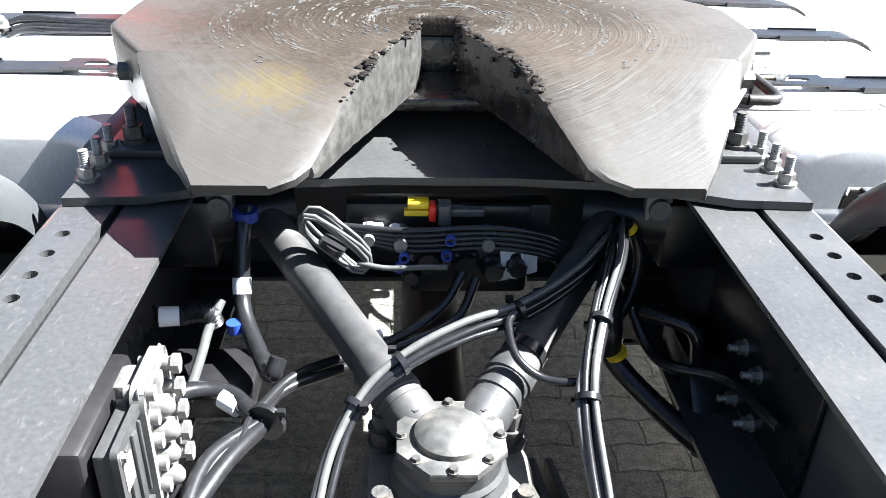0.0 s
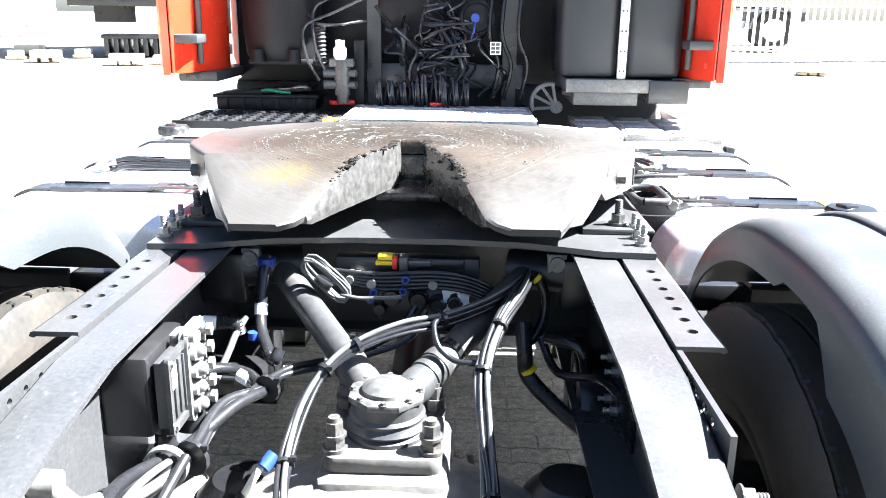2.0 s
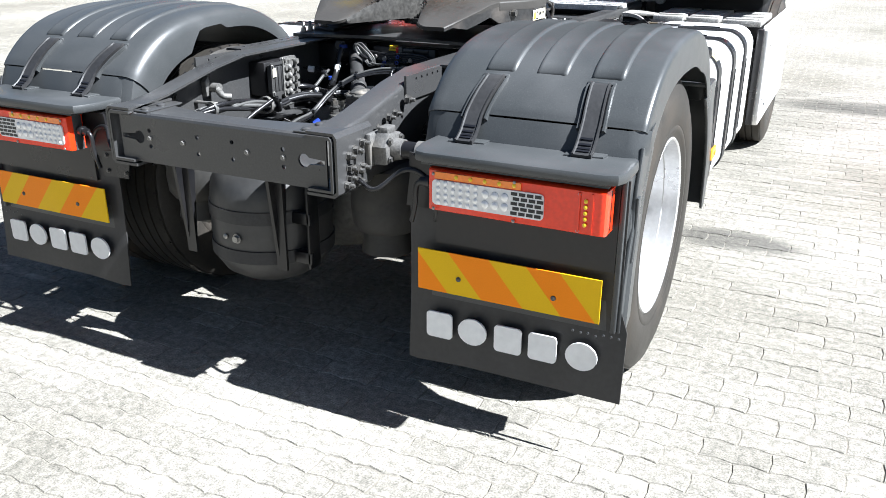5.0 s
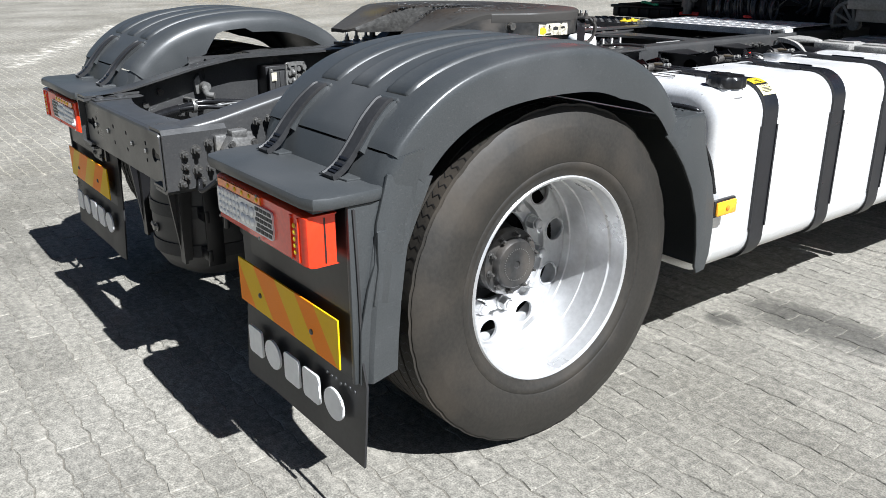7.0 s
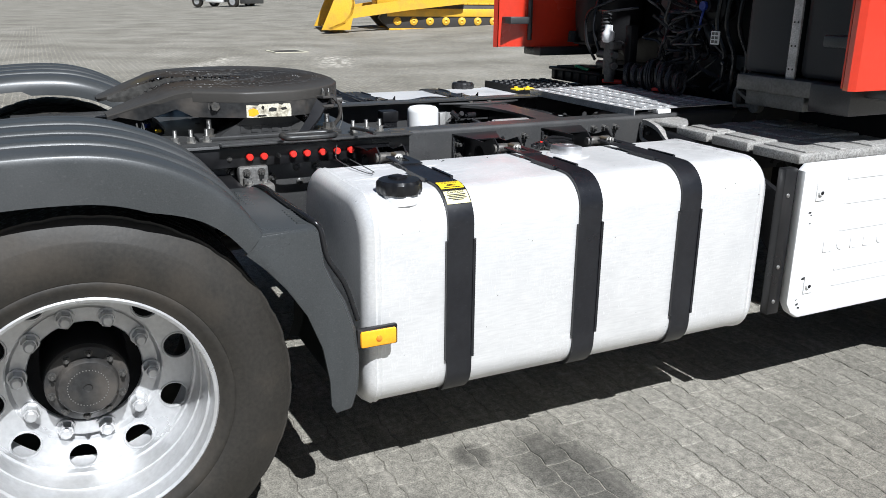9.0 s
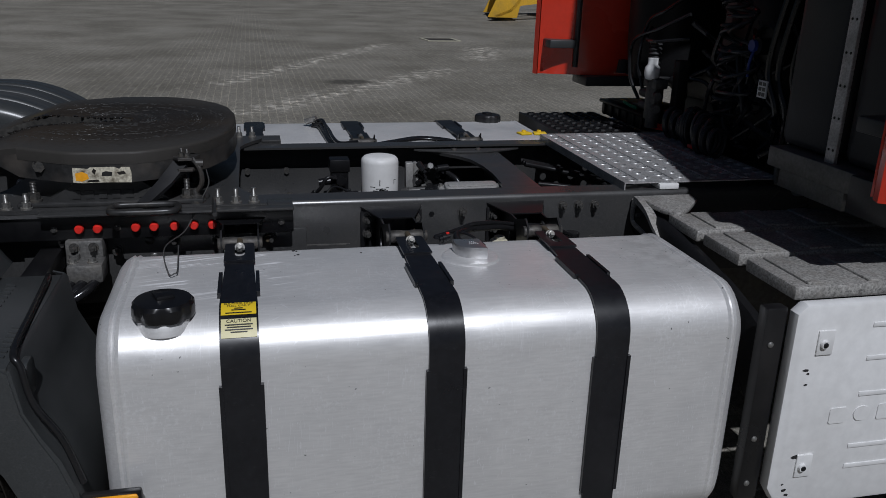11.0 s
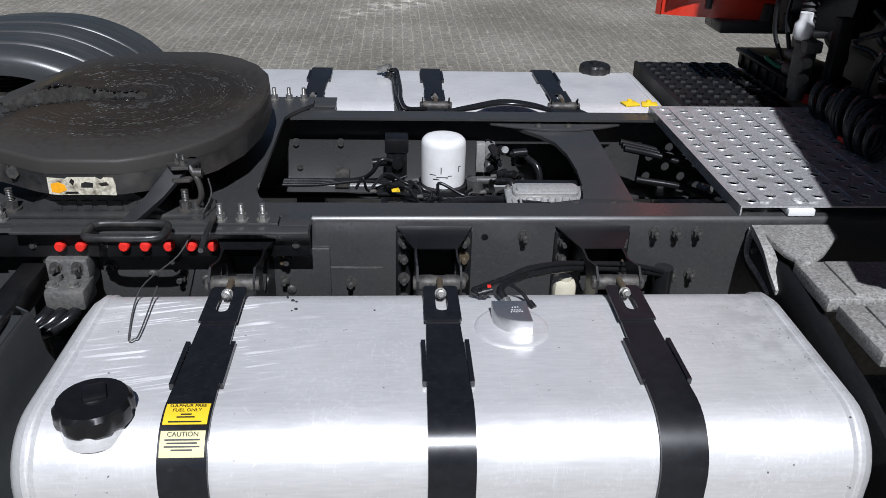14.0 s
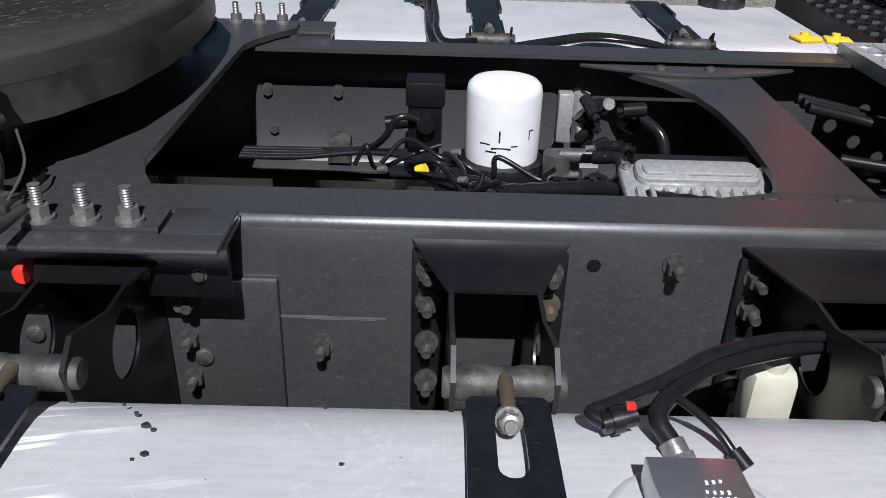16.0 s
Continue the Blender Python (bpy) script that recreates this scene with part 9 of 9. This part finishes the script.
def parked_tractor(at, turn, paint, label):
    """A tractor seen far off: chassis, wheels, cab with windscreen, bumper and deflector."""
    t = root("parked_truck", label, "truck", "parked tractor trucks", at, turn)
    bm = bmesh.new()
    box(bm, (-1.2, 2.9, 0.95), (1.2, 5.0, 3.6), 0.12)
    part("cab", bm, paint, t)
    bm = bmesh.new()
    box(bm, (-1.1, 4.98, 2.0), (1.1, 5.03, 3.0), 0.02)
    part("windscreen", bm, M_GLASSDARK, t)
    for s in (-1, 1):
        bm = bmesh.new()
        box(bm, (s * 1.19, 3.7, 2.0), (s * 1.21, 4.7, 2.8), 0.01)
        part("side_window", bm, M_GLASSDARK, t)
        bm = bmesh.new()
        box(bm, (s * 0.75, 0.9, 0.4), (s * 1.22, 2.6, 1.0), 0.08)
        part("fuel_tank", bm, M_WHITE, t)
        bm = bmesh.new()
        box(bm, (s * 0.36, -0.9, 0.75), (s * 0.44, 4.5, 1.0))
        part("rail", bm, M_CHASSIS, t)
        bm = bmesh.new()
        lathe(bm, [(0.58, s * 0.65), (0.61, s * 0.65), (0.61, s * 1.25), (0.58, s * 1.25)], (0, 0, 0.52), "x", 24, True)
        for v in bm.verts:
            v.co.z = max(v.co.z, 0.55)
        part("mudguard", bm, M_WHITE if paint is M_ORANGE else M_PLASTIC, t)
        wheel_set(t, s * 1.08, 0, 0.52, 0.52, 0.3, M_RIM)
        wheel_set(t, s * 1.08, 3.75, 0.52, 0.52, 0.3, M_RIM)
    bm = bmesh.new()
    box(bm, (-1.22, 4.5, 0.35), (1.22, 5.15, 0.95), 0.06)
    part("bumper", bm, M_REDPLUG if paint is M_ORANGE else M_CHASSIS, t)
    bm = bmesh.new()
    lathe(bm, [(0.05, 1.15), (0.45, 1.15), (0.45, 1.1), (0.05, 1.08)], (0, 0.6, 0), "z", 24)
    part("coupling", bm, M_BLACK, t)
    return t


parked_tractor(lie(-19.1, 22.2), 0, M_ORANGE, "orange tractor truck with white tanks parked across the yard")
parked_tractor(lie(-22.7, 22.3), 0, M_CHASSIS, "dark tractor truck parked beside an orange one")
parked_tractor(lie(-28.5, 23.5), 0, M_RED, "red tractor truck parked at the end of a row")
parked_tractor(lie(8.6, 23.2), 78, M_CHASSIS, "dark tractor truck parked behind the white fence")
parked_tractor(lie(-72.0, 13.5), -50, M_CHASSIS, "dark tractor truck parked far across the yard")


def parked_car(at, turn, paint, label):
    """A car seen far off: lower body, glass house, roof, lamps, bumper and wheels."""
    c = root("parked_car", label, "car", "", at, turn)
    bm = bmesh.new()
    prism(bm, [(-2.1, 0.35), (2.05, 0.35), (2.15, 0.55), (2.1, 0.85), (1.1, 1.0), (-2.0, 1.0), (-2.15, 0.7)], "x", -0.9, 0.9, 0.06)
    part("body", bm, paint, c)
    bm = bmesh.new()
    prism(bm, [(1.05, 0.98), (0.45, 1.5), (-1.5, 1.52), (-1.95, 0.98)], "x", -0.78, 0.78, 0.04)
    part("glass_house", bm, M_GLASSDARK, c)
    bm = bmesh.new()
    box(bm, (-0.72, -1.5, 1.5), (0.72, 0.4, 1.56), 0.02)
    part("roof", bm, paint, c)
    for s in (-1, 1):
        bm = bmesh.new()
        box(bm, (s * 0.55, 2.08, 0.68), (s * 0.86, 2.16, 0.80), 0.02)
        part("headlamp", bm, M_CLEAR, c)
        for y in (-1.3, 1.35):
            wheel_set(c, s * 0.82, y, 0.34, 0.34, 0.22, M_RIM)
    bm = bmesh.new()
    box(bm, (-0.5, 2.10, 0.45), (0.5, 2.18, 0.66), 0.02)
    part("grille", bm, M_BLACK, c)


parked_car(lie(-17.8, 30.0), 180, M_CHASSIS, "dark car parked beyond the trucks")

# box trailer with its landing gear
tr = root("box_trailer", "white box semi-trailer with dark underframe parked in the yard", "trailer", at=lie(-8.6, 19.4), turn=-66)
bm = bmesh.new()
box(bm, (-1.25, -1.0, 1.35), (1.25, 9.0, 4.0), 0.04)
part("box_body", bm, M_WHITE, tr)
bm = bmesh.new()
box(bm, (-1.27, -1.05, 1.12), (1.27, 9.0, 1.34), 0.02)
part("floor_beam", bm, M_BLACK, tr)
for i in range(6):
    bm = bmesh.new()
    box(bm, (-1.28, -0.8 + 1.8 * i, 1.2), (-1.26, -0.65 + 1.8 * i, 1.32))
    part("side_lamp", bm, M_WHITE, tr)
for s in (-1, 1):
    bm = bmesh.new()
    box(bm, (s * 0.45 - 0.06, -0.5, 0.75), (s * 0.45 + 0.06, 9, 1.12))
    part("frame_beam", bm, M_BLACK, tr)
    bm = bmesh.new()
    box(bm, (s * 0.9 - 0.07, 0.9, 0.12), (s * 0.9 + 0.07, 1.05, 1.12), 0.01)
    box(bm, (s * 0.9 - 0.15, 0.8, 0.0), (s * 0.9 + 0.15, 1.15, 0.12), 0.01)
    part("landing_leg", bm, M_CHASSIS, tr)
    for y in (5.0, 6.3, 7.6):
        wheel_set(tr, s * 1.05, y, 0.5, 0.5, 0.35, M_RIM)
bm = bmesh.new()
box(bm, (-1.2, 2.2, 0.45), (-0.8, 4.0, 1.05), 0.03)
part("pallet_box", bm, M_BLACK, tr)


def concrete_block(at, turn, size, label):
    b = root("kerb_block", label, "concrete block", "loose concrete blocks", at, turn)
    x, y, z = size
    bm = bmesh.new()
    box(bm, (-x / 2, -y / 2, z * 0.35), (x / 2, y / 2, z), 0.02)
    part("beam", bm, M_CREAM, b)
    for k in (-1, 0, 1):
        bm = bmesh.new()
        box(bm, (k * x * 0.4 - 0.08, -y / 2, 0), (k * x * 0.4 + 0.08, y / 2, z * 0.36), 0.01)
        part("foot", bm, M_WOOD, b)


for x, y, turn, size in ((-11.0, 17.4, 20, (0.75, 0.5, 0.2)), (-10.3, 17.7, 12, (0.3, 0.3, 0.2)), (-10.6, 18.9, 10, (0.6, 0.5, 0.22)), (-9.4, 17.3, 14, (0.6, 0.4, 0.25)), (-9.0, 18.3, 14, (0.35, 0.4, 0.2)),
                         (-7.4, 16.9, 15, (0.7, 0.4, 0.24)), (-6.7, 17.1, 15, (0.35, 0.3, 0.2)), (4.75, 16.9, 10, (0.45, 0.3, 0.22)), (7.4, 16.8, -8, (0.5, 0.35, 0.16))):
    concrete_block(lie(x, y), turn, size, "low pallet-like block lying on the paving")
pal = root("pallet_stack", "white plastic crates stacked on black pallet", "crates", at=lie(-7.9, 19.0), turn=15)
for i in range(7):
    bm = bmesh.new()
    box(bm, (-0.75 + 0.22 * i, -0.6, 0.0), (-0.65 + 0.22 * i, 0.6, 0.4), 0.01)
    part("pallet_foot", bm, M_BLACK, pal)
bm = bmesh.new()
box(bm, (-0.8, -0.6, 0.4), (0.75, 0.6, 0.5), 0.01)
part("pallet", bm, M_BLACK, pal)
bm = bmesh.new()
box(bm, (0.0, -0.55, 0.5), (1.5, 0.55, 1.15), 0.04)
part("crate", bm, M_WHITE, pal)

# bulldozer, side on, its blade lowered
dz = root("bulldozer", "yellow tracked bulldozer with lowered blade parked on the paving", "bulldozer", at=lie(-29.1, 12.25), turn=-13)
bm = bmesh.new()
sheet(bm, [[(x, -1.55 + 0.75 * math.cos(a) * abs(math.cos(a)) - 0.3 * (a < -1.2), 1.0 + 1.05 * math.sin(a)) for x in (-2.0, -0.7, 0.7, 2.0)] for a in (-1.25, -0.8, -0.4, 0.0, 0.4, 0.8, 1.2)], 0.10)
part("blade", bm, M_DOZER, dz)
for x in (-2.0, 1.92):
    bm = bmesh.new()
    prism(bm, [(-2.1, 0.02), (-1.0, 0.02), (-0.8, 0.9), (-1.0, 2.0), (-1.2, 2.0)], "x", x, x + 0.08, 0.01)
    part("blade_cheek", bm, M_DOZER, dz)
for s in (-1, 1):
    bm = bmesh.new()
    prism(bm, [(0.2, 0.45), (0.55, 0.06), (5.2, 0.06), (5.7, 0.5), (5.3, 1.0), (0.5, 1.0)], "x", s * 0.95, s * 1.5, 0.05)
    track = part("track", bm, M_IRON, dz)
    bm = bmesh.new()
    box(bm, (-0.30, -0.11, 0), (0.30, 0.11, 0.07), 0.01)
    me = mesh_of(bm, "track_shoe", M_DOZER)
    for i in range(23):
        for z in (0.0, 0.98):
            if 0.5 < 0.45 + 0.225 * i < 5.4:
                ob = new("track_shoe", me)
                ob.parent = track
                ob.matrix_basis = Matrix.Translation((s * 1.23, 0.45 + 0.225 * i, z))
    for i in range(7):
        bm = bmesh.new()
        lathe(bm, [(0.0, s * 1.50), (0.06, s * 1.56), (0.15, s * 1.53), (0.17, s * 1.48)], (0, 0.9 + 0.65 * i, 0.34), "x", 14)
        part("roller", bm, M_DOZER, track)
    bm = bmesh.new()
    prism(bm, [(0.5, 0.52), (5.3, 0.52), (5.3, 0.82), (0.5, 0.82)], "x", s * 1.46, s * 1.54, 0.02)
    part("track_frame", bm, M_DOZER, dz)
    bm = bmesh.new()
    sweep(bm, [[(s * x, y, z) for x, z in ((1.62, za), (1.85, za), (1.85, zb), (1.62, zb))] for y, za, zb in ((-0.9, 0.45, 0.85), (1.2, 0.75, 1.15), (3.4, 1.0, 1.5), (3.6, 1.05, 1.45))])
    part("push_arm", bm, M_DOZER, dz)
    bm = bmesh.new()
    cyl(bm, (s * 0.5, 0.3, 2.0), (s * 0.5, -0.9, 1.0), 0.09, n=12)
    part("lift_cylinder", bm, M_WHITE, dz)
bm = bmesh.new()
box(bm, (-0.75, 0.2, 0.8), (0.75, 3.2, 2.2), 0.10)
part("hood", bm, M_DOZER, dz)
bm = bmesh.new()
box(bm, (-0.95, 3.2, 0.9), (0.95, 5.3, 3.3), 0.10)
cabin = part("cabin", bm, M_DOZER, dz)
bm = bmesh.new()
box(bm, (-0.97, 3.5, 2.0), (0.97, 5.0, 3.0), 0.02)
part("cabin_window", bm, M_GLASSDARK, cabin)

mh = root("manhole_cover", "dark square iron drain cover in the paving", "drain cover", at=(-18.7, 5.95, -0.010), turn=4)
bm = bmesh.new()
plate(bm, [(-0.45, -0.45), (0.45, -0.45), (0.45, 0.45), (-0.45, 0.45)], [[(-0.38, -0.38), (0.38, -0.38), (0.38, 0.38), (-0.38, 0.38)]], "z", 0.0, 0.016)
part("frame", bm, M_CREAM, mh)
bm = bmesh.new()
box(bm, (-0.375, -0.375, 0), (0.375, 0.375, 0.012))
for i in range(8):
    box(bm, (-0.33 + 0.085 * i, -0.33, 0.012), (-0.29 + 0.085 * i, 0.33, 0.016))
part("lid", bm, M_IRON, mh)

# ---- block paving near the truck, last ----
BW, BH, AMP, GAP = 0.200, 0.100, 0.0052, 0.0014


def tri(u):
    u = u % 1.0
    return 1 - 4 * abs(u - 0.5)


def block_outline(i, j):
    """The wavy outline of the block in column i of row j."""
    x0 = i * BW + (0.5 * BW if j % 2 else 0)
    y0 = j * BH
    xs = [0, 0.25, 0.5, 0.75, 1]
    bot = [(x0 + BW * f, y0 + AMP * tri((x0 + BW * f) / (BW / 2)) + GAP) for f in xs]
    top = [(x0 + BW * f, y0 + BH + AMP * tri((x0 + BW * f) / (BW / 2)) - GAP) for f in xs[::-1]]
    bot[0], bot[-1] = (bot[0][0] + GAP, bot[0][1]), (bot[-1][0] - GAP, bot[-1][1])
    top[0], top[-1] = (top[0][0] - GAP, top[0][1]), (top[-1][0] + GAP, top[-1][1])
    right = [(x0 + BW - GAP + AMP, y0 + BH * 0.5)]
    left = [(x0 + GAP + AMP, y0 + BH * 0.5)]
    return bot + right + top + left


def block_points(i, j, cx, cy, dz, tip):
    out = block_outline(i, j)
    lo = [(x - cx, y - cy, -0.02) for x, y in out]
    mx, my = sum(p[0] for p in out) / len(out), sum(p[1] for p in out) / len(out)
    def lift(x, y):
        return dz + tip[0] * (x - mx) + tip[1] * (y - my)
    mid = [(x - cx, y - cy, -0.0035 + lift(x, y)) for x, y in out]
    hi = [(mx + (x - mx) * 0.972 - cx, my + (y - my) * 0.95 - cy, lift(x, y)) for x, y in out]
    return lo, mid, hi


rnd = random.Random(5)
cells = [(i, j) for j in range(-42, 62) for i in range(-16, 27)]
near = []
for i, j in cells:
    x, y = (i + 0.5) * BW, (j + 0.5) * BH
    if 1.05 < x < 3.2 and -1.3 < y < 1.55:
        near.append((abs(x - 1.75) + 0.6 * abs(y - 0.3), i, j))
near = {(i, j) for _, i, j in sorted(near)[:298]}
shapes = {}
pavement = tagged(new("pavement"), "worn grey interlocking concrete paving blocks", "paving", kind="structure")
verts, faces = [], []
for i, j in cells:
    dz, tip = rnd.uniform(-0.0022, 0.0012), (rnd.uniform(-0.008, 0.008), rnd.uniform(-0.010, 0.010))
    if (i, j) in near:
        key = (j % 2, rnd.randrange(6))
        cx, cy = i * BW, (j - j % 2) * BH
        if key not in shapes:
            rings = block_points(0, j % 2, 0, 0, dz, tip)
            k = len(rings[0])
            v = [p for r in rings for p in r]
            f = [tuple(2 * k + q for q in range(k))]
            for a in (0, k):
                f += [(a + q, a + (q + 1) % k, a + k + (q + 1) % k, a + k + q) for q in range(k)]
            me = bpy.data.meshes.new("paving_block")
            me.from_pydata(v, [], f)
            me.materials.append(M_PAVER)
            shapes[key] = me
        ob = new("paving_block", shapes[key])
        ob.parent = pavement
        ob.matrix_basis = Matrix.Translation((cx, cy, 0))
        continue
    rings = block_points(i, j, 0, 0, dz, tip)
    k, n0 = len(rings[0]), len(verts)
    verts += [p for r in rings for p in r]
    faces.append(tuple(n0 + 2 * k + q for q in range(k)))
    for a in (0, k):
        faces += [(n0 + a + q, n0 + a + (q + 1) % k, n0 + a + k + (q + 1) % k, n0 + a + k + q) for q in range(k)]
me = bpy.data.meshes.new("paving_field")
me.from_pydata(verts, [], faces)
me.materials.append(M_PAVER)
field = new("paving_field", me)
field.parent = pavement
tagged(field, kind="stuff")
bm = bmesh.new()
box(bm, (-3.2, -4.25, -0.011), (5.4, 6.2, -0.0032))
part("joint_sand", bm, M_JOINT, pavement, "sand and dirt in the paving joints")
